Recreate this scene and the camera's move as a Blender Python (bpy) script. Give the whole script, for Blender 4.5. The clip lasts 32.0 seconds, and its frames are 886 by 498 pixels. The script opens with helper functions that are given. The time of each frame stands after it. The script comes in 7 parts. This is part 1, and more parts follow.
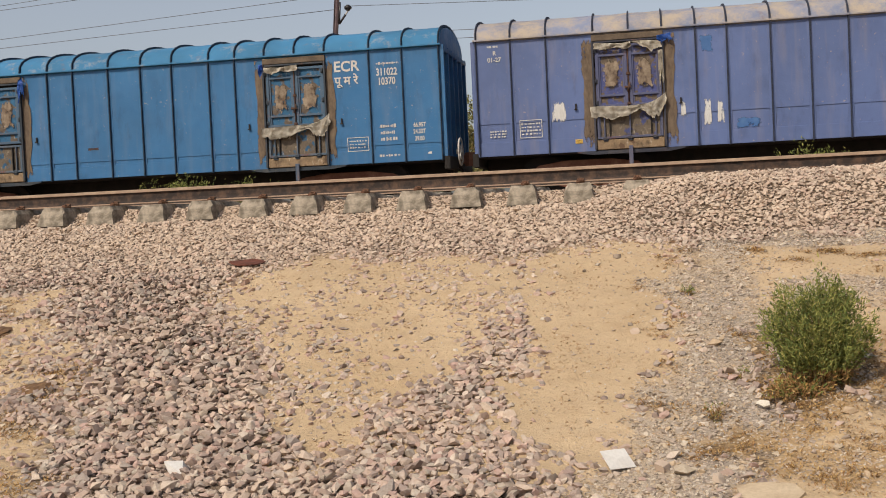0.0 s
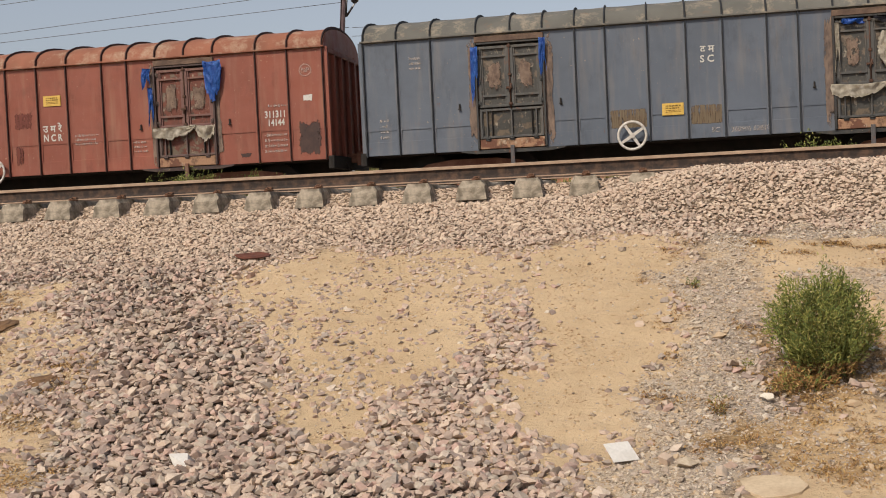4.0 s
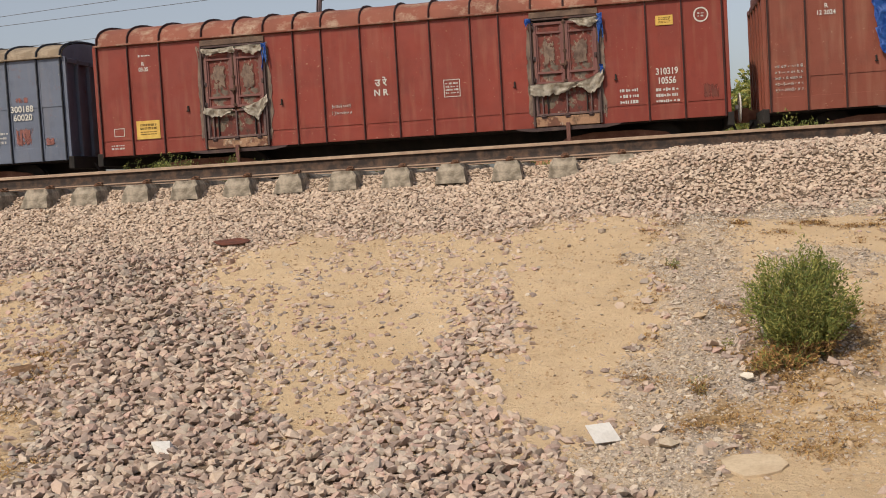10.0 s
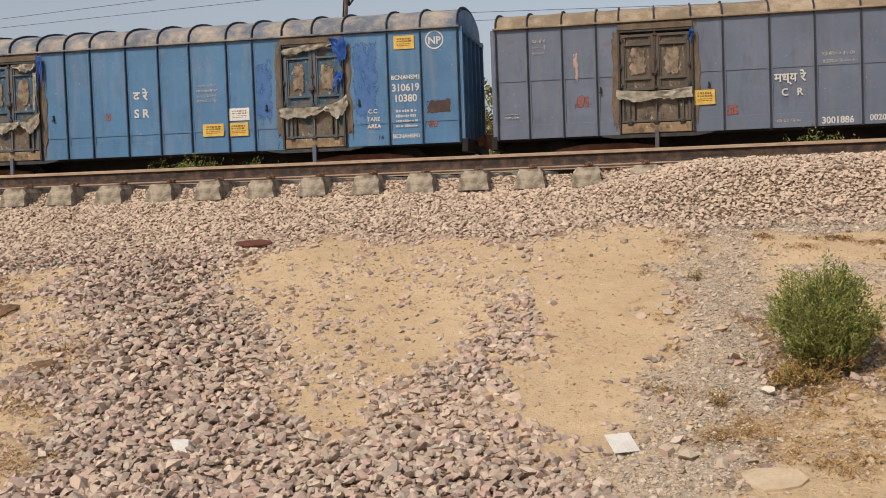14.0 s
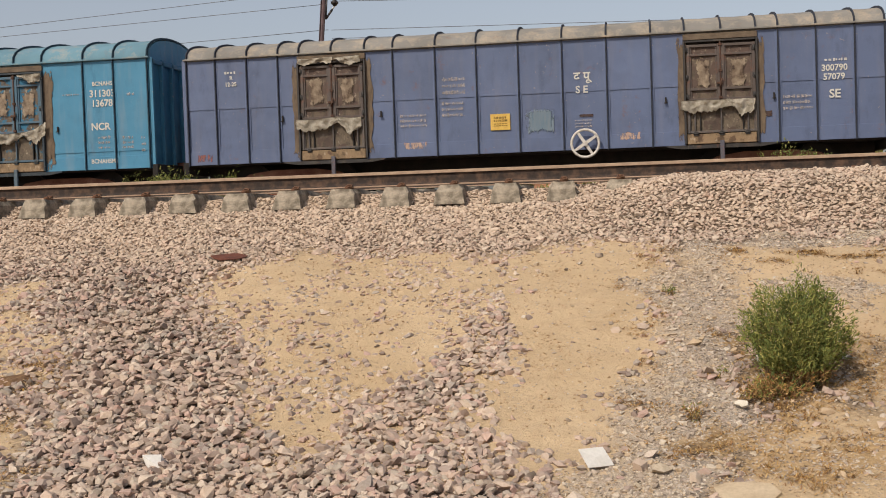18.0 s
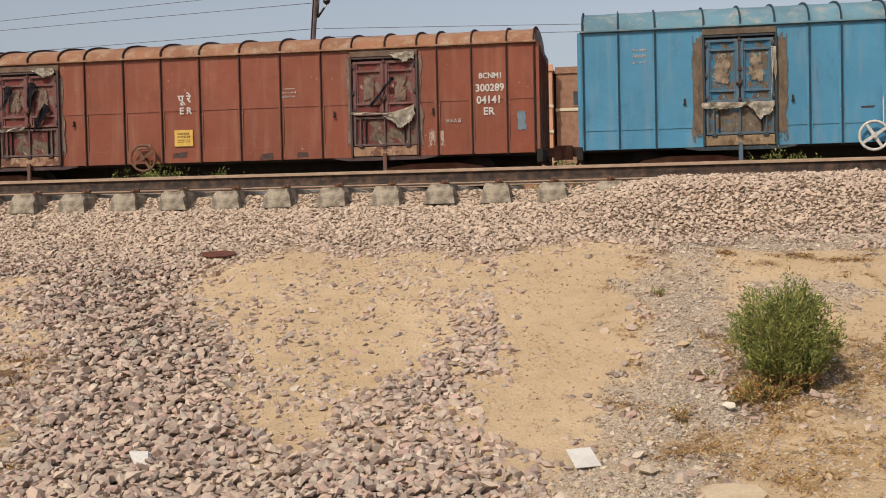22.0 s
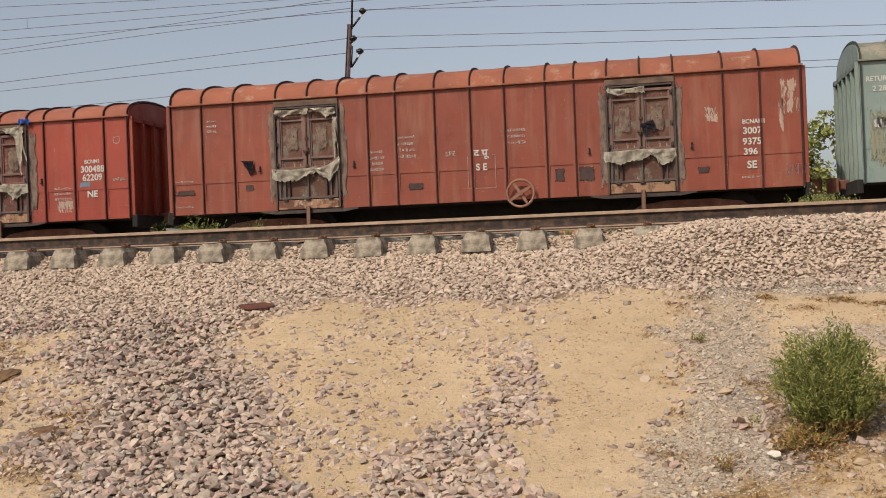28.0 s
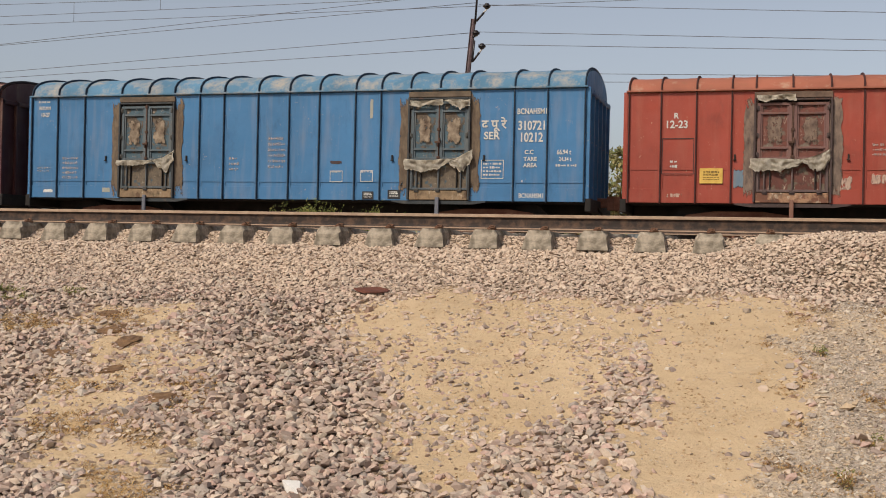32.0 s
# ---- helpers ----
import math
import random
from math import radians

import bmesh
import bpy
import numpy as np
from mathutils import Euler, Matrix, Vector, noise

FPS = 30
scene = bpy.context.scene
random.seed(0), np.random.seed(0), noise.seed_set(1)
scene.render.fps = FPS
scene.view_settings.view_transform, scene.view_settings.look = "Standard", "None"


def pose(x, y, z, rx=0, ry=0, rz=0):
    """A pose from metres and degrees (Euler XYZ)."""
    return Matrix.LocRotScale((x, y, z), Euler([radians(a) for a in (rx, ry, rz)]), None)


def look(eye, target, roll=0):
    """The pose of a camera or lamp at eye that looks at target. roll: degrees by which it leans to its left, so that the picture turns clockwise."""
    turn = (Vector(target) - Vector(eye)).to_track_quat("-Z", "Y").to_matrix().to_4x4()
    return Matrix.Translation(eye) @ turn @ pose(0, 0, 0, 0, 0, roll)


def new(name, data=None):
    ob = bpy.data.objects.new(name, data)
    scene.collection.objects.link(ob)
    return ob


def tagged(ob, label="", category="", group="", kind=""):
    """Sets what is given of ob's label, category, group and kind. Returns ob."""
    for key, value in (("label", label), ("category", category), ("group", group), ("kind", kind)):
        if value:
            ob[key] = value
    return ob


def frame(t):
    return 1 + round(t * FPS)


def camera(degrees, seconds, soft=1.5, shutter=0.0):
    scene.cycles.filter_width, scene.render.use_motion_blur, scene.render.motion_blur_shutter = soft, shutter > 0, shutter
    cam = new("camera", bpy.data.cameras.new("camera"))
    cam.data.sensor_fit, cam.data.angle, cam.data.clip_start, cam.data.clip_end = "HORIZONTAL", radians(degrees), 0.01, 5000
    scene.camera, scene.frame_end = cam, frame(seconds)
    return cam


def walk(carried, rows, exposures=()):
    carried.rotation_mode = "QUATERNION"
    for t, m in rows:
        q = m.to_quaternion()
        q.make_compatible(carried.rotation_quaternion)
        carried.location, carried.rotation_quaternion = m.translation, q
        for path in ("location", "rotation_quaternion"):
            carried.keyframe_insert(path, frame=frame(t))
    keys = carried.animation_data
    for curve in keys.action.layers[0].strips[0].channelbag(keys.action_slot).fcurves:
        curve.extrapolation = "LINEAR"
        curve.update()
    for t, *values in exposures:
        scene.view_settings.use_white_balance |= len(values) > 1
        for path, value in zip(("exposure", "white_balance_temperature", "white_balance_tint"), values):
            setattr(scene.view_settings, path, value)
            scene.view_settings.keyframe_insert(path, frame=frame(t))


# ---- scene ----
# camera: a hand-held phone that stands below the track bed and follows nothing
cam = camera(42.1, 32.0, 1.0)
PATH = [
    (0, 2.760, -13.117, -0.270, 88.17, 2.66, 10.35),
    (0.5, 2.756, -13.117, -0.269, 88.16, 2.38, 11.06),
    (1, 2.758, -13.117, -0.268, 88.15, 2.34, 10.90),
    (1.5, 2.758, -13.117, -0.267, 88.18, 2.35, 10.64),
    (2, 2.760, -13.117, -0.269, 88.19, 2.30, 10.08),
    (2.5, 2.761, -13.117, -0.268, 88.26, 2.30, 10.90),
    (3, 2.769, -13.117, -0.271, 88.13, 2.45, 11.26),
    (3.5, 2.780, -13.117, -0.268, 87.90, 2.55, 10.77),
    (5.5, 2.792, -13.117, -0.270, 87.67, 3.37, 11.22),
    (6, 2.792, -13.117, -0.271, 87.28, 3.50, 11.29),
    (6.5, 2.790, -13.117, -0.270, 87.07, 3.54, 10.59),
    (7, 2.793, -13.117, -0.268, 86.96, 3.56, 10.10),
    (7.5, 2.788, -13.117, -0.269, 86.86, 3.51, 9.71),
    (8, 2.790, -13.117, -0.270, 86.80, 3.42, 9.54),
    (8.5, 2.788, -13.117, -0.271, 86.84, 3.35, 9.98),
    (9, 2.791, -13.117, -0.270, 86.84, 3.36, 10.01),
    (9.5, 2.787, -13.117, -0.267, 86.84, 3.45, 9.79),
    (10, 2.786, -13.117, -0.262, 86.93, 3.38, 9.71),
    (10.5, 2.788, -13.117, -0.267, 87.02, 3.40, 9.91),
    (11, 2.777, -13.117, -0.273, 87.15, 3.27, 10.13),
    (11.5, 2.776, -13.117, -0.273, 87.16, 3.13, 9.89),
    (12, 2.777, -13.117, -0.270, 87.20, 3.14, 10.24),
    (12.5, 2.771, -13.117, -0.268, 87.30, 2.94, 10.17),
    (13, 2.767, -13.117, -0.275, 87.36, 2.63, 10.36),
    (13.5, 2.763, -13.117, -0.272, 87.32, 2.26, 10.48),
    (14, 2.763, -13.117, -0.277, 87.36, 2.04, 10.74),
    (14.5, 2.770, -13.117, -0.275, 87.43, 1.94, 10.06),
    (16.5, 2.781, -13.117, -0.270, 87.70, 1.87, 9.67),
    (17, 2.782, -13.117, -0.273, 87.83, 1.93, 10.02),
    (17.5, 2.778, -13.117, -0.267, 87.91, 1.97, 10.22),
    (18, 2.779, -13.117, -0.270, 87.98, 1.92, 9.60),
    (18.5, 2.773, -13.117, -0.270, 88.07, 1.80, 10.17),
    (19, 2.767, -13.117, -0.271, 88.14, 1.64, 10.60),
    (19.5, 2.761, -13.117, -0.271, 88.19, 1.47, 10.94),
    (20, 2.759, -13.117, -0.269, 88.19, 1.41, 10.35),
    (20.5, 2.766, -13.117, -0.266, 88.20, 1.28, 9.56),
    (21, 2.766, -13.117, -0.272, 88.21, 1.25, 9.64),
    (21.5, 2.772, -13.117, -0.274, 88.18, 1.28, 9.19),
    (22, 2.777, -13.117, -0.276, 87.97, 1.31, 9.10),
    (22.5, 2.779, -13.117, -0.273, 87.85, 1.39, 8.91),
    (23, 2.779, -13.117, -0.270, 87.76, 1.47, 8.64),
    (23.5, 2.780, -13.117, -0.263, 87.89, 1.55, 8.58),
    (24, 2.782, -13.117, -0.257, 89.10, 2.08, 9.10),
    (24.5, 2.794, -13.117, -0.251, 89.89, 2.31, 9.95),
    (25, 2.784, -13.117, -0.244, 90.14, 2.42, 10.56),
    (25.5, 2.787, -13.117, -0.247, 90.25, 2.35, 10.39),
    (26, 2.788, -13.117, -0.245, 90.28, 2.42, 10.97),
    (26.5, 2.781, -13.117, -0.242, 90.30, 2.57, 10.54),
    (28.5, 2.761, -13.117, -0.234, 90.21, 2.10, 11.01),
    (29, 2.780, -13.117, -0.238, 89.94, 1.89, 11.19),
    (29.5, 2.755, -13.117, -0.232, 89.86, 1.36, 11.30),
    (30, 2.711, -13.117, -0.255, 89.86, 0.40, 10.63),
    (30.5, 2.670, -13.117, -0.249, 90.19, 0.34, 12.97),
    (31, 2.648, -13.117, -0.261, 90.47, -0.30, 14.03),
    (31.5, 2.654, -13.117, -0.273, 90.40, -0.98, 15.19),
    (32, 2.652, -13.117, -0.291, 90.20, -1.26, 16.12),
]
walk(cam, [(t, pose(x, y, z, rx, ry, rz)) for t, x, y, z, rx, ry, rz in PATH])

# ---- world, sun, exposure ----
SUN_ELEV, SUN_AZ = radians(46), radians(208)      # azimuth: compass-like, from +y towards +x
world = bpy.data.worlds.new("world")
scene.world = world
world.use_nodes = True
wn = world.node_tree.nodes
sky = wn.new("ShaderNodeTexSky")
sky.sky_type, sky.sun_disc = "NISHITA", False
sky.sun_elevation, sky.sun_rotation = SUN_ELEV, SUN_AZ
sky.air_density, sky.dust_density, sky.ozone_density = 1.0, 2.5, 1.5
haze = wn.new("ShaderNodeHueSaturation")          # dusty plains air: paler than a clean sky
haze.inputs["Saturation"].default_value, haze.inputs["Value"].default_value = 0.58, 1.0
world.node_tree.links.new(sky.outputs[0], haze.inputs["Color"])
dusty_air = wn.new("ShaderNodeMix")
dusty_air.data_type, dusty_air.blend_type = "RGBA", "MULTIPLY"
dusty_air.inputs[0].default_value, dusty_air.inputs[7].default_value = 1.0, (1.02, 0.99, 0.99, 1.0)
world.node_tree.links.new(haze.outputs[0], dusty_air.inputs[6])
world.node_tree.links.new(dusty_air.outputs[2], wn["Background"].inputs[0])
wn["Background"].inputs[1].default_value = 0.118
to_sun = Vector((math.sin(SUN_AZ) * math.cos(SUN_ELEV), math.cos(SUN_AZ) * math.cos(SUN_ELEV), math.sin(SUN_ELEV)))
sun = new("sun", bpy.data.lights.new("sun", "SUN"))
sun.data.energy, sun.data.angle, sun.data.color = 3.25, radians(0.6), (1.0, 0.90, 0.745)
sun.matrix_world = look(to_sun * 50, (0, 0, 0))
scene.view_settings.exposure = 0.0


# ---- materials ----
def srgb(r, g, b):
    return tuple(((c / 255 / 12.92) if c <= 10 else ((c / 255 + 0.055) / 1.055) ** 2.4) for c in (r, g, b)) + (1.0,)


class Nodes:
    """A small writer of node materials."""

    def __init__(self, name, rough=0.7, metal=0.0):
        self.mat = bpy.data.materials.new(name)
        self.mat.use_nodes = True
        self.t = self.mat.node_tree
        self.bsdf = self.t.nodes["Principled BSDF"]
        self.bsdf.inputs["Roughness"].default_value = rough
        self.bsdf.inputs["Metallic"].default_value = metal

    def node(self, kind, **values):
        n = self.t.nodes.new(kind)
        for key, v in values.items():
            n.inputs[key].default_value = v
        return n

    def link(self, a, b):
        self.t.links.new(a, b)

    def coords(self, shift=(0, 0, 0), scale=(1, 1, 1)):
        tc = self.node("ShaderNodeTexCoord")
        mp = self.node("ShaderNodeMapping", Location=shift, Scale=scale)
        self.link(tc.outputs["Object"], mp.inputs["Vector"])
        return mp.outputs[0]

    def noise(self, vec, scale, detail=4.0, rough=0.6):
        n = self.node("ShaderNodeTexNoise", Scale=scale, Detail=detail, Roughness=rough)
        self.link(vec, n.inputs["Vector"])
        return n.outputs["Fac"]

    def ramp(self, fac, lo, hi, a=0.0, b=1.0):
        n = self.node("ShaderNodeMapRange")
        n.inputs["From Min"].default_value, n.inputs["From Max"].default_value = lo, hi
        n.inputs["To Min"].default_value, n.inputs["To Max"].default_value = a, b
        self.link(fac, n.inputs["Value"])
        return n.outputs[0]

    def mix(self, fac, a, b, blend="MIX"):
        n = self.t.nodes.new("ShaderNodeMix")
        n.data_type, n.blend_type = "RGBA", blend
        for v, k in ((fac, 0), (a, 6), (b, 7)):
            if isinstance(v, bpy.types.NodeSocket):
                self.link(v, n.inputs[k])
            else:
                n.inputs[k].default_value = v
        return n.outputs[2]

    def math(self, op, a, b=0.0):
        n = self.t.nodes.new("ShaderNodeMath")
        n.operation = op
        for i, v in enumerate((a, b)):
            if isinstance(v, bpy.types.NodeSocket):
                self.link(v, n.inputs[i])
            else:
                n.inputs[i].default_value = v
        return n.outputs[0]

    def bump(self, height, strength=0.3, distance=0.01):
        n = self.node("ShaderNodeBump", Strength=strength, Distance=distance)
        self.link(height, n.inputs["Height"])
        self.link(n.outputs[0], self.bsdf.inputs["Normal"])

    def base(self, col):
        if isinstance(col, bpy.types.NodeSocket):
            self.link(col, self.bsdf.inputs["Base Color"])
        else:
            self.bsdf.inputs["Base Color"].default_value = col
        return self.mat


def mul(c, k):
    return (min(c[0] * k, 1), min(c[1] * k, 1), min(c[2] * k, 1), 1)


RUST = srgb(112, 66, 42)
DUST = srgb(168, 146, 118)


def paint(name, col, seed, rust=0.35, dust=0.16, fade=0.3, rough=0.55):
    """Weathered paint on steel sheet: chalky fading, rust blooms, vertical rain streaks and road dust."""
    n = Nodes(name, rough)
    grey = 0.3 * col[0] + 0.55 * col[1] + 0.15 * col[2]
    col = tuple(0.78 * (0.97 * q + 0.03 * grey) for q in col[:3]) + (1,)
    v = n.coords((seed * 7.3, seed * 3.1, seed * 1.7))
    streak = n.noise(n.coords((seed * 5.1, 0, seed), (3.0, 2.0, 0.35)), 1.6, 3, 0.5)
    big, mid, fine = n.noise(v, 0.55, 2, 0.5), n.noise(v, 2.4, 5, 0.6), n.noise(v, 26, 4)
    c = n.mix(n.ramp(big, 0.32, 0.68, 0.0, fade * 1.6), mul(col, 0.86), mul(col, 1.34))
    c = n.mix(n.ramp(n.noise(v, 1.1, 3, 0.55), 0.46, 0.70, 0.0, 0.55), c, mul(col, 0.66))
    grime = n.noise(n.coords((seed * 1.3, 0, seed * 4), (1.8, 2.0, 0.7)), 1.3, 6, 0.72)
    c = n.mix(n.ramp(grime, 0.54, 0.76, 0.0, 0.6), c, mul(col, 0.38))
    chip = n.math("MULTIPLY", n.ramp(n.noise(v, 13, 5, 0.7), 0.645, 0.68), n.ramp(n.noise(v, 0.9, 3), 0.44, 0.58))
    c = n.mix(n.math("MULTIPLY", chip, 0.5), c, mul(DUST, 1.25))
    c = n.mix(n.ramp(streak, 0.5, 0.8, 0.0, dust * 0.7), c, DUST)
    blot = n.math("MULTIPLY", n.ramp(n.noise(v, 3.2, 6, 0.65), 0.70 - 0.16 * rust, 0.80 - 0.12 * rust), n.ramp(fine, 0.36, 0.6))
    c = n.mix(n.math("MULTIPLY", blot, min(1.0, rust * 1.5)), c, RUST)
    run = n.ramp(n.noise(n.coords((seed * 2.2, 3, 0), (9.0, 2.0, 0.22)), 1.5, 4), 0.68, 0.84, 0, rust * 0.5)
    c = n.mix(run, c, srgb(96, 72, 54))
    n.base(c)
    n.bump(n.math("ADD", n.math("MULTIPLY", n.noise(v, 1.3, 2), 2.2), n.math("MULTIPLY", fine, 0.25)), 0.34, 0.032)
    n.link(n.ramp(mid, 0.3, 0.8, rough - 0.1, rough + 0.25), n.bsdf.inputs["Roughness"])
    return n.mat


def roof_paint(name, col, seed, dusty=0.4):
    """Roof sheet: thin paint under patches of caked pale dust, rusty at the laps."""
    n = Nodes(name, 0.85)
    v = n.coords((seed * 3.3, seed * 2.1, 0))
    mid, fine = n.noise(v, 2.2, 5, 0.65), n.noise(v, 22, 4)
    c = n.mix(n.ramp(n.noise(v, 0.8, 3), 0.35, 0.65), mul(col, 0.62), mul(col, 0.88))
    cake = n.ramp(n.math("ADD", mid, n.math("MULTIPLY", n.math("SUBTRACT", fine, 0.5), 0.25)), 0.60 - 0.30 * dusty, 0.86 - 0.26 * dusty, 0.0, 0.8)
    c = n.mix(cake, c, srgb(172, 156, 134))
    c = n.mix(n.ramp(n.noise(n.coords((seed, 4, 1)), 3.1, 6, 0.7), 0.60, 0.76, 0.0, 0.5), c, srgb(124, 92, 68))
    n.base(c)
    n.bump(n.math("ADD", mid, n.math("MULTIPLY", fine, 0.4)), 0.4, 0.02)
    return n.mat


def mottled(name, a, b, scale=6.0, rough=0.8, metal=0.0, bump=0.3, dist=0.01, fine=40.0, lo=0.35, hi=0.68):
    n = Nodes(name, rough, metal)
    v = n.coords()
    x, y = n.noise(v, scale, 5), n.noise(v, fine, 4)
    c = n.mix(n.ramp(x, lo, hi), a, b)
    c = n.mix(n.ramp(y, 0.4, 0.75, 0, 0.4), c, mul(a, 0.6))
    n.base(c)
    n.bump(n.math("ADD", x, n.math("MULTIPLY", y, 0.5)), bump, dist)
    return n.mat


def island(name, cols, rough=0.9, bump=0.4, grain=60.0, dist=0.004, dust=0.5, tan=(196, 168, 146), bank=0.0, stain=0.0):
    """One material for many loose pieces: each island takes its own tone."""
    n = Nodes(name, rough)
    g = n.node("ShaderNodeNewGeometry")
    r = n.t.nodes.new("ShaderNodeValToRGB")
    r.color_ramp.interpolation = "CONSTANT"
    els = r.color_ramp.elements
    while len(els) < len(cols):
        els.new(0.5)
    for i, (e, c) in enumerate(zip(els, cols)):
        e.position, e.color = i / len(cols), c
    n.link(g.outputs["Random Per Island"], r.inputs[0])
    v = n.coords()
    f = n.noise(v, grain, 3)
    c = n.mix(n.ramp(f, 0.35, 0.7, 0, 0.5), r.outputs[0], (0.62, 0.5, 0.38, 1), "MULTIPLY")
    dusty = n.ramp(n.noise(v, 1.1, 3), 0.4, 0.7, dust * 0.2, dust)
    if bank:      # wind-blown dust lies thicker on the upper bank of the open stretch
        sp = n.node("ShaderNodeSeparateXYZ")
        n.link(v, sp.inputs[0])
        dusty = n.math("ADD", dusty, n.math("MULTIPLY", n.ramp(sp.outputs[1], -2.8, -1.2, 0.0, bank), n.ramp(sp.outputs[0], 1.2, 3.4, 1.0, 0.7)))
    if stain:      # broad darker drifts where the dust has been washed off
        c = n.mix(n.ramp(n.noise(v, 1.7, 5, 0.65), 0.44, 0.66, 0.0, stain), c, (0.46, 0.38, 0.34, 1), "MULTIPLY")
    c = n.mix(dusty, c, srgb(*tan))
    n.base(c)
    n.bump(f, bump, dist)
    return n.mat


def worn(name, a, b, hold=0.85, scale=7.0, rough=0.75, fine=45.0):
    """Old thin paint: patches of it have flaked away and show what is beneath."""
    n = Nodes(name, rough)
    v = n.coords()
    x, y = n.noise(v, scale, 4), n.noise(v, fine, 4)
    n.base(n.mix(n.ramp(x, 0.35, 0.68), a, b))
    n.link(n.ramp(n.math("ADD", n.math("MULTIPLY", x, 0.6), n.math("MULTIPLY", y, 0.4)), 0.30, 0.50, hold - 0.45, min(hold + 0.15, 1.0)), n.bsdf.inputs["Alpha"])
    return n.mat


M_RAIL_SIDE = mottled("rusty_rail_steel", srgb(46, 37, 32), srgb(92, 70, 56), 9, 0.88, 0.0, 0.5, 0.006, 34, 0.42, 0.66)
M_RAIL_TOP = mottled("worn_rail_head", srgb(152, 127, 107), srgb(174, 149, 126), 8, 0.7, 0.0, 0.2, 0.002)
M_CONCRETE = mottled("weathered_sleeper_concrete", srgb(108, 99, 86), srgb(162, 150, 133), 9, 0.95, 0, 0.8, 0.02, 40, 0.38, 0.62)
M_CLIP = mottled("rusty_clip_iron", srgb(92, 58, 42), srgb(120, 88, 64), 14, 0.85)
M_UNDER = mottled("sooty_iron_and_gap_shade", srgb(26, 23, 21), srgb(44, 37, 32), 5, 0.9)
M_LOCK = mottled("dark_rusty_lock_iron", srgb(58, 40, 32), srgb(96, 66, 50), 14, 0.85)
M_BOGIE = mottled("rust_brown_bogie_iron", srgb(104, 62, 46), srgb(138, 98, 78), 3.5, 0.85)
M_BROWN = mottled("brown_sealing_compound", srgb(86, 73, 61), srgb(116, 100, 82), 4.5, 0.9, 0, 0.5, 0.01, 22)
M_GREYSEAL = mottled("grey_sealing_compound", srgb(86, 68, 58), srgb(120, 98, 82), 4.5, 0.9, 0, 0.5, 0.01, 22)
M_WHITE = worn("chalky_white_lettering", srgb(210, 208, 200), srgb(184, 180, 172), 0.80)
M_BARS = worn("small_white_print", srgb(214, 212, 206), srgb(188, 184, 178), 0.6)
M_FAINT = worn("faded_lettering", srgb(186, 178, 170), srgb(168, 154, 146), 0.24, 9.0)
M_DARKMARK = mottled("black_marking_paint", srgb(28, 28, 32), srgb(46, 44, 46), 9, 0.7)
M_YELLOW = mottled("yellow_notice_plate", srgb(212, 176, 84), srgb(190, 150, 66), 7, 0.6, 0, 0.1, 0.002)
M_RAG = mottled("dirty_sackcloth", srgb(212, 204, 190), srgb(168, 154, 132), 9, 0.95, 0, 0.7, 0.01, 70)
M_TARP = mottled("blue_tarpaulin", srgb(32, 80, 170), srgb(60, 116, 198), 7, 0.5, 0, 0.5, 0.02, 30)
M_BLACKRAG = mottled("black_cloth", srgb(30, 29, 40), srgb(52, 48, 56), 9, 0.9, 0, 0.5, 0.01, 40)
M_WHEELWHITE = mottled("whitewashed_iron", srgb(206, 202, 194), srgb(168, 158, 148), 12, 0.75)
M_POLE = mottled("old_rail_pole_steel", srgb(74, 58, 62), srgb(96, 78, 78), 4, 0.8)
M_INSUL = mottled("dark_glazed_insulator", srgb(28, 24, 26), srgb(42, 34, 34), 6, 0.4)
M_WIRE = mottled("grey_wire", srgb(86, 88, 94), srgb(104, 104, 108), 3, 0.6)
M_PAPER = mottled("white_paper", srgb(216, 212, 206), srgb(200, 194, 186), 6, 0.9, 0, 0.15, 0.004)
M_CLOD = mottled("burnt_brown_earth", srgb(122, 92, 62), srgb(92, 68, 48), 14, 0.95, 0, 0.7, 0.02, 50)
M_NOTICE = worn("dark_small_print", srgb(98, 78, 44), srgb(120, 94, 50), 0.22)
M_IRONRED = mottled("red_rusted_scrap_iron", srgb(104, 58, 42), srgb(78, 44, 34), 9, 0.9, 0, 0.6, 0.01)
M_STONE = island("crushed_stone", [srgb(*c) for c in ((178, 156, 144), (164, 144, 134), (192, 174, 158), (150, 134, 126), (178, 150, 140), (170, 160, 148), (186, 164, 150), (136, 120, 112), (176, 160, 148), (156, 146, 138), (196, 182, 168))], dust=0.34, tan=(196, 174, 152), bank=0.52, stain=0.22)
M_PEBBLE = island("gravel_chips", [srgb(*c) for c in ((186, 176, 164), (158, 150, 142), (128, 118, 110), (200, 190, 176), (186, 172, 152), (150, 138, 128), (182, 160, 132), (172, 160, 150))], dust=0.5, tan=(188, 166, 138))
M_CRUMB = island("caked_sand", [srgb(*c) for c in ((180, 155, 122), (168, 142, 110), (190, 166, 134), (156, 130, 100))], dust=0.3, tan=(186, 162, 128))
M_WHEELRUST = mottled("rust_stained_wheel_iron", srgb(150, 112, 92), srgb(118, 80, 62), 9, 0.85)
M_LEAF = island("dusty_green_leaves", [srgb(*c) for c in ((116, 126, 60), (140, 144, 70), (90, 104, 50), (164, 160, 90), (124, 132, 64), (98, 112, 56))], 0.85, dust=0.03)
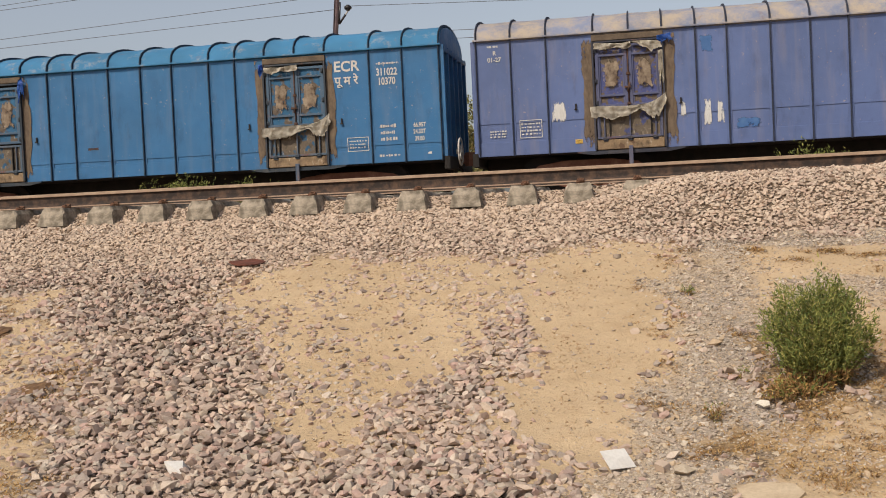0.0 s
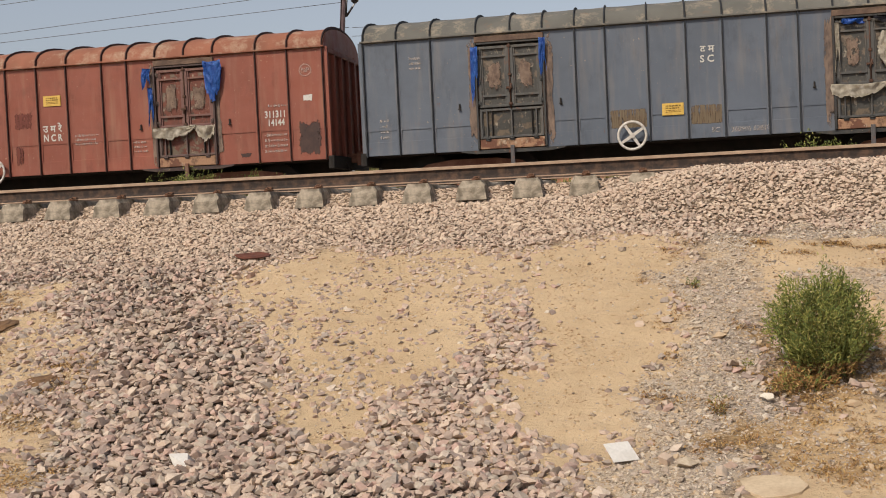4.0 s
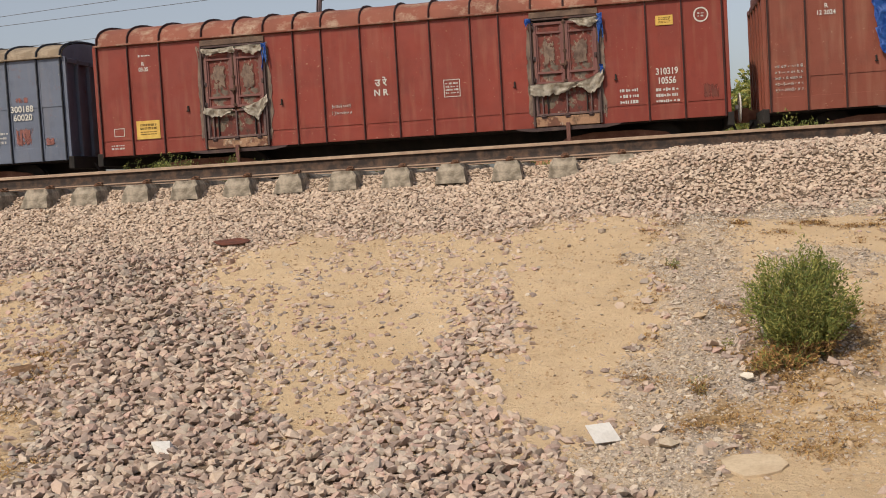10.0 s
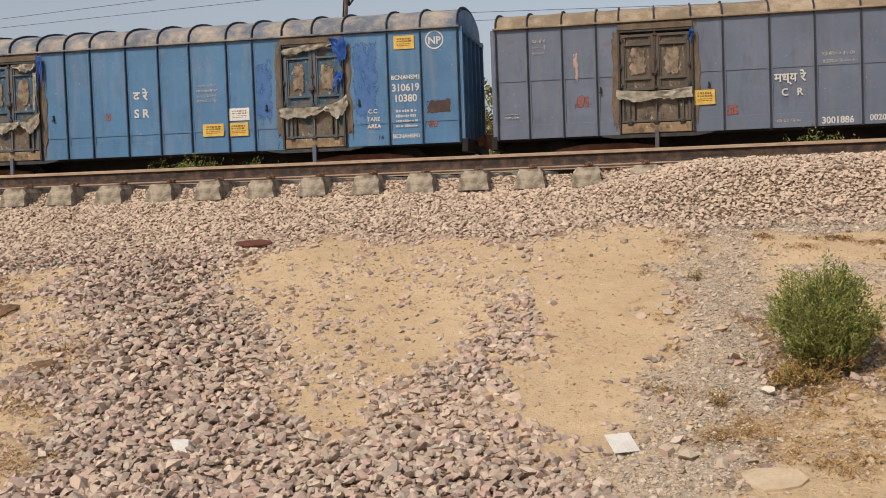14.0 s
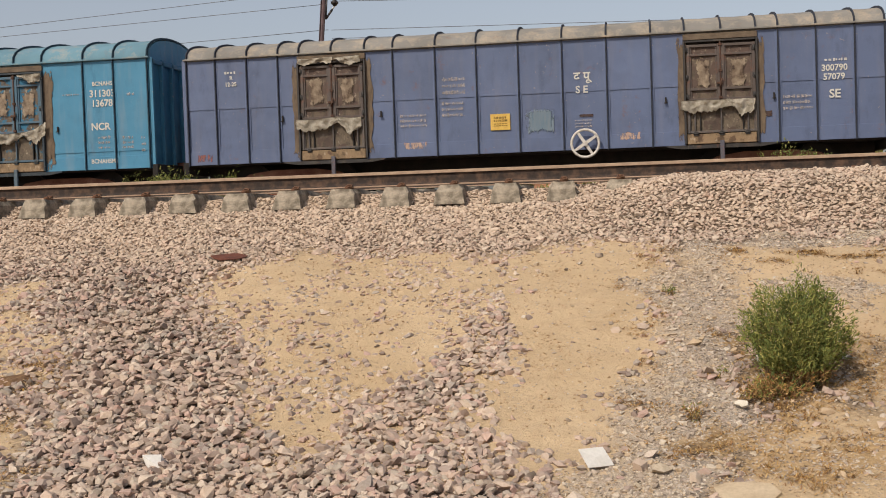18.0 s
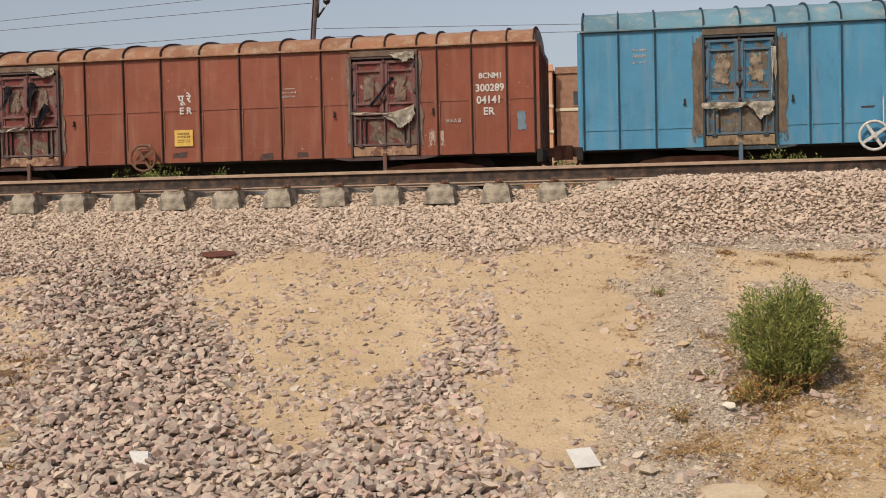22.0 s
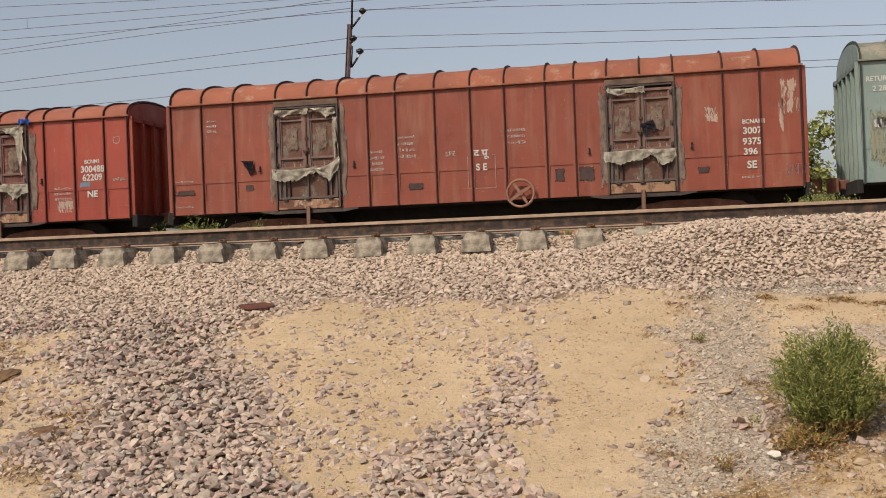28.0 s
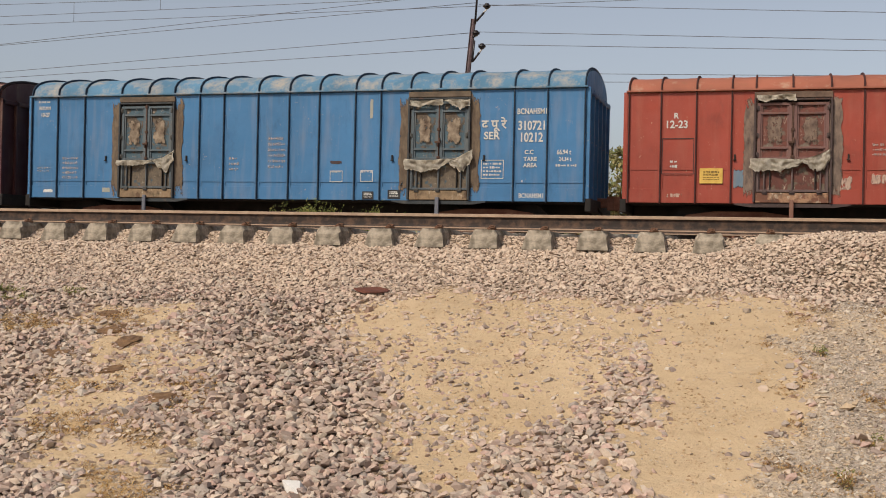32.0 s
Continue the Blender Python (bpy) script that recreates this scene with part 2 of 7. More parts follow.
M_DRY = island("dry_straw", [srgb(*c) for c in ((182, 148, 90), (160, 124, 72), (194, 162, 106), (142, 106, 62), (170, 132, 70), (150, 110, 66), (132, 96, 54))], 0.9, dust=0.1)
M_SHRUB = island("scrub_leaves", [srgb(*c) for c in ((96, 108, 58), (118, 124, 66), (134, 132, 76), (84, 98, 54), (146, 138, 88))], 0.8, dust=0.2)
M_STEM = mottled("woody_stem", srgb(112, 90, 60), srgb(92, 76, 50), 12, 0.9)


def ground_material():
    """Pale sand, dusty ballast bed, grey chippings and dry litter, shared out by the 'cover' attribute."""
    n = Nodes("earth_sand_and_ballast", 0.95)
    v = n.coords()
    at = n.t.nodes.new("ShaderNodeAttribute")
    at.attribute_name = "cover"
    sep = n.t.nodes.new("ShaderNodeSeparateColor")
    n.link(at.outputs["Color"], sep.inputs[0])
    big, mid, fine, grit = n.noise(v, 0.9, 4), n.noise(v, 5, 6), n.noise(v, 34, 5), n.noise(v, 120, 4)
    sand = n.mix(n.ramp(big, 0.3, 0.7), srgb(180, 155, 121), srgb(193, 168, 135))
    sand = n.mix(n.ramp(mid, 0.5, 0.78, 0, 0.5), sand, srgb(160, 134, 102))
    blown = n.noise(n.coords((3, 1, 0), (1.0, 4.5, 1.0)), 2.2, 6, 0.7)
    sand = n.mix(n.ramp(blown, 0.52, 0.72, 0, 0.3), sand, srgb(156, 137, 114))
    sand = n.mix(n.ramp(grit, 0.58, 0.74, 0, 0.35), sand, srgb(140, 114, 84))
    # bed earth darkened: its colour carries the shade between the stones
    bed = n.mix(n.ramp(fine, 0.4, 0.62), srgb(82, 68, 56), srgb(124, 106, 88))
    grey = n.mix(n.ramp(grit, 0.40, 0.60), srgb(132, 120, 108), srgb(194, 180, 162))
    grey = n.mix(n.ramp(fine, 0.42, 0.62, 0, 0.6), grey, srgb(166, 152, 136))
    grey = n.mix(n.ramp(mid, 0.50, 0.68, 0, 0.5), grey, srgb(178, 152, 118))
    litter = n.mix(n.ramp(fine, 0.4, 0.65), srgb(146, 114, 70), srgb(182, 150, 100))
    edge = n.math("MULTIPLY", n.math("SUBTRACT", fine, 0.5), 0.5)
    wear = n.math("ADD", n.math("MULTIPLY", n.math("SUBTRACT", mid, 0.5), 1.3), edge)

    def soft(ch):
        return n.ramp(n.math("ADD", sep.outputs[ch], wear), 0.30, 0.70)

    c = n.mix(soft(0), bed, sand)
    c = n.mix(n.math("MULTIPLY", soft(1), 0.85), c, grey)
    c = n.mix(n.ramp(n.math("ADD", sep.outputs[2], n.math("MULTIPLY", wear, 1.7)), 0.5, 0.95, 0, 0.55), c, litter)
    n.base(c)
    h = n.math("ADD", n.math("MULTIPLY", mid, 0.7), n.math("ADD", n.math("MULTIPLY", fine, 0.35), n.math("MULTIPLY", grit, 0.12)))
    n.bump(h, 0.9, 0.05)
    return n.mat


M_GROUND = ground_material()


def daub(name, col, seed, over=(104, 82, 60), amount=0.5):
    """A door sheet with sealing compound smeared over its paint."""
    n = Nodes(name, 0.8)
    v = n.coords((seed * 3.7, 0, seed * 1.9))
    big, mid, fine = n.noise(v, 2.6, 3), n.noise(v, 8, 5), n.noise(v, 36, 4)
    c = n.mix(n.ramp(mid, 0.4, 0.7, 0, 0.7), mul(col, 0.7), mul(col, 0.4))
    s = n.mix(n.ramp(fine, 0.4, 0.75, 0, 0.6), srgb(*over), mul(srgb(*over), 1.5))
    s = n.mix(n.ramp(n.noise(v, 5, 5), 0.5, 0.7, 0, 0.75), s, mul(srgb(*over), 0.42))
    c = n.mix(n.ramp(n.math("ADD", big, n.math("MULTIPLY", n.math("SUBTRACT", mid, 0.5), 0.5)), 0.62 - 0.3 * amount, 0.68 - 0.3 * amount), c, s)
    c = n.mix(n.ramp(n.noise(n.coords((seed, 4, 0), (1.0, 1.0, 0.7)), 5.5, 6, 0.7), 0.54, 0.66, 0, 0.8), c, mul(srgb(*over), 0.30))
    c = n.mix(n.ramp(n.noise(n.coords((0, seed, 2), (1.0, 1.0, 0.6)), 9, 6, 0.75), 0.58, 0.66, 0, 0.65), c, srgb(184, 170, 150))
    n.base(c)
    n.bump(n.math("ADD", mid, n.math("MULTIPLY", fine, 0.4)), 0.5, 0.015)
    return n.mat


def flaked(name, a, b, hold=0.6, drip=1.0, rough=0.8, rim_scale=4.0, full=0.92, across=1.0):
    """A brushed patch of paint that has flaked from its rim inwards, with runs down it."""
    n = Nodes(name, rough)
    tc, info = n.node("ShaderNodeTexCoord"), n.node("ShaderNodeObjectInfo")
    sep = n.node("ShaderNodeSeparateXYZ")
    n.link(tc.outputs["Generated"], sep.inputs[0])

    def rim(o):
        return n.math("MINIMUM", o, n.math("SUBTRACT", 1.0, o))

    edge = n.math("MINIMUM", n.math("MULTIPLY", n.math("MINIMUM", rim(sep.outputs[0]), rim(sep.outputs[2])), rim_scale), 1.0)
    move = n.node("ShaderNodeVectorMath")
    move.operation = "ADD"
    mp = n.node("ShaderNodeMapping", Scale=((1.0 + 1.2 * drip) * across, 1.0, 1.0 - 0.55 * drip))
    n.link(tc.outputs["Object"], mp.inputs["Vector"])
    n.link(mp.outputs[0], move.inputs[0])
    comb = n.node("ShaderNodeCombineXYZ")
    n.link(n.math("MULTIPLY", info.outputs["Random"], 40.0), comb.inputs[0])
    n.link(comb.outputs[0], move.inputs[1])
    x, y = n.noise(move.outputs[0], 5, 5, 0.65), n.noise(move.outputs[0], 22, 4)
    n.base(n.mix(n.ramp(x, 0.36, 0.66), a, b))
    v = n.math("ADD", n.math("ADD", n.math("MULTIPLY", x, 1.0), n.math("MULTIPLY", y, 0.35)), n.math("MULTIPLY", edge, 0.42))
    n.link(n.ramp(v, 1.25 - 0.5 * hold, 1.34 - 0.5 * hold, 0.0, full), n.bsdf.inputs["Alpha"])
    return n.mat


PATCH = {
    "white": flaked("flaked_whitewash", srgb(214, 212, 206), srgb(190, 186, 180), 0.62), "dark": flaked("dark_overpaint", srgb(58, 44, 42), srgb(78, 58, 52), 0.8, 0.3), "cream": flaked("chalky_cream_paint", srgb(178, 174, 154), srgb(150, 154, 148), 0.98, 1.0, 0.8, 8.0, 0.78, 1.8),
    "blue": flaked("fresh_blue_paint", srgb(56, 94, 146), srgb(76, 110, 156), 0.66, 0.2), "red": flaked("red_oxide_primer", srgb(146, 86, 76), srgb(124, 84, 78), 0.45),
    "brown": flaked("brown_overpaint", srgb(96, 50, 42), srgb(112, 58, 46), 0.55), "rust": flaked("flaking_rust", srgb(100, 76, 56), srgb(118, 108, 88), 0.60, 1.0, 0.8, 12.0, 0.85, 2.4),
    "rustpale": flaked("grimy_pale_paint", srgb(124, 128, 108), srgb(146, 140, 116), 0.55), "pale": flaked("chalky_worn_paint", srgb(186, 164, 148), srgb(166, 136, 120), 0.45), "greyblue": flaked("grey_blue_touch_up", srgb(98, 118, 134), srgb(116, 126, 134), 0.8),
    "daub_b": flaked("brown_peeling_compound", srgb(84, 66, 52), srgb(152, 136, 116), 0.74, 0.1, 0.85, 4.0, 0.95), "daub_g": flaked("grey_peeling_compound", srgb(138, 118, 102), srgb(84, 66, 58), 0.66, 0.2, 0.85, 4.0, 0.9),
    "seal_b": flaked("brushed_brown_sealing", srgb(84, 70, 58), srgb(114, 98, 80), 0.92, 0.6, 0.9, 5.0, 1.0), "seal_g": flaked("brushed_grey_sealing", srgb(82, 70, 64), srgb(132, 112, 98), 0.86, 0.6, 0.9, 5.0, 1.0),
    "lip_b": daub("flaking_threshold", srgb(112, 86, 64), 41, (130, 108, 82), 0.8), "lip_g": daub("dusty_threshold", srgb(128, 84, 64), 43, (146, 112, 86), 0.6),
    "roof": mottled("bare_rusted_roof", srgb(112, 76, 60), srgb(126, 92, 72), 4, 0.9),
}


# ---- building helpers ----
def add_box(bm, x0, x1, y0, y1, z0, z1, bevel=0.0, m=None):
    vs = [bm.verts.new((x, y, z)) for x in (x0, x1) for y in (y0, y1) for z in (z0, z1)]
    fs = [bm.faces.new([vs[i] for i in q]) for q in ((0, 1, 3, 2), (4, 6, 7, 5), (0, 4, 5, 1), (2, 3, 7, 6), (0, 2, 6, 4), (1, 5, 7, 3))]
    if bevel:
        es = list({e for f in fs for e in f.edges})
        r = bmesh.ops.bevel(bm, geom=es, offset=bevel, segments=1, affect="EDGES", profile=0.5)
        vs = list({v for f in r["faces"] for v in f.verts})
    if m is not None:
        bmesh.ops.transform(bm, matrix=m, verts=[v for v in vs if v.is_valid])
    return vs


def add_tube(bm, a, b, r0, r1=None, seg=10, caps=True):
    a, b = Vector(a), Vector(b)
    r1 = r0 if r1 is None else r1
    q = (b - a).to_track_quat("Z", "Y").to_matrix()
    rings = []
    for p, r in ((a, r0), (b, r1)):
        rings.append([bm.verts.new(p + q @ Vector((r * math.cos(k * 2 * math.pi / seg), r * math.sin(k * 2 * math.pi / seg), 0))) for k in range(seg)])
    for k in range(seg):
        f = bm.faces.new((rings[0][k], rings[0][(k + 1) % seg], rings[1][(k + 1) % seg], rings[1][k]))
        f.smooth = True
    if caps:
        bm.faces.new(rings[0][::-1])
        bm.faces.new(rings[1])


def add_pipe(bm, pts, r, seg=6):
    """A tube through a row of points, in one skin."""
    pts = [Vector(p) for p in pts]
    rings = []
    for i, p in enumerate(pts):
        q = (pts[min(i + 1, len(pts) - 1)] - pts[max(i - 1, 0)]).to_track_quat("Z", "Y").to_matrix()
        rings.append([bm.verts.new(p + q @ Vector((r * math.cos(k * 2 * math.pi / seg), r * math.sin(k * 2 * math.pi / seg), 0))) for k in range(seg)])
    for a, b in zip(rings, rings[1:]):
        for k in range(seg):
            f = bm.faces.new((a[k], a[(k + 1) % seg], b[(k + 1) % seg], b[k]))
            f.smooth = True
    bm.faces.new(rings[0][::-1])
    bm.faces.new(rings[-1])


def add_prism(bm, outline, axis, a, b):
    """A flat outline (pairs) drawn out along an axis: 'x' takes (y, z) pairs, 'y' takes (x, z), 'z' takes (x, y)."""
    def at(p, d):
        return {"x": (d, p[0], p[1]), "y": (p[0], d, p[1]), "z": (p[0], p[1], d)}[axis]
    lo, hi = [bm.verts.new(at(p, a)) for p in outline], [bm.verts.new(at(p, b)) for p in outline]
    k = len(outline)
    for i in range(k):
        bm.faces.new((lo[i], lo[(i + 1) % k], hi[(i + 1) % k], hi[i]))
    bm.faces.new(lo[::-1])
    bm.faces.new(hi)


def to_mesh(bm, name, fix=True):
    if fix:
        bmesh.ops.recalc_face_normals(bm, faces=bm.faces)
    me = bpy.data.meshes.new(name)
    bm.to_mesh(me)
    bm.free()
    return me


STORE = {}


def stored(key, build):
    """Builds a mesh once and returns the same one later."""
    if key not in STORE:
        bm = bmesh.new()
        build(bm)
        STORE[key] = to_mesh(bm, key[0] if isinstance(key, tuple) else key)
        STORE[key].materials.append(None)
    return STORE[key]


def part(name, shape, material, parent, label="", at=None):
    """Links a bmesh or a shared mesh as one mesh object under a thing or a part."""
    me = shape if isinstance(shape, bpy.types.Mesh) else to_mesh(shape, name)
    if not me.materials:
        me.materials.append(None)
    ob = new(name, me)
    ob.material_slots[0].link = "OBJECT"
    ob.material_slots[0].material = material
    ob.parent = parent
    if at is not None:
        ob.matrix_basis = at
    if label:
        ob["label"] = label
    return ob


def thing(name, label, category, group="", kind="", at=None):
    ob = new(name)
    ob.empty_display_size = 0.2
    if at is not None:
        ob.matrix_basis = at
    return tagged(ob, label, category, group, kind)


def rough_mesh(name, verts, faces, material, smooth=False):
    me = bpy.data.meshes.new(name)
    me.from_pydata(verts, [], faces)
    me.materials.append(material)
    if smooth:
        me.polygons.foreach_set("use_smooth", [True] * len(me.polygons))
    me.update()
    return me


# ---- the lie of the land ----
# across the track: eye side at negative y, the near track's sleeper ends at y = 0
PROFILE_Y = [-3000, -40, -14, -9, -7, -6, -5, -3.5, -2.3, -0.3, 0.0, 0.3, 0.45, 2.6, 3.1, 4.3, 10.6, 11.6, 17.0, 18.2, 30, 60, 3000]
PROFILE_Z = [-2.0, -2.0, -2.0, -2.0, -1.94, -1.79, -1.55, -1.11, -0.78, -0.285, -0.255, -0.145, -0.08, -0.085, -0.20, -0.62, -0.80, -0.42, -0.42, -1.0, -1.0, -0.6, -0.6]

# the large drift of blown sand, and two smaller ones, as outlines on the plan
DRIFT = [(-1.2, -3.04), (-1.18, -2.56), (-0.87, -2.26), (-0.45, -1.89), (0.02, -2.18), (0.21, -1.97), (0.64, -2.17), (0.96, -2.07), (1.27, -2.34), (1.58, -2.19), (2.21, -1.91), (2.8, -1.9), (2.94, -2.43), (2.91, -3.55), (2.84, -4.41), (2.73, -4.96), (2.6, -5.59), (2.62, -6.2), (2.72, -6.6),
         (2.56, -6.72), (2.31, -6.55), (2.06, -6.3), (1.93, -5.9), (1.68, -5.3), (1.68, -4.75), (1.83, -4.34), (1.83, -3.89), (1.63, -3.67), (1.41, -4.12), (1.19, -4.48), (1.08, -4.79), (0.95, -5.0), (0.88, -5.25), (0.82, -5.53), (0.67, -5.99), (0.39, -5.7), (0.07, -5.14), (-0.05, -4.67), (-0.36, -4.15), (-0.82, -3.55)]
STRIP = [(3.16, -2.12), (3.74, -1.96), (4.92, -2.28), (6.0, -2.3), (6.0, -4.0), (4.9, -4.3), (4.2, -4.4), (3.6, -3.6), (3.42, -2.9), (3.14, -2.55)]
CORNER = [(3.49, -5.78), (3.84, -5.47), (4.27, -5.39), (6.0, -5.0), (6.0, -9.0), (2.75, -9.0), (2.86, -7.2), (2.9, -6.8), (3.13, -6.69)]
# smaller patches: centre x, y, half widths, turn
SAND = [(-3.59, -2.94, 0.58, 0.35, 20), (-2.93, -3.58, 0.59, 0.39, 30), (-2.58, -4.24, 0.56, 0.38, 20), (-2.51, -5.03, 0.58, 0.53, 30), (-2.05, -6.05, 0.61, 0.56, 40), (-1.53, -6.77, 0.50, 0.55, 20), (-5.43, -4.09, 1.11, 0.60, 20), (5.0, -4.6, 0.7, 1.2, 0)]
STONY = [(-0.12, -2.95, 0.20, 0.42, -28), (1.42, -3.2, 0.34, 0.5, 20), (0.5, -2.9, 0.4, 0.26, 0), (1.0, -2.66, 0.5, 0.24, 0), (0.62, -4.9, 0.3, 0.5, 30), (-2.74, -4.01, 0.39, 0.12, 20), (-3.74, -3.72, 0.55, 0.14, 15)]
GREY = [(3.15, -2.3, 0.22, 0.5, 0), (3.25, -3.45, 0.30, 0.75, 0), (3.14, -4.5, 0.30, 0.72, 0), (3.0, -5.5, 0.30, 0.7, 0), (2.87, -6.4, 0.40, 0.5, 0), (4.9, -1.75, 1.4, 0.16, 0), (4.3, -3.4, 0.4, 0.3, 0)]
LITTER = [(3.75, -5.30, 0.42, 0.35, 0), (3.50, -4.45, 0.20, 0.50, 0), (4.15, -5.0, 0.51, 0.45, 0), (3.35, -5.95, 0.35, 0.35, 0), (3.91, -6.36, 0.61, 0.40, 0), (3.45, -2.30, 0.34, 0.14, 0), (3.75, -2.72, 0.30, 0.12, 0), (4.5, -2.35, 0.4, 0.12, 0), (-1.33, -6.62, 0.40, 0.24, 0), (-2.29, -5.51, 0.55, 0.30, 30), (-4.08, -3.15, 0.80, 0.24, 10), (-2.90, -4.55, 0.40, 0.18, 20)]


RNG = np.random.default_rng(11)
WAVES = [(RNG.uniform(0.5, 6) * np.array((math.cos(a), math.sin(a))), RNG.uniform(0, 6.28)) for a in RNG.uniform(0, 6.28, 26)]


def wavy(x, y, k=1.0):
    return sum(np.sin(w[0] * k * x + w[1] * k * y + p) for w, p in WAVES) / len(WAVES)


def cover(patches, x, y):
    """How far the ground at (x, y) belongs to any of the patches: 0 to 1, with a wandering edge."""
    best = np.zeros_like(x)
    x, y = x + 0.9 * wavy(y * 1.5 + 3, x * 1.5) + 0.45 * wavy(x * 4, y * 4 + 5), y + 1.1 * wavy(x * 1.4 + 9, y * 1.4) + 0.5 * wavy(y * 4, x * 4 + 2)
    for cx, cy, rx, ry, turn in patches:
        a = radians(turn)
        u, v = (x - cx) * math.cos(a) + (y - cy) * math.sin(a), (y - cy) * math.cos(a) - (x - cx) * math.sin(a)
        d = np.hypot(u / rx, v / ry)
        best = np.maximum(best, np.clip(1.5 - d, 0, 1))
    return best


def within(outline, x, y):
    """Distance into an outline, negative outside it."""
    inside, far = np.zeros(x.shape, bool), np.full(x.shape, 1e9)
    for (ax, ay), (bx, by) in zip(outline, outline[1:] + outline[:1]):
        u = np.clip(((x - ax) * (bx - ax) + (y - ay) * (by - ay)) / ((bx - ax) ** 2 + (by - ay) ** 2), 0, 1)
        far = np.minimum(far, np.hypot(x - ax - u * (bx - ax), y - ay - u * (by - ay)))
        if ay != by:
            inside ^= ((ay > y) != (by > y)) & (x < (bx - ax) * (y - ay) / (by - ay) + ax)
    return np.where(inside, far, -far)


def sandy(x, y):
    x, y = np.asarray(x, float), np.asarray(y, float)
    wx, wy = x + 0.30 * wavy(y * 2.5 + 3, x * 2.5), y + 0.34 * wavy(x * 2.4 + 9, y * 2.4)
    drift = np.maximum(np.maximum(within(DRIFT, wx, wy), within(STRIP, wx, wy)), within(CORNER, wx, wy))
    drift = np.clip(0.55 + drift / 0.55 + 0.9 * wavy(x * 3, y * 3, 1.7), 0, 1)
    return np.clip(np.maximum(drift, cover(SAND, x, y)), 0, 1)


def sand_floor(x, y):
    """Sand between and under the thinner stones, wider than the open drift."""
    wide = within(DRIFT, x, y)
    tongue = within([(0.4, -6.2), (0.9, -4.6), (1.6, -3.6), (2.1, -3.9), (2.1, -6.4)], x, y)
    return np.clip(np.maximum(1.0 + wide / 0.5, 0.9 + tongue / 0.6) * 0.9, 0, 0.9)


def land(x, y):
    """Ground height."""
    x, y = np.asarray(x, float), np.asarray(y, float)
    z = np.interp(y, PROFILE_Y, PROFILE_Z)
    near = np.clip(1 - np.abs(y + 5) / 9, 0, 1) * np.clip(2 - np.abs(x) / 8, 0, 1)
    z = z + 0.022 * near * wavy(x * 2.2 + 4, y * 2.2, 4.0)
    z = z + 0.07 * near * wavy(x, y, 0.8) + 0.03 * near * wavy(y * 2.1, x * 2.3, 1.7)
    right = np.clip((x - 1.9) / 1.3, 0, 1) * np.clip((y + 1.6) / 0.9, 0, 1) * np.clip((3.3 - y) / 0.5, 0, 1)
    return z + 0.25 * right * (1 - 0.75 * np.clip((y - 0.05) / 0.4, 0, 1)) * np.clip(1 - (x - 12) / 3, 0, 1)


def spread(fine0, fine1, step, far):
    out = list(np.arange(fine0, fine1 + step / 2, step))
    g, lo, hi = step, out[0], out[-1]
    while hi < far:
        g *= 1.35
        hi += g
        lo -= g
        out = [lo] + out + [hi]
    return np.array(out)


GX, GY = spread(-7.5, 7.0, 0.075, 1500), spread(-10.5, 4.5, 0.075, 1500)
xx, yy = np.meshgrid(GX, GY)
zz = land(xx, yy)
nx, ny = len(GX), len(GY)
idx = np.arange(nx * ny).reshape(ny, nx)
quads = np.stack([idx[:-1, :-1], idx[:-1, 1:], idx[1:, 1:], idx[1:, :-1]], -1).reshape(-1, 4)
ground_mesh = rough_mesh("ground", np.stack([xx, yy, zz], -1).reshape(-1, 3).tolist(), quads.tolist(), M_GROUND, True)
wide = np.maximum(np.clip((np.abs(yy - 2) - 16) / 6, 0, 1), np.clip((-8.3 - yy) / 0.8, 0, 1))
tint = np.stack([np.maximum(np.maximum(sandy(xx, yy), sand_floor(xx, yy)), wide), cover(GREY, xx, yy), np.maximum(cover(LITTER, xx, yy), wide * 0.45), np.ones_like(xx)], -1).reshape(-1)
ground_mesh.color_attributes.new("cover", "FLOAT_COLOR", "POINT").data.foreach_set("color", tint.astype(np.float32))
tagged(new("ground", ground_mesh), "sandy earth and dusty ballast bed below a railway track", "ground", kind="structure")


def at_land(x, y, up=0.0, turn=0.0, tilt=0.0):
    return pose(x, y, float(land(x, y)) + up, tilt, 0, turn)


# ---- loose stones ----
def stone_shapes(count, seed, squash=0.7, corners=9):
    """Sharp-cornered broken stones: the hulls of a few scattered points."""
    r = np.random.default_rng(seed)
    out = []
    for _ in range(count):
        p = r.normal(size=(corners, 3))
        for _ in range(4):      # push the corners apart
            p /= np.linalg.norm(p, axis=1)[:, None]
            gap = p[:, None] - p[None]
            far = np.linalg.norm(gap, axis=2) + 1e-6
            p = p + 0.05 * (gap / far[:, :, None] ** 3).sum(1)
        p = p / np.linalg.norm(p, axis=1)[:, None] * r.uniform(0.85, 1.2, (corners, 1)) * np.array((1.12, 0.88, squash * 0.80)) * r.uniform(0.78, 1.22, 3)
        bm = bmesh.new()
        for q in p:
            bm.verts.new(q)
        got = bmesh.ops.convex_hull(bm, input=bm.verts[:])
        bmesh.ops.delete(bm, geom=[g for g in got["geom_interior"] if isinstance(g, bmesh.types.BMVert)], context="VERTS")
        bmesh.ops.recalc_face_normals(bm, faces=bm.faces)
        bm.verts.index_update()
        out.append((np.array([v.co for v in bm.verts]), np.array([[v.index for v in f.verts] for f in bm.faces])))
        bm.free()
    return out


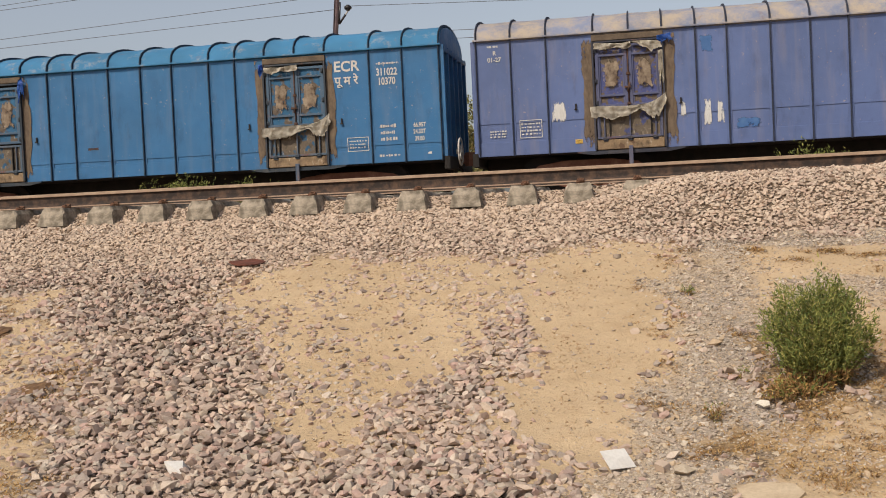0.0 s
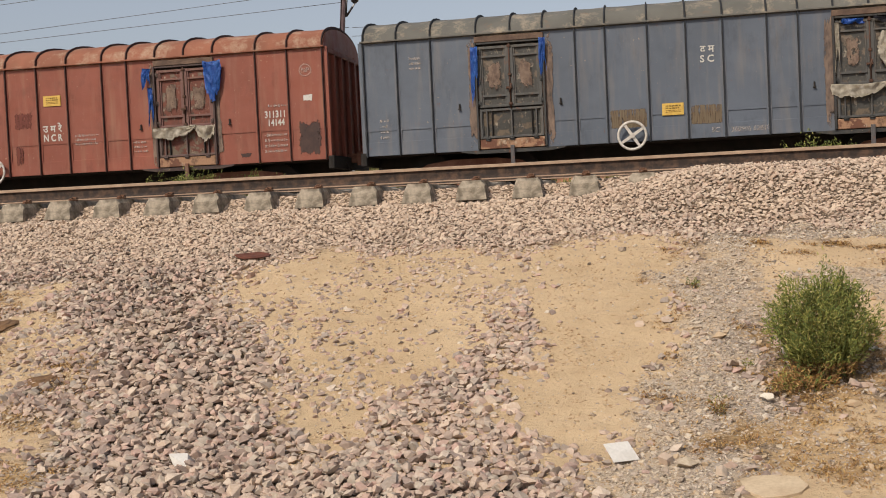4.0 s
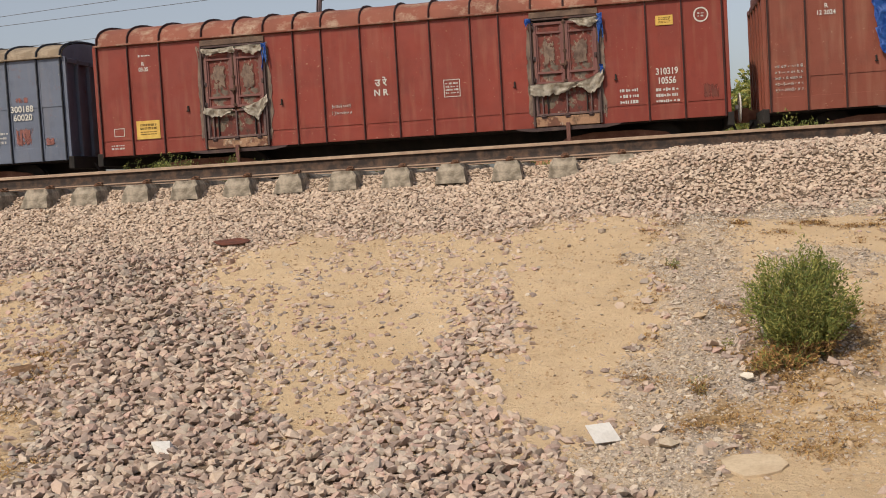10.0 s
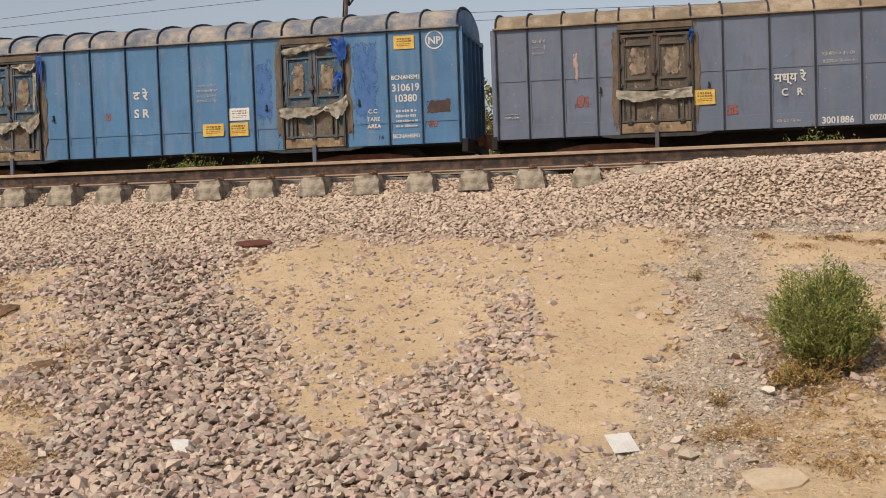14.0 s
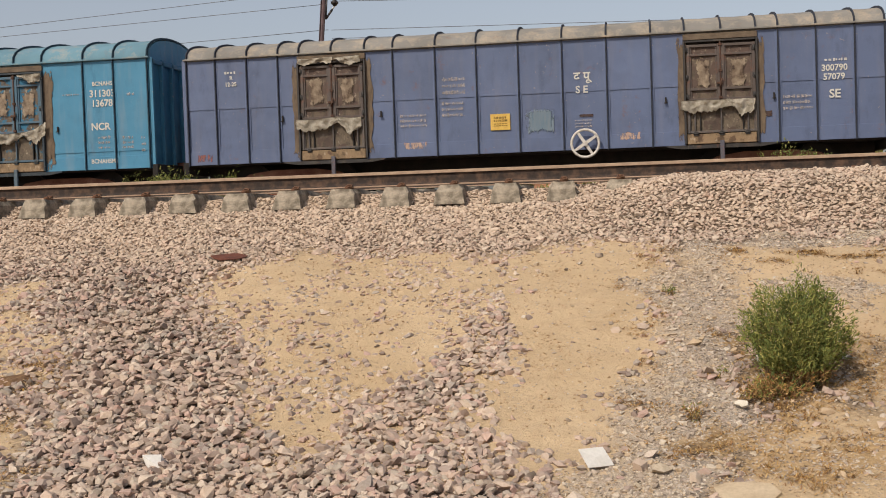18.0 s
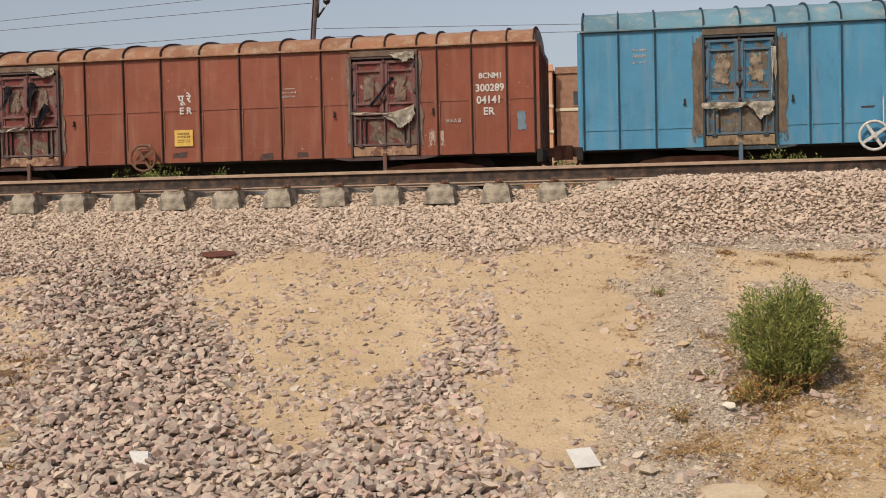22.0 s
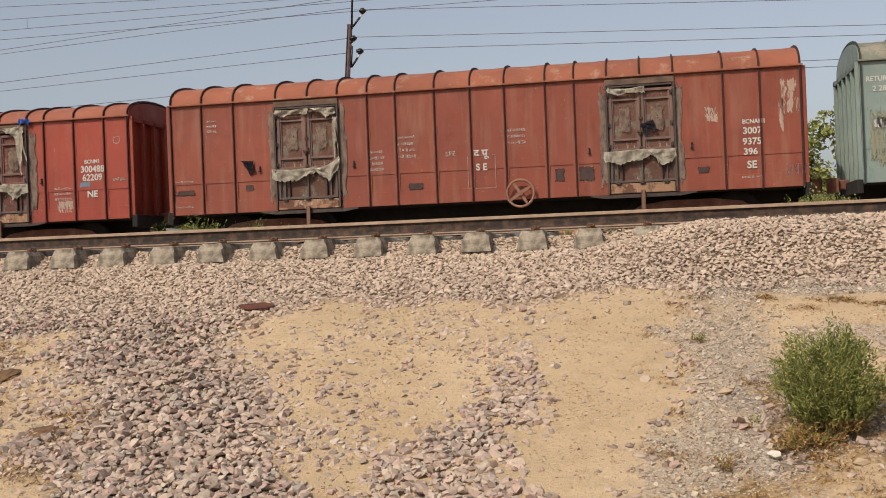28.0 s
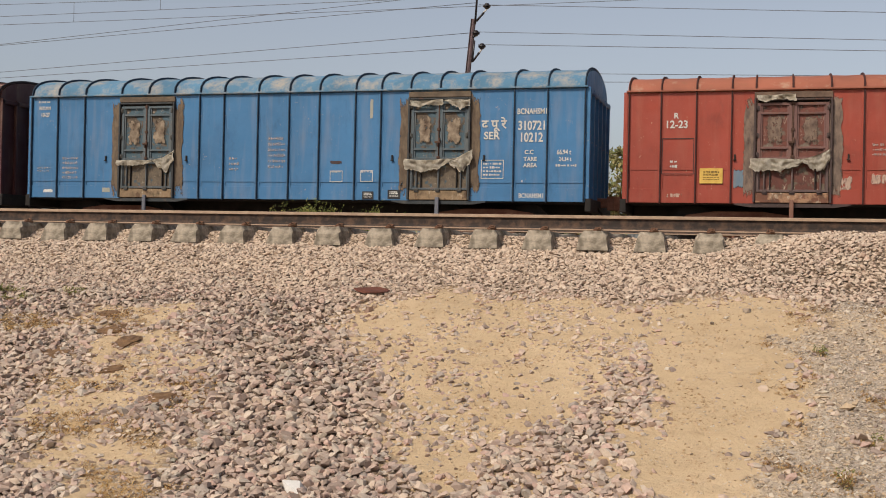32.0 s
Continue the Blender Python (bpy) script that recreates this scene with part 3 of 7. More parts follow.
def scatter(name, places, sizes, shapes, material, label, category, seed, sink=0.30, tumble=0.65):
    """Many loose pieces as one piece of stuff."""
    r = np.random.default_rng(seed)
    places, sizes = np.asarray(places), np.asarray(sizes)
    which = r.integers(len(shapes), size=len(places))
    verts, faces, start = [], [], 0
    for k, (shape, tri) in enumerate(shapes):
        sel = which == k
        n = int(sel.sum())
        p = np.repeat(shape[None], n, 0) * sizes[sel][:, None, None]
        ax, ay, az = r.uniform(-tumble, tumble, n), r.uniform(-tumble, tumble, n), r.uniform(0, 6.28, n)
        for i, j, a in ((1, 2, ax), (2, 0, ay), (0, 1, az)):
            ca, sa = np.cos(a)[:, None], np.sin(a)[:, None]
            p[:, :, i], p[:, :, j] = p[:, :, i] * ca - p[:, :, j] * sa, p[:, :, i] * sa + p[:, :, j] * ca
        base = places[sel].copy()
        base[:, 2] += sizes[sel] * sink
        verts.append((p + base[:, None, :]).reshape(-1, 3))
        faces.append((tri[None] + (np.arange(n) * len(shape))[:, None, None]).reshape(-1, 3) + start)
        start += n * len(shape)
    me = rough_mesh(name, np.concatenate(verts).tolist(), np.concatenate(faces).tolist(), material)
    return tagged(new(name, me), label, category, kind="stuff")


rnd = np.random.default_rng(5)
BIG = stone_shapes(16, 3)
step = 0.039
px, py = np.meshgrid(np.arange(-9.5, 7.0, step), np.arange(-8.6, 1.3, step))
px, py = px.ravel() + rnd.uniform(-0.5, 0.5, px.size) * step, py.ravel() + rnd.uniform(-0.5, 0.5, py.size) * step
ux, uy = np.meshgrid(np.arange(-9.5, 7.0, 0.033), np.arange(-2.3, 1.3, 0.033))
ux, uy = ux.ravel() + rnd.uniform(-0.5, 0.5, ux.size) * 0.033, uy.ravel() + rnd.uniform(-0.5, 0.5, uy.size) * 0.033
low = py < -2.3
px, py = np.append(px[low], ux), np.append(py[low], uy)
keep = (px > -8.8) & (px < 6.6)
px, py = px[keep], py[keep]
sand_here, other = sandy(px, py), np.maximum(cover(GREY, px, py) * 1.1, cover(LITTER, px, py) * 0.9)
bare = np.clip(np.maximum(np.maximum(sand_here, other), (sand_here + other) * 0.85 * (px > 2.3)), 0, 1)
clump = np.clip(0.5 + 2.6 * wavy(px * 3, py * 3, 1.9), 0, 1)       # stones lie in loose groups on the sand
patchy = np.clip(cover(STONY, px, py), 0, 1) * (0.25 + 0.75 * clump)
for (ax, ay), (bx, by), broad, dense in (((-0.17, -3.45), (-0.02, -2.50), 0.13, 0.75), ((0.66, -2.80), (1.40, -3.35), 0.26, 0.40), ((0.35, -2.20), (0.75, -2.9), 0.22, 0.30), ((1.25, -3.1), (1.80, -4.6), 0.24, 0.55), ((0.1, -4.2), (0.6, -4.9), 0.16, 0.35)):
    along = np.clip(((px - ax) * (bx - ax) + (py - ay) * (by - ay)) / ((bx - ax) ** 2 + (by - ay) ** 2), 0, 1)
    near = 1 - np.hypot(px - ax - along * (bx - ax), py - ay - along * (by - ay)) / broad
    patchy = np.maximum(patchy, dense * np.clip(near * 2.2, 0, 1) * (0.45 + 0.55 * clump))
middle = np.clip(within(DRIFT, px, py) / 0.3 + 0.5, 0, 1) * np.clip((1.75 - px) / 0.4, 0, 1) * np.clip((-2.5 - py) / 0.8, 0, 1)
chance = np.clip(1.10 - 1.22 * bare, 0, 1) ** 1.3 + (1.0 * patchy + (0.02 + 0.62 * clump ** 2.5) * middle + 0.04 * clump ** 3) * (sand_here > 0.3) * np.clip(1.4 - other * 2, 0, 1) + 0.025 * other
chance = chance + np.clip((-1.3 - px) / 0.6, 0, 1) * (0.10 + 0.42 * clump)       # stones strewn over the earth beyond the bank
keep = rnd.uniform(size=px.size) < chance
px, py, bare = px[keep], py[keep], bare[keep]
size = rnd.uniform(0.018, 0.046, px.size) * np.where(rnd.uniform(size=px.size) < 0.07, 1.4, 1.0) * np.clip(1.12 - 0.30 * bare, 0.7, 1) * np.interp(py, [-8, -5, -2.6, -2.2, 0], [1.06, 1.06, 0.94, 0.76, 0.70])
lift = np.where((py > 0.1) & (px < 2.0), -0.01, -0.030 * bare * rnd.uniform(0.1, 1.0, px.size) + np.where(py > -2.4, 0.014, 0.030) * (bare < 0.2) * rnd.uniform(-1.0, 0.9, px.size))
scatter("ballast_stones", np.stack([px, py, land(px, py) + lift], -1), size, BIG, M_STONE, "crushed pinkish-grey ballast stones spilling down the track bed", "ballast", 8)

# small chips on the grey ground, few on the sand
SMALL = stone_shapes(8, 9, 0.6, 8)
px, py = rnd.uniform(-5.5, 6.2, 420000), rnd.uniform(-8.4, -1.2, 420000)
reach = py + 13.1
keep = (px > 2.4 - 0.82 * reach) & (px < 3.2 + 0.26 * reach)
px, py = px[keep], py[keep]
g = np.maximum(1.1 * cover(GREY, px, py), 0.30 * cover(LITTER, px, py)) + 0.03 * sandy(px, py)
keep = rnd.uniform(size=px.size) < g * 0.9
px, py = px[keep], py[keep]
scatter("gravel_chips", np.stack([px, py, land(px, py)], -1), rnd.uniform(0.005, 0.014, px.size) * np.where(rnd.uniform(size=px.size) < 0.06, 2.4, 1), SMALL, M_PEBBLE, "pale grey gravel chips strewn over sand", "gravel", 12, 0.1)

# crumbs of caked sand on the drifts
px, py = rnd.uniform(-4.5, 6.0, 90000), rnd.uniform(-8.4, -1.8, 90000)
reach = py + 13.1
keep = (px > 2.4 - 0.82 * reach) & (px < 3.2 + 0.26 * reach)
px, py = px[keep], py[keep]
keep = rnd.uniform(size=px.size) < sandy(px, py) * np.clip(0.12 + wavy(px * 2.4 + 7, py * 2.4, 2.3) * 3.0, 0.06, 1)
px, py = px[keep], py[keep]
scatter("sand_crumbs", np.stack([px, py, land(px, py)], -1), rnd.uniform(0.005, 0.017, px.size), SMALL, M_CRUMB, "caked crumbs of pale sand", "sand", 14, -0.1)

# ---- the near track ----
def rail_outline(cy, z0):
    half = [(0.075, 0.0), (0.075, 0.014), (0.018, 0.032), (0.010, 0.05), (0.010, 0.125), (0.034, 0.137), (0.036, 0.162), (0.028, 0.172)]
    return [(cy + a, z0 + b) for a, b in half] + [(cy - a, z0 + b) for a, b in reversed(half)]


def rail_mesh(bm):
    add_prism(bm, rail_outline(0, 0), "x", -45, 45)


def rail_head(bm):
    add_box(bm, -45, 45, -0.0375, 0.0375, 0.136, 0.1745, 0.004)


def sleeper_mesh(seed):
    """Tapered concrete bar with sloping, chipped ends."""
    def build(bm):
        r = random.Random(seed)
        sec = [(-0.03, 0.135, 0.180, 0.0), (0.05, 0.135, 0.180, 0.0), (0.30, 0.118, 0.165, 0.0), (0.9, 0.095, 0.145, 0.0), (1.375, 0.085, 0.135, -0.03), (1.85, 0.095, 0.145, 0.0), (2.70, 0.115, 0.16, 0.0), (2.75, 0.120, 0.165, 0.0)]
        rings = []
        for k, (y, a, b, dz) in enumerate(sec):
            s = 0.06 if k == 0 else -0.06 if k == len(sec) - 1 else 0.0
            chip = 0.010 if y < 0.1 else 0.006
            dz -= abs(s) * 0.6 + r.uniform(0, chip)
            top = [(-b, y, -0.23), (-a - 0.012, y + s * 0.6, dz - 0.05), (-a + 0.02, y + s, dz), (0.0, y + s, dz - r.uniform(0, chip)), (a - 0.02, y + s, dz), (a + 0.012, y + s * 0.6, dz - 0.05), (b, y, -0.23)]
            rings.append([bm.verts.new((p[0] + r.uniform(-chip, chip), p[1] + r.uniform(-chip, chip), p[2] + r.uniform(-chip, chip) * 0.6)) for p in top])
        n = len(rings[0])
        for r0, r1 in zip(rings, rings[1:]):
            for i in range(n):
                bm.faces.new((r0[i], r0[(i + 1) % n], r1[(i + 1) % n], r1[i]))
        bm.faces.new(rings[0][::-1])
        bm.faces.new(rings[-1])
    return build


def clip_mesh(bm):
    add_box(bm, -0.05, 0.05, -0.05, 0.03, 0.0, 0.022, 0.006)
    for a, b in (((-0.04, -0.03, 0.02), (-0.03, 0.04, 0.05)), ((-0.03, 0.04, 0.05), (0.03, 0.035, 0.045)), ((0.03, 0.035, 0.045), (0.035, -0.06, 0.02)), ((0.035, -0.06, 0.02), (-0.02, -0.075, 0.035))):
        add_tube(bm, a, b, 0.010, seg=6)


def railway(label, y0, z0, count, group):
    track = thing("railway_track", label, "railway track", group, "structure", pose(0, y0, z0))
    for y in (0.505, 2.245):
        r = part("rail", stored("rail", rail_mesh), M_RAIL_SIDE, track, "long rust-brown steel rail", pose(0, y, 0.018))
        part("rail_head", stored("rail_head", rail_head), M_RAIL_TOP, r, "worn dusty running surface")
        part("rail_foot", stored("rail_foot", lambda bm: add_box(bm, -45, 45, -0.0765, 0.0765, -0.004, 0.012, 0.002)), M_RAIL_TOP, r, "dust-covered flange")
    for i in range(count):
        x = (i - count // 2) * 0.65
        j = random.uniform(-0.012, 0.012)
        part("sleeper", stored(("sleeper", i % 7), sleeper_mesh(i % 7)), M_CONCRETE, track, "", pose(x + j, random.uniform(-0.02, 0.02), random.uniform(-0.008, 0.006), 0, 0, random.uniform(-0.6, 0.6)))
        for y in (0.40, 2.35):
            part("rail_clip", stored("rail_clip", clip_mesh), M_CLIP, track, "", pose(x + j, y, 0.0, 0, 0, 0 if y < 1 else 180))
    return track


railway("rust-brown rails on tapered concrete sleepers in pinkish ballast", 0, 0, 61, "railway tracks")
railway("rails on concrete sleepers carrying the goods train", 12.5 + 1.6 - 1.375, -0.29, 81, "railway tracks")


# ---- the goods train ----
# a wagon's own space: x from its rear end, y from its near face, z from the rail
FACE_Y, RAIL_Z, WIDE = 12.5, -0.10, 3.2
KINDS = {
    "tall": dict(long=14.42, eave=3.60, rise=0.58, ribs=(0.80, 1.59, 4.83, 5.49, 6.40, 7.22, 8.00, 8.92, 9.56, 12.77, 13.54), doors=((2.63, 4.12), (10.28, 11.72)), arcs=(3.40, 11.0)),
    "low": dict(long=15.57, eave=3.46, rise=0.46, ribs=(0.73, 1.49, 2.24, 4.94, 5.91, 6.84, 7.78, 8.75, 9.72, 10.68, 13.36, 14.14, 14.93), doors=((2.74, 4.28), (11.40, 12.90)), arcs=(3.50, 12.17)),
}
SILL = 1.02


def roof_line(k, y0, y1, lift, steps=12):
    """Points (y, z) over the roof's arch."""
    d = KINDS[k]
    out = []
    for i in range(steps + 1):
        a = math.pi * i / steps
        y = WIDE / 2 - math.cos(a) * (WIDE / 2 + lift - y0)
        out.append((y, d["eave"] + (d["rise"] + lift) * math.sin(a) ** 0.8))
    return out


def roof_sheet(k, x0, x1):
    def build(bm):
        line = roof_line(k, 0, WIDE, 0.0)
        for lift, flip in ((0.0, False), (-0.03, True)):
            rows = []
            for x in (x0, (x0 + x1) / 2, x1):
                sag = 0.012 if x0 < x < x1 else 0.0
                rows.append([bm.verts.new((x, y, z + lift - sag)) for y, z in line])
            for a, b in zip(rows, rows[1:]):
                for i in range(len(line) - 1):
                    f = bm.faces.new((a[i], a[i + 1], b[i + 1], b[i]))
                    f.smooth = True
    return build


def roof_rib(k):
    def build(bm):
        inner, outer = roof_line(k, 0, WIDE, 0.0, 14), roof_line(k, 0, WIDE, 0.05, 14)
        rows = []
        for (y, z), (Y, Z) in zip(inner, outer):
            rows.append([bm.verts.new((dx, a, b)) for dx, a, b in ((-0.019, y, z), (-0.011, Y, Z), (0.011, Y, Z), (0.019, y, z))])
        for a, b in zip(rows, rows[1:]):
            for i in range(3):
                bm.faces.new((a[i], a[i + 1], b[i + 1], b[i]))
        bm.faces.new(rows[0])
        bm.faces.new(rows[-1][::-1])
    return build


def side_panel(k, x0, x1, lap=0.72):
    """A steel sheet with a lapped lower strip and a dished middle."""
    def build(bm):
        e = KINDS[k]["eave"] - 0.03
        nxp, zs = 5, [SILL + lap, SILL + max(1.25, lap + 0.25), SILL + 1.85, e]
        rows = []
        for z in zs:
            row = []
            for i in range(nxp + 1):
                u = i / nxp
                dish = 0.008 * math.sin(math.pi * u) * (1.0 if SILL + lap + 0.08 < z < e - 0.1 else 0.15)
                row.append(bm.verts.new((x0 + (x1 - x0) * u, -0.002 + dish, z)))
            rows.append(row)
        for a, b in zip(rows, rows[1:]):
            for i in range(nxp):
                f = bm.faces.new((a[i], a[i + 1], b[i + 1], b[i]))
                f.smooth = True
    return build


def lap_strip(x0, x1, y, z0, z1):
    def build(bm):
        add_box(bm, x0, x1, y, 0.045, z0, z1, 0.003)
    return build


def side_rib(k):
    def build(bm):
        e = KINDS[k]["eave"]
        add_prism(bm, [(-0.017, 0.01), (-0.012, -0.055), (0.012, -0.055), (0.017, 0.01)], "z", SILL - 0.02, e)
    return build


def rib_flange(k):
    """The welded foot of a rib: a thin flat strip on the sheet."""
    def build(bm):
        add_box(bm, -0.062, 0.062, -0.007, 0.004, SILL + 0.01, KINDS[k]["eave"] - 0.04, 0.003)
    return build


def long_bar(k, y0, y1, z0, z1, x_over=0.0, bevel=0.006):
    def build(bm):
        add_box(bm, -x_over, KINDS[k]["long"] + x_over, y0, y1, z0, z1, bevel)
    return build


def end_wall(k):
    def build(bm):
        out = [(0.02, SILL), (0.02, KINDS[k]["eave"])] + [(y, z) for y, z in roof_line(k, 0.02, WIDE, -0.02)] + [(WIDE - 0.02, SILL)]
        out = [out[0]] + out[2:]
        add_prism(bm, out, "x", 0.0, 0.04)
    return build


def ragged(x0, x1, z0, z1, seed, rough=0.05, thick=0.015):
    """A brushed-on patch with a wandering outline."""
    def build(bm):
        r = random.Random(seed)
        n, ph = 16, r.uniform(0, 6.28)
        def edge(x, v, way):
            return x + way * rough * (0.5 * math.sin(v * 9 + ph) + 0.35 * math.sin(v * 23 + 2 * ph) + r.uniform(-0.4, 0.4))
        side = [(edge(x0, i / n, 0.6), z0 + (z1 - z0) * i / n) for i in range(n + 1)]
        side += [(edge(x1, 1 - i / n, 1.0), z1 - (z1 - z0) * i / n) for i in range(n + 1)]
        add_prism(bm, side, "y", -thick, 0.012)
    return build


def smear(ww, hh, seed, thick=0.005):
    """A soft-cornered daub of paint with an uneven rim."""
    def build(bm):
        r = random.Random(seed)
        n, out = 22, []
        for i in range(n):
            a = 2 * math.pi * i / n
            c, s = math.cos(a), math.sin(a)
            q = (abs(c) ** 8 + abs(s) ** 8) ** (-1 / 8) * (1 + r.uniform(-0.05, 0.04))
            out.append((ww / 2 * c * q, hh / 2 * s * q))
        add_prism(bm, out, "y", -thick, 0.012)
    return build


def leaf_frame(w, h, rails, stile=0.07, edge=0.035, deep=0.03):
    """Stiles and rails of one door leaf; rails are given as (foot, height)."""
    def build(bm):
        for x in (0.0, w - stile):
            add_box(bm, x, x + stile, -0.012 - deep, 0.02, 0, h, 0.006)
        for z, t in rails:
            add_box(bm, stile - 0.004, w - stile + 0.004, -0.008 - deep, 0.02, z, z + t, 0.006)
        for x in (stile, w - stile - edge):
            add_box(bm, x, x + edge, -0.018, 0.02, 0.02, h - 0.02, 0.004)
    return build


def leaf_sheet(w, h):
    def build(bm):
        rows = []
        for j in range(5):
            rows.append([bm.verts.new((w * i / 4, 0.010 + 0.012 * math.sin(i * 2.1 + j * 1.7), h * j / 4)) for i in range(5)])
        for a, b in zip(rows, rows[1:]):
            for i in range(4):
                f = bm.faces.new((a[i], a[i + 1], b[i + 1], b[i]))
                f.smooth = True
    return build


def daub_patch(w, h, seed):
    """A lumpy smear of sealing compound on a door panel."""
    def build(bm):
        r = random.Random(seed)
        n, rows = 18, []
        for q in (1.0, 0.72, 0.38):
            rows.append([bm.verts.new((w / 2 * q * math.cos(2 * math.pi * i / n) * (1 + r.uniform(-0.16, 0.12)), -0.016 - 0.012 * (1 - q) + r.uniform(-0.006, 0.004), h / 2 * q * math.sin(2 * math.pi * i / n) * (1 + r.uniform(-0.14, 0.12)))) for i in range(n)])
        for a, b in zip(rows, rows[1:]):
            for i in range(n):
                bm.faces.new((a[i], a[(i + 1) % n], b[(i + 1) % n], b[i]))
        bm.faces.new(rows[-1])
        back = [bm.verts.new((v.co.x, 0.03, v.co.z)) for v in rows[0]]
        for i in range(n):
            bm.faces.new((rows[0][i], back[i], back[(i + 1) % n], rows[0][(i + 1) % n]))
    return build


def lock_bar(h):
    def build(bm):
        add_tube(bm, (0, -0.05, 0), (0, -0.05, h), 0.016, seg=8)
        for z in (0.08, h * 0.5, h - 0.1):
            add_box(bm, -0.04, 0.04, -0.075, -0.028, z, z + 0.06, 0.006)
        add_box(bm, -0.09, 0.05, -0.095, -0.06, h * 0.3, h * 0.3 + 0.05, 0.008)
        add_tube(bm, (-0.02, -0.08, h * 0.3 - 0.08), (0.03, -0.085, h * 0.3 + 0.12), 0.02, seg=7)
    return build


def hinge_mesh(bm):
    add_box(bm, -0.045, 0.045, -0.055, -0.03, -0.05, 0.05, 0.006)
    add_tube(bm, (0, -0.055, -0.06), (0, -0.055, 0.06), 0.016, seg=8)


HEMS = {      # how far the cloth hangs along its length
    "even": lambda u: 0.62 + 0.30 * math.sin(u * 4.4 + 0.6) ** 2,
    "swag": lambda u: 0.25 + 0.75 * max(0.0, 1 - ((u - 0.34) / 0.66) ** 2) ** 0.8,
    "tail": lambda u: 0.10 + 0.95 * (u / 0.62 if u < 0.62 else 1 - 0.42 * (u - 0.62) / 0.38),
    "lens": lambda u: math.sin(math.pi * (0.06 + 0.88 * u)) ** 0.7,
    "fall": lambda u: 0.75 + 0.25 * math.cos(u * 5.0),
}


def cloth(seed, w, h, drop=0.25, hem="even", fold=0.032, n=(26, 12), lift=0.0):
    """A slack, crumpled strip of cloth hung between two ends, with a ragged hem; x along it, z down."""
    def build(bm):
        r = random.Random(seed)
        ph = [r.uniform(0, 6.28) for _ in range(8)]
        span = max(w, 0.5)
        tear = [r.uniform(0.86, 1.08) for _ in range(n[0] + 1)]
        rows = []
        for j in range(n[1] + 1):
            v = j / n[1]
            row = []
            for i in range(n[0] + 1):
                u = i / n[0]
                belly = drop * math.sin(math.pi * u) * (0.6 + 0.4 * v) + 0.012 * span * math.sin(u * 5 + ph[0]) - lift * u * u
                down = h * v * (HEMS[hem](u) + 0.06 * math.sin(u * 17 + ph[2])) * (1 + (tear[i] - 1) * v)
                crease = noise.noise(Vector((u * w * 7 + seed, v * h * 9, ph[3]))) + 0.7 * noise.noise(Vector((u * w * 17 + seed, v * h * 13 - u * 6, ph[4])))
                y = -0.098 - fold * (0.5 + 0.5 * math.sin(u * w * 17 + v * 3.2 + ph[5])) - fold * 1.2 * crease
                row.append(bm.verts.new((w * u + 0.02 * math.sin(v * 6 + ph[6]) * v, min(y, -0.062), -belly - down)))
            rows.append(row)
        for a, b in zip(rows, rows[1:]):
            for i in range(n[0]):
                f = bm.faces.new((a[i], a[i + 1], b[i + 1], b[i]))
                f.smooth = True
        bmesh.ops.solidify(bm, geom=bm.faces[:], thickness=0.005)
    return build


def hand_wheel(bm):
    """Rim, hub and four crossed spokes of the hand brake wheel."""
    seg, R = 28, 0.300
    rings = []
    for k in range(seg):
        a = 2 * math.pi * k / seg
        ring = []
        for j in range(6):
            b = 2 * math.pi * j / 6
            rr = R + 0.030 * math.cos(b)
            ring.append(bm.verts.new((rr * math.cos(a), 0.022 * math.sin(b), rr * math.sin(a))))
        rings.append(ring)
    for k in range(seg):
        for j in range(6):
            f = bm.faces.new((rings[k][j], rings[k][(j + 1) % 6], rings[(k + 1) % seg][(j + 1) % 6], rings[(k + 1) % seg][j]))
            f.smooth = True


def wheel_spoke(bm):
    add_prism(bm, [(-0.036, 0.04), (-0.026, 0.29), (0.026, 0.29), (0.036, 0.04)], "y", -0.014, 0.014)


def wheel_hub(bm):
    add_tube(bm, (0, -0.05, 0), (0, 0.10, 0), 0.055, seg=12)


def bogie_frame(bm):
    """Cast side frame with its arched top, springs and axle boxes."""
    for y in (0.36, 2.64):
        add_prism(bm, [(-1.32, 0.42), (-1.36, 0.62), (-1.10, 0.78), (-0.52, 0.86), (0.52, 0.86), (1.10, 0.78), (1.36, 0.62), (1.32, 0.42), (1.05, 0.44), (0.72, 0.32), (0.45, 0.25), (-0.45, 0.25), (-0.72, 0.32), (-1.05, 0.44)], "y", y, y + 0.20)
        for x in (-1.0, 1.0):
            add_box(bm, x - 0.16, x + 0.16, y - 0.08, y + 0.26, 0.36, 0.64, 0.02)
        for x in (-0.22, 0.0, 0.22):
            add_tube(bm, (x, y - 0.03, 0.30), (x, y - 0.03, 0.60), 0.07, seg=8)
    add_box(bm, -0.25, 0.25, 0.45, 2.75, 0.5, 0.8, 0.02)


def wheelset(bm):
    for y in (0.60, 2.47):
        add_tube(bm, (0, y, 0), (0, y + 0.13, 0), 0.50, seg=28)
        yi = y + 0.13 if y < 1 else y - 0.03
        add_tube(bm, (0, yi, 0), (0, yi + 0.03, 0), 0.528, seg=28)
    add_tube(bm, (0, 0.4, 0), (0, 2.8, 0), 0.08, seg=10)


def coupler_mesh(bm):
    add_box(bm, -0.02, 0.34, 1.50, 1.70, 0.96, 1.18, 0.02)
    add_prism(bm, [(0.30, 1.42), (0.30, 1.80), (0.44, 1.84), (0.56, 1.72), (0.50, 1.62), (0.42, 1.66), (0.40, 1.52), (0.50, 1.46), (0.46, 1.40)], "z", 0.90, 1.22)


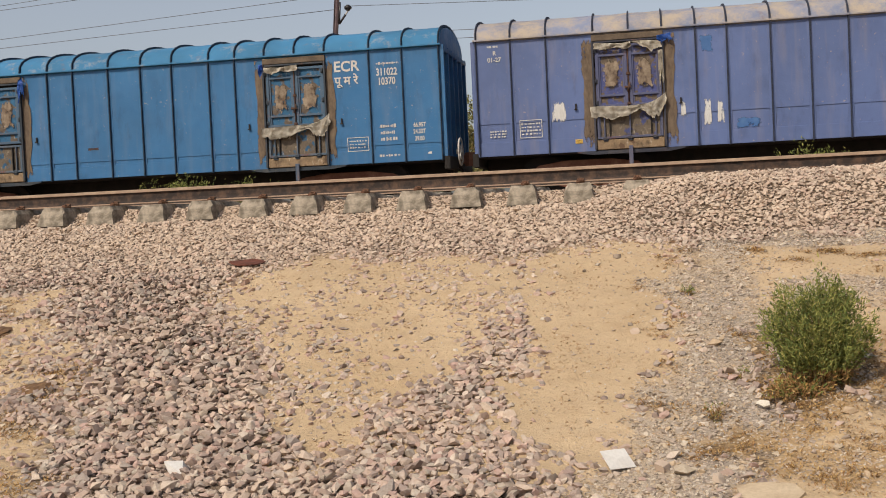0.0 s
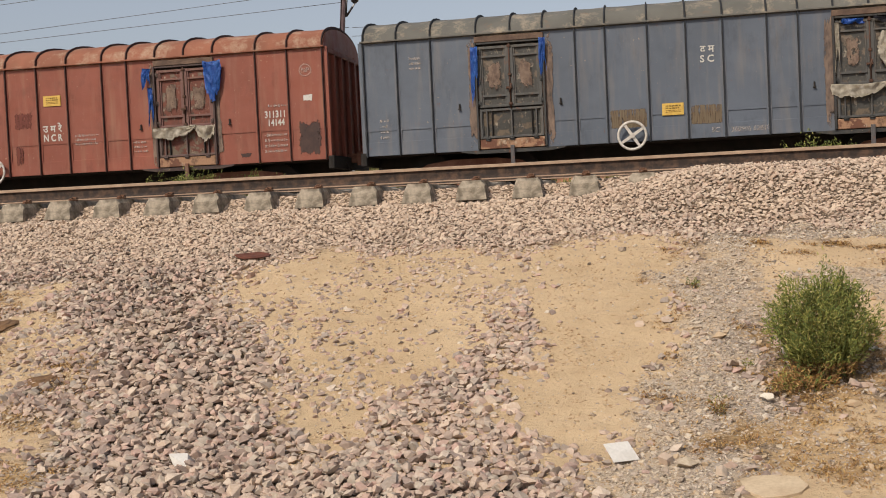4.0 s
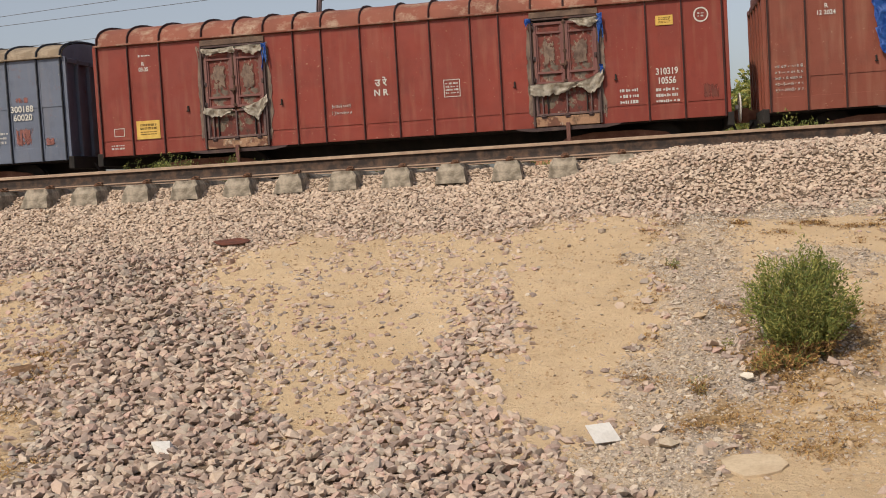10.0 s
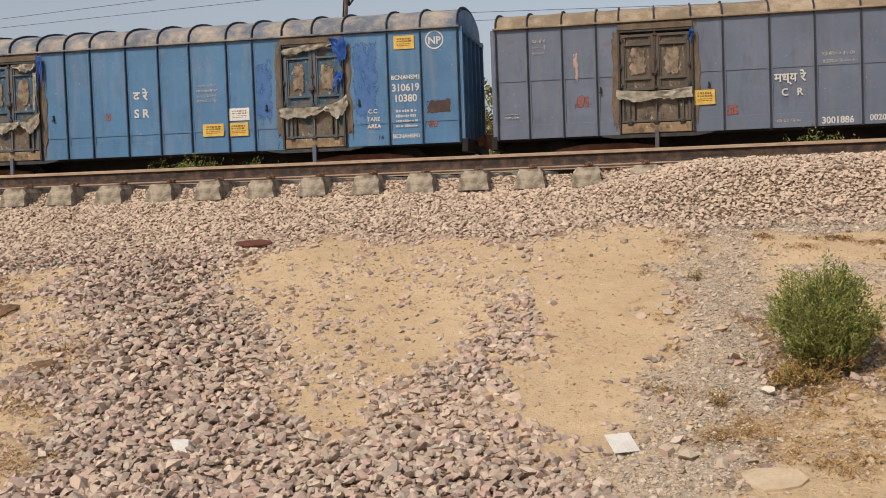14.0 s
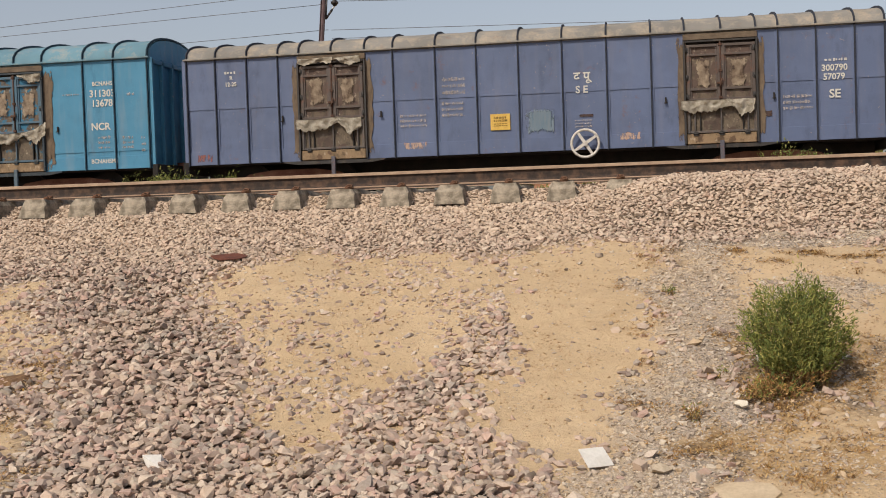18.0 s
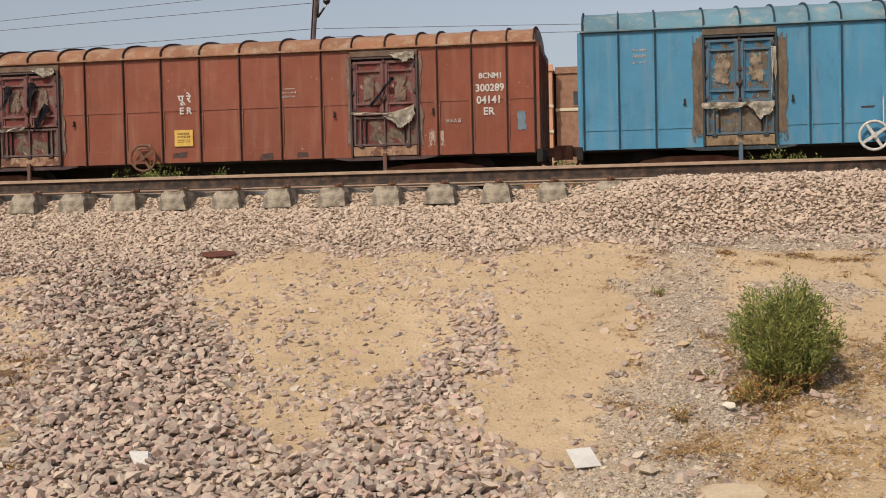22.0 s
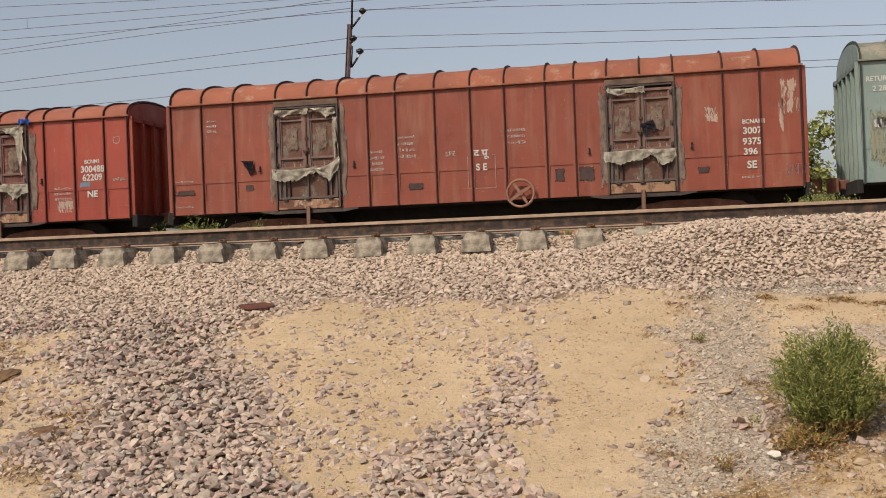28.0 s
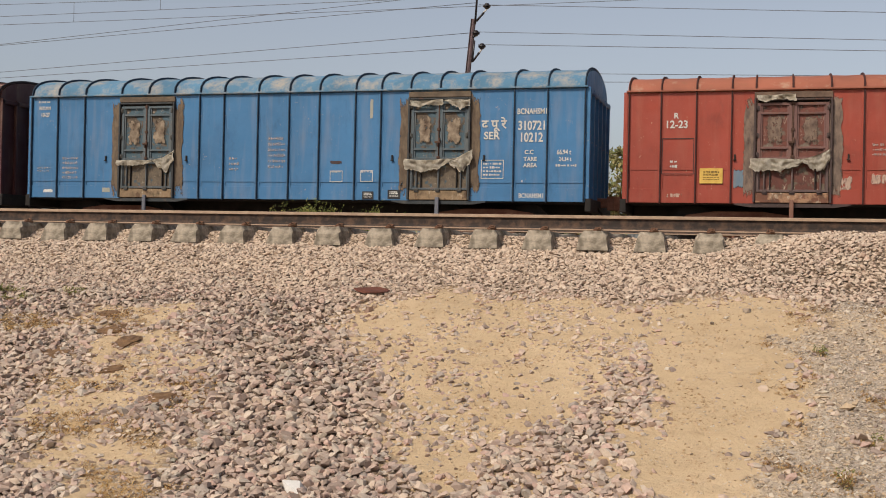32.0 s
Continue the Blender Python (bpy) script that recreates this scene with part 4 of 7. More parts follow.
def hose_mesh(bm):
    pts = [(0.0, 1.05, 0.98), (0.12, 1.05, 0.94), (0.22, 1.08, 0.80), (0.28, 1.1, 0.62), (0.36, 1.12, 0.58)]
    add_pipe(bm, pts, 0.028, 8)


def foot_plate(x0, x1):
    def build(bm):
        add_prism(bm, [(x0 - 0.42, SILL - 0.03), (x0 - 0.1, SILL - 0.08), (x1 + 0.1, SILL - 0.08), (x1 + 0.42, SILL - 0.03), (x1 + 0.42, SILL), (x0 - 0.42, SILL)], "y", -0.03, 0.06)
    return build


def door_post(bm):
    add_box(bm, -0.045, 0.045, -0.13, -0.07, SILL - 0.45, SILL + 0.08, 0.008)
    add_box(bm, -0.07, 0.07, -0.16, -0.05, SILL - 0.48, SILL - 0.43, 0.006)


def latch_mesh(bm):
    add_box(bm, -0.018, 0.018, -0.035, 0.0, -0.06, 0.06, 0.004)
    add_box(bm, -0.035, 0.035, -0.05, -0.02, -0.075, -0.05, 0.004)


def text_meshes(wanted, bold=0.022):
    """Turns all the lettering of the train into meshes in one go."""
    made = []
    for body, size in wanted:
        c = bpy.data.curves.new("lettering", "FONT")
        c.body, c.size, c.extrude, c.offset, c.resolution_u, c.align_x = body, size, 0.0015, bold * size, 3, "CENTER"
        ob = bpy.data.objects.new("lettering", c)
        scene.collection.objects.link(ob)
        made.append((body, size, ob))
    graph = bpy.context.evaluated_depsgraph_get()
    for body, size, ob in made:
        me = bpy.data.meshes.new_from_object(ob.evaluated_get(graph))
        me.transform(Matrix.Rotation(math.pi / 2, 4, "X"))
        me.materials.clear()
        me.materials.append(None)
        STORE["lettering", body, size] = me
    for _, _, ob in made:
        bpy.data.objects.remove(ob)


def bars_mesh(rows):
    """Writing too small to read: rows of short bars (x, z, width, height)."""
    def build(bm):
        for x, z, w, h in rows:
            add_box(bm, x, x + w, -0.003, 0.0, z, z + h)
    return build


def door_set(k, wagon, n, seal_w, dress, mats, seed):
    """A double door with its header, lower flap, sealing, hinges and rags."""
    x0, x1 = KINDS[k]["doors"][n]
    w, mid, e = x1 - x0, (x0 + x1) / 2, KINDS[k]["eave"]
    top, split, low = SILL + 2.30 + (e - 3.6), SILL + 0.94, SILL + 0.25
    leafm, frame_m, seal = mats["leaf"], mats["frame"], mats["seal"]
    # dark backing: shade of the gaps round the leaves is put into its colour
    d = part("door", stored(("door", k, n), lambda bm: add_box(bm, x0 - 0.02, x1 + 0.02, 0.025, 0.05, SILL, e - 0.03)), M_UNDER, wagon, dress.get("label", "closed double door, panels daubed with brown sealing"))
    for s, (a, b) in enumerate(((x0 - dress.get("seal_l", seal_w), x0 + 0.05), (x1 - 0.05, x1 + dress.get("seal_r", seal_w)))):
        part("sealing_strip", stored(("sealing_strip", k, n, s, seed), ragged(a, b, SILL + 0.02, e - 0.06, seed * 3 + s, 0.05)), mats["brushed"], d, "ragged brushed sealing compound")
    part("door_header", stored(("door_header", k, n), lambda bm: add_box(bm, x0 - 0.03, x1 + 0.03, -0.05, 0.02, top + 0.10, e - 0.05, 0.008)), seal, d, "daubed header bar")
    for x in (x0 - 0.012, x1 + 0.012):
        part("door_jamb", stored(("door_jamb", k), lambda bm: add_box(bm, -0.022, 0.022, -0.085, 0.02, SILL + 0.02, top + 0.09, 0.005)), mats["jamb"], d, "", pose(x, 0, 0))
    part("door_head", stored(("door_head", k, n), lambda bm: add_box(bm, x0 + 0.02, x1 - 0.02, -0.075, 0.02, top + 0.045, top + 0.085, 0.006)), mats["jamb"], d)
    lw, h = w / 2 - 0.055, top - split
    for s, x in enumerate((x0 + 0.038, mid + 0.017)):
        a = part("upper_leaf", stored(("upper_leaf", k), leaf_frame(lw, h, ((0.0, 0.06), (0.23, 0.05), (h - 0.25, 0.045), (h - 0.06, 0.06)))), frame_m, d, "", pose(x, 0, split))
        part("leaf_panel", stored(("leaf_panel", k), leaf_sheet(lw, h)), leafm, a, "dented sheet smeared with sealing")
        part("sealing_daub", stored(("sealing_daub", seed % 5, s), daub_patch(lw * 0.58, h * 0.56, seed % 5 + 7 * s)), mats["daub"], a, "peeling smear of sealing compound", pose(lw * 0.5, 0, 0.27 + (h - 0.52) / 2))
        hx = 0.0 if s == 0 else lw
        for z in (0.10, h * 0.42, h - 0.12):
            part("hinge", stored("hinge", hinge_mesh), mats["jamb"], a, "", pose(hx, 0, z))
    fw, fh = w - 0.07, split - low - 0.035
    b = part("lower_flap", stored(("lower_flap", k), leaf_frame(fw, fh, ((0.0, 0.05), (fh - 0.05, 0.05)), 0.05, 0.02)), mats["flapframe"], d, "", pose(x0 + 0.035, 0, low))
    part("leaf_panel", stored(("flap_panel", k), leaf_sheet(fw, fh)), mats["flap"], b, "brown-daubed lower sheet")
    for q, t in ((0.11, 0.014), (0.19, 0.012), (0.5, 0.016), (0.82, 0.012), (0.89, 0.014)):
        part("flap_bar", stored(("flap_bar", k, t), lambda bm: add_box(bm, -t, t, -0.045, 0.02, 0.045, fh - 0.045, 0.004)), mats["flapframe"] if t > 0.013 else M_UNDER, b, "", pose(fw * q, 0, 0))
    for q in (0.12, 0.5, 0.88):
        part("hinge", stored("hinge", hinge_mesh), mats["jamb"], b, "", pose(fw * q, -0.02, -0.015, 0, 90, 0))
    part("lock_bar", stored(("lock_bar", k), lock_bar(h + 0.1)), mats["iron"], d, "rusty locking bar with hasp", pose(mid, 0, split - 0.05))
    part("threshold", stored(("threshold", k, n), lambda bm: add_box(bm, x0 + 0.02, x1 - 0.02, -0.055, 0.02, SILL + 0.015, low - 0.02, 0.010)), mats["lip"], d, "flaking dusty threshold plate")
    part("foot_plate", stored(("foot_plate", k, n), foot_plate(x0, x1)), mats["jamb"], wagon, "", None)
    part("door_post", stored("door_post", door_post), mats["sillm"], wagon, "", pose(mid, 0, 0))
    for i, (kind, u, z, ww, hh, drop, tilt, *hem) in enumerate(dress.get("rags", ())):
        m = {"rag": M_RAG, "tarp": M_TARP, "black": M_BLACKRAG}[kind]
        name = {"rag": "sackcloth_strip", "tarp": "tarpaulin_scrap", "black": "black_rag"}[kind]
        shape = hem[0] if hem else "even" if ww > hh else "fall"
        part(name, stored((name, seed, n, i), cloth(seed * 31 + n * 7 + i, ww, hh, drop, shape, lift=hem[1] if len(hem) > 1 else 0.0)), m, d, {"rag": "dirty sackcloth tied over the door", "tarp": "torn blue tarpaulin scrap", "black": "black rag tied to the lock"}[kind], pose(x0 + u, 0, z, 0, tilt, 0))


RAG = (("rag", -0.08, SILL + 0.95, 1.05, 0.34, 0.02, 0, "swag"), ("rag", 0.92, SILL + 0.95, 0.62, 0.40, 0.0, 0, "tail", 0.2))


def wagon(k, x0, label, colour, roof, seed, leaf=None, frame_c=None, seal=None, rust=0.35, dust=0.3, dress=((), ()), wheel=None, wheel_m=None, end_wheel=False, marks=(), bare_roof=0.0, lap=0.72, seal_w=0.25, cake=0.25):
    d = KINDS[k]
    L, e = d["long"], d["eave"]
    m_body = paint("wagon_paint", colour, seed, rust, dust)
    m_roof = roof_paint("roof_paint", roof, seed + 0.4, cake)
    # near-black: the shadow line beside each rib is put into the rib colour
    m_rib = mottled("rib_shade_paint", tuple(0.07 * q + 0.006 for q in colour[:3]) + (1,), tuple(0.16 * q + 0.010 for q in colour[:3]) + (1,), 3, 0.85)
    mats = dict(flap=daub("smeared_flap_sheet", mul(frame_c, 0.8), seed + 5, (96, 84, 70), 0.8 if seal is M_BROWN else 0.4), flapframe=paint("flap_paint", tuple(0.35 * q + 0.06 for q in frame_c[:3]) + (1,), seed + 0.8, 0.9, 0.3), leaf=leaf or M_BROWN, frame=paint("door_paint", tuple((1.0 if seal is M_BROWN else 1.3) * (0.56 * q + 0.20 * (sum(frame_c[:3]) / 3) + 0.01) for q in frame_c[:3]) + (1,), seed + 0.7, 0.85, dust), seal=seal or M_BROWN, brushed=PATCH["seal_b" if seal is M_BROWN else "seal_g"], iron=M_LOCK, jamb=paint("jamb_paint", tuple((0.10 if seal is M_BROWN else 0.20) * q + 0.022 for q in frame_c[:3]) + (1,), seed + 0.3, 0.6, 0.2), daub=PATCH["daub_b" if seal is M_BROWN else "daub_g"], lip=PATCH["lip_b" if seal is M_BROWN else "lip_g"], sillm=paint("sill_paint", tuple(0.35 * q + 0.07 * b for q, b in zip(colour[:3], (1.0, 0.72, 0.52))) + (1,), seed + 0.9, 0.7, 0.5))
    w = thing("goods_wagon", label, "railway wagon", "goods train wagons", "", pose(x0, FACE_Y, RAIL_Z))
    edges = [0.0, *d["ribs"], L]
    for a, b in zip(edges, edges[1:]):
        spans = [(a, b)]
        for p, q in d["doors"]:
            if a < p and q < b:
                spans = [(a, p), (q, b)]
        for p, q in spans:
            part("side_panel", stored(("side_panel", k, round(p, 2), lap), side_panel(k, p, q, lap)), m_body, w)
            part("lower_strip", stored(("lower_strip", k, round(p, 2), lap), lap_strip(p, q, 0.014, SILL + 0.30, SILL + lap + 0.006)), m_body, w)
            part("sill_strip", stored(("sill_strip", k, round(p, 2)), lap_strip(p, q, -0.004, SILL, SILL + 0.306)), m_body, w)
    for x in (0.03, *d["ribs"], L - 0.03):
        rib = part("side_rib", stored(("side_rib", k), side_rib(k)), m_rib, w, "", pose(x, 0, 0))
        if 0.1 < x < L - 0.1:
            part("rib_flange", stored(("rib_flange", k), rib_flange(k)), m_body, rib)
    part("far_side", stored(("far_side", k), long_bar(k, WIDE - 0.04, WIDE, SILL, e)), m_body, w)
    part("eave_rail", stored(("eave_rail", k), long_bar(k, -0.075, 0.0, e - 0.012, e + 0.030, 0.03)), m_roof, w)
    part("eave_rail", stored(("far_eave", k), long_bar(k, WIDE, WIDE + 0.07, e - 0.012, e + 0.030, 0.03)), m_roof, w)
    part("floor", stored(("floor", k), long_bar(k, 0.05, WIDE - 0.05, SILL - 0.02, SILL + 0.06, -0.02)), M_UNDER, w)
    part("centre_sill", stored(("centre_sill", k), long_bar(k, 1.25, 1.95, SILL - 0.40, SILL - 0.02, -0.02)), M_UNDER, w)
    arcs = sorted((*d["ribs"], *d["arcs"], *(x for p in d["doors"] for x in p)))
    redges = [0.0, *arcs, L]
    for a, b in zip(redges, redges[1:]):
        part("roof_sheet", stored(("roof_sheet", k, round(a, 2)), roof_sheet(k, a, b)), PATCH["roof"] if bare_roof and a < bare_roof < b else m_roof, w)
    for x in (0.03, *arcs, L - 0.03):
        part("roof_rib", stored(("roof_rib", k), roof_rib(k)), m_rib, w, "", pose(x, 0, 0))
    for x, flip in ((0.0, False), (L - 0.04, True)):
        ew = part("end_wall", stored(("end_wall", k), end_wall(k)), m_body, w, "", pose(x, 0, 0))
        xs = -0.09 if not flip else 0.04
        for y in (0.06, 0.65, 1.25, 1.85, 2.45, 3.05):
            part("end_rib", stored(("end_rib", k), lambda bm: add_box(bm, 0, 0.09, -0.05, 0.05, SILL, e, 0.008)), m_body, ew, "", pose(xs, y, 0))
        part("end_beam", stored(("end_beam", k), lambda bm: add_box(bm, 0, 0.09, 0.02, WIDE - 0.02, e - 0.13, e - 0.02, 0.012)), m_body, ew, "", pose(xs, 0, 0))
        part("headstock", stored(("headstock", k), lambda bm: add_box(bm, 0, 0.14, 0.0, WIDE, SILL - 0.22, SILL + 0.08, 0.012)), M_UNDER, ew, "", pose(0.04 if flip else -0.14, 0, 0))
        side = pose(L, 0, 0) if flip else pose(0, WIDE, 0, 0, 0, 180)
        part("coupler", stored("coupler", coupler_mesh), M_BOGIE, w, "rusty knuckle coupler", side)
        part("brake_hose", stored("brake_hose", hose_mesh), M_UNDER, w, "", side)
    for x in (2.4, L - 2.4):
        b = part("bogie", stored("bogie", bogie_frame), M_BOGIE, w, "rust-brown cast bogie frame", pose(x, 0.1, 0))
        for dx in (-1.0, 1.0):
            part("wheelset", stored("wheelset", wheelset), M_UNDER, b, "", pose(dx, -0.1, 0.5))
    for n in (0, 1):
        door_set(k, w, n, seal_w, dress[n] if dress[n] else dict(rags=RAG), mats, int(seed * 10) + n)
        for x, z in ((d["doors"][n][0] - 0.42, SILL + 1.0), (d["doors"][n][1] + 0.36, SILL + 1.0)):
            part("door_latch", stored("door_latch", latch_mesh), M_UNDER, w, "", pose(x, 0, z))
    if wheel is not None:
        hw = part("brake_wheel", stored("brake_wheel", hand_wheel), wheel_m or M_WHEELWHITE, w, "whitewashed hand brake wheel", pose(wheel, -0.14, 1.15, 0, 12, 0))
        part("hub", stored("wheel_hub", wheel_hub), wheel_m or M_WHEELWHITE, hw)
        for a in (45, 135, 225, 315):
            part("spoke", stored("wheel_spoke", wheel_spoke), wheel_m or M_WHEELWHITE, hw, "", pose(0, 0, 0, 0, a, 0))
    if end_wheel:
        hw = part("brake_wheel", stored("brake_wheel", hand_wheel), wheel_m or M_WHEELWHITE, w, "hand brake wheel on the end wall", pose(L + 0.30, 0.5, 1.2, 0, 0, 90))
        part("hub", stored("wheel_hub", wheel_hub), wheel_m or M_WHEELWHITE, hw)
        for a in (45, 135, 225, 315):
            part("spoke", stored("wheel_spoke", wheel_spoke), wheel_m or M_WHEELWHITE, hw, "", pose(0, 0, 0, 0, a, 0))
    for mk in marks:
        mark(w, *mk)
    TRAIN_WAGONS.append((w, x0))
    return w


TRAIN_WAGONS = []
LETTER_WIDTH = {1: 0.72, 3: 0.80, 5: 0.80, 14: 0.76}      # some wagons carry condensed figures
WORN = {"w": M_WHITE, "f": M_FAINT, "k": M_DARKMARK}


def mark(w, kind, u, z, *a):
    """Painted marks on the near face: z is above the sleepers' level, as for the ground."""
    zz = z - RAIL_Z
    if kind == "text":
        body, size, tone = a
        narrow = LETTER_WIDTH.get(len(TRAIN_WAGONS), 0.94) if len(body) >= 5 and body.isascii() else 1.0
        part("lettering", STORE["lettering", body, size], WORN[tone], w, "painted lettering", pose(u, -0.0095, zz) @ Matrix.Diagonal((narrow, 1, 1, 1)))["kind"] = "stuff"
    elif kind == "tarp":
        part("tarpaulin_scrap", stored(("tarpaulin_scrap", u), cloth(int(u * 10), *a, 0.02, "tail")), M_BLACKRAG, w, "dark rag caught on the side", pose(u - a[0] / 2, 0.06, zz + a[1] / 2))
    elif kind in ("plate", "wplate", "kplate"):
        ww, hh = a[:2]
        a = (*a[:2], *{"plate": (), "wplate": (M_PAPER, M_FAINT), "kplate": (M_DARKMARK, M_WHITE)}[kind])
        p = part("notice_plate", stored(("notice_plate", ww, hh), lambda bm: add_box(bm, -ww / 2, ww / 2, -0.018, 0.004, -hh / 2, hh / 2, 0.003)), a[2] if len(a) > 2 else M_YELLOW, w, {"plate": "yellow notice with small dark writing", "wplate": "blank white notice", "kplate": "small black plate with white writing"}[kind], pose(u, 0, zz))
        r, rr = [], random.Random(int(ww * 100))
        for q, tall in ((0.20, 0.13), (0.02, 0.13), (-0.14, 0.05), (-0.26, 0.05)):
            x = -ww * 0.34
            while x < ww * 0.30:
                b = rr.uniform(0.03, 0.07) * ww / 0.45
                r.append((x, hh * q, min(b, ww * 0.36 - x), hh * tall))
                x += b + 0.012
        part("writing", stored(("writing", ww, hh), bars_mesh(r)), M_NOTICE if len(a) < 4 else a[3], p, "", pose(0, -0.0185, 0))["kind"] = "stuff"
    elif kind == "bars":
        ww, hh, n, tone = a
        n = max(n, round(hh / 0.13))
        r = random.Random(int(u * 100))
        rows = []
        for i in range(n):
            x = -ww / 2
            zr = hh / 2 - (i + 0.8) * hh / n
            while x < ww / 2 - 0.03:
                b = min(r.uniform(0.022, 0.060), ww / 2 - x)
                cut = r.uniform(0.0, 0.38)
                rows.append((x, zr + hh / n * cut * 0.4, b, hh / n * (0.62 - cut)))
                x += b + r.choice((0.012, 0.014, 0.035))
        part("small_writing", stored(("small_writing", u, z), bars_mesh(rows)), M_BARS if tone == "w" else WORN[tone], w, "small painted writing", pose(u, -0.0075, zz))["kind"] = "stuff"
    elif kind == "box":
        ww, hh, tone = a
        t = 0.014
        rows = [(-ww / 2, -hh / 2, ww, t), (-ww / 2, hh / 2 - t, ww, t), (-ww / 2, -hh / 2 + t, t, hh - 2 * t), (ww / 2 - t, -hh / 2 + t, t, hh - 2 * t)]
        part("painted_frame", stored(("painted_frame", ww, hh), bars_mesh(rows)), WORN[tone], w, "", pose(u, -0.0085, zz))
    elif kind == "ring":
        r0, tone = a

        def ring(bm):
            n = 28
            vs = [[bm.verts.new((rr * math.cos(2 * math.pi * i / n), 0, rr * math.sin(2 * math.pi * i / n))) for i in range(n)] for rr in (r0, r0 - 0.03)]
            for i in range(n):
                bm.faces.new((vs[0][i], vs[0][(i + 1) % n], vs[1][(i + 1) % n], vs[1][i]))
        part("painted_ring", stored(("painted_ring", r0), ring), WORN[tone], w, "", pose(u, -0.0095, zz))
    elif kind == "patch":
        ww, hh, tone = a
        ww, hh = ww * 1.18, hh * 1.18
        if tone == "rust":
            rims = sorted((0.0, *KINDS["tall"]["ribs"], *(q + o for p in KINDS["tall"]["doors"] for q, o in zip(p, (-0.14, 0.16)))))
            lo, hi = max(r for r in rims if r < u), min(r for r in rims if r > u)
            u, ww, hh, zz = (lo + hi) / 2, hi - lo - 0.06, 0.44, SILL + 0.51
        part("paint_patch", stored(("paint_patch", u, z), smear(ww, hh, int(u * 77 + z * 13))), PATCH[tone], w, "irregular patch of other paint", pose(u, 0, zz))


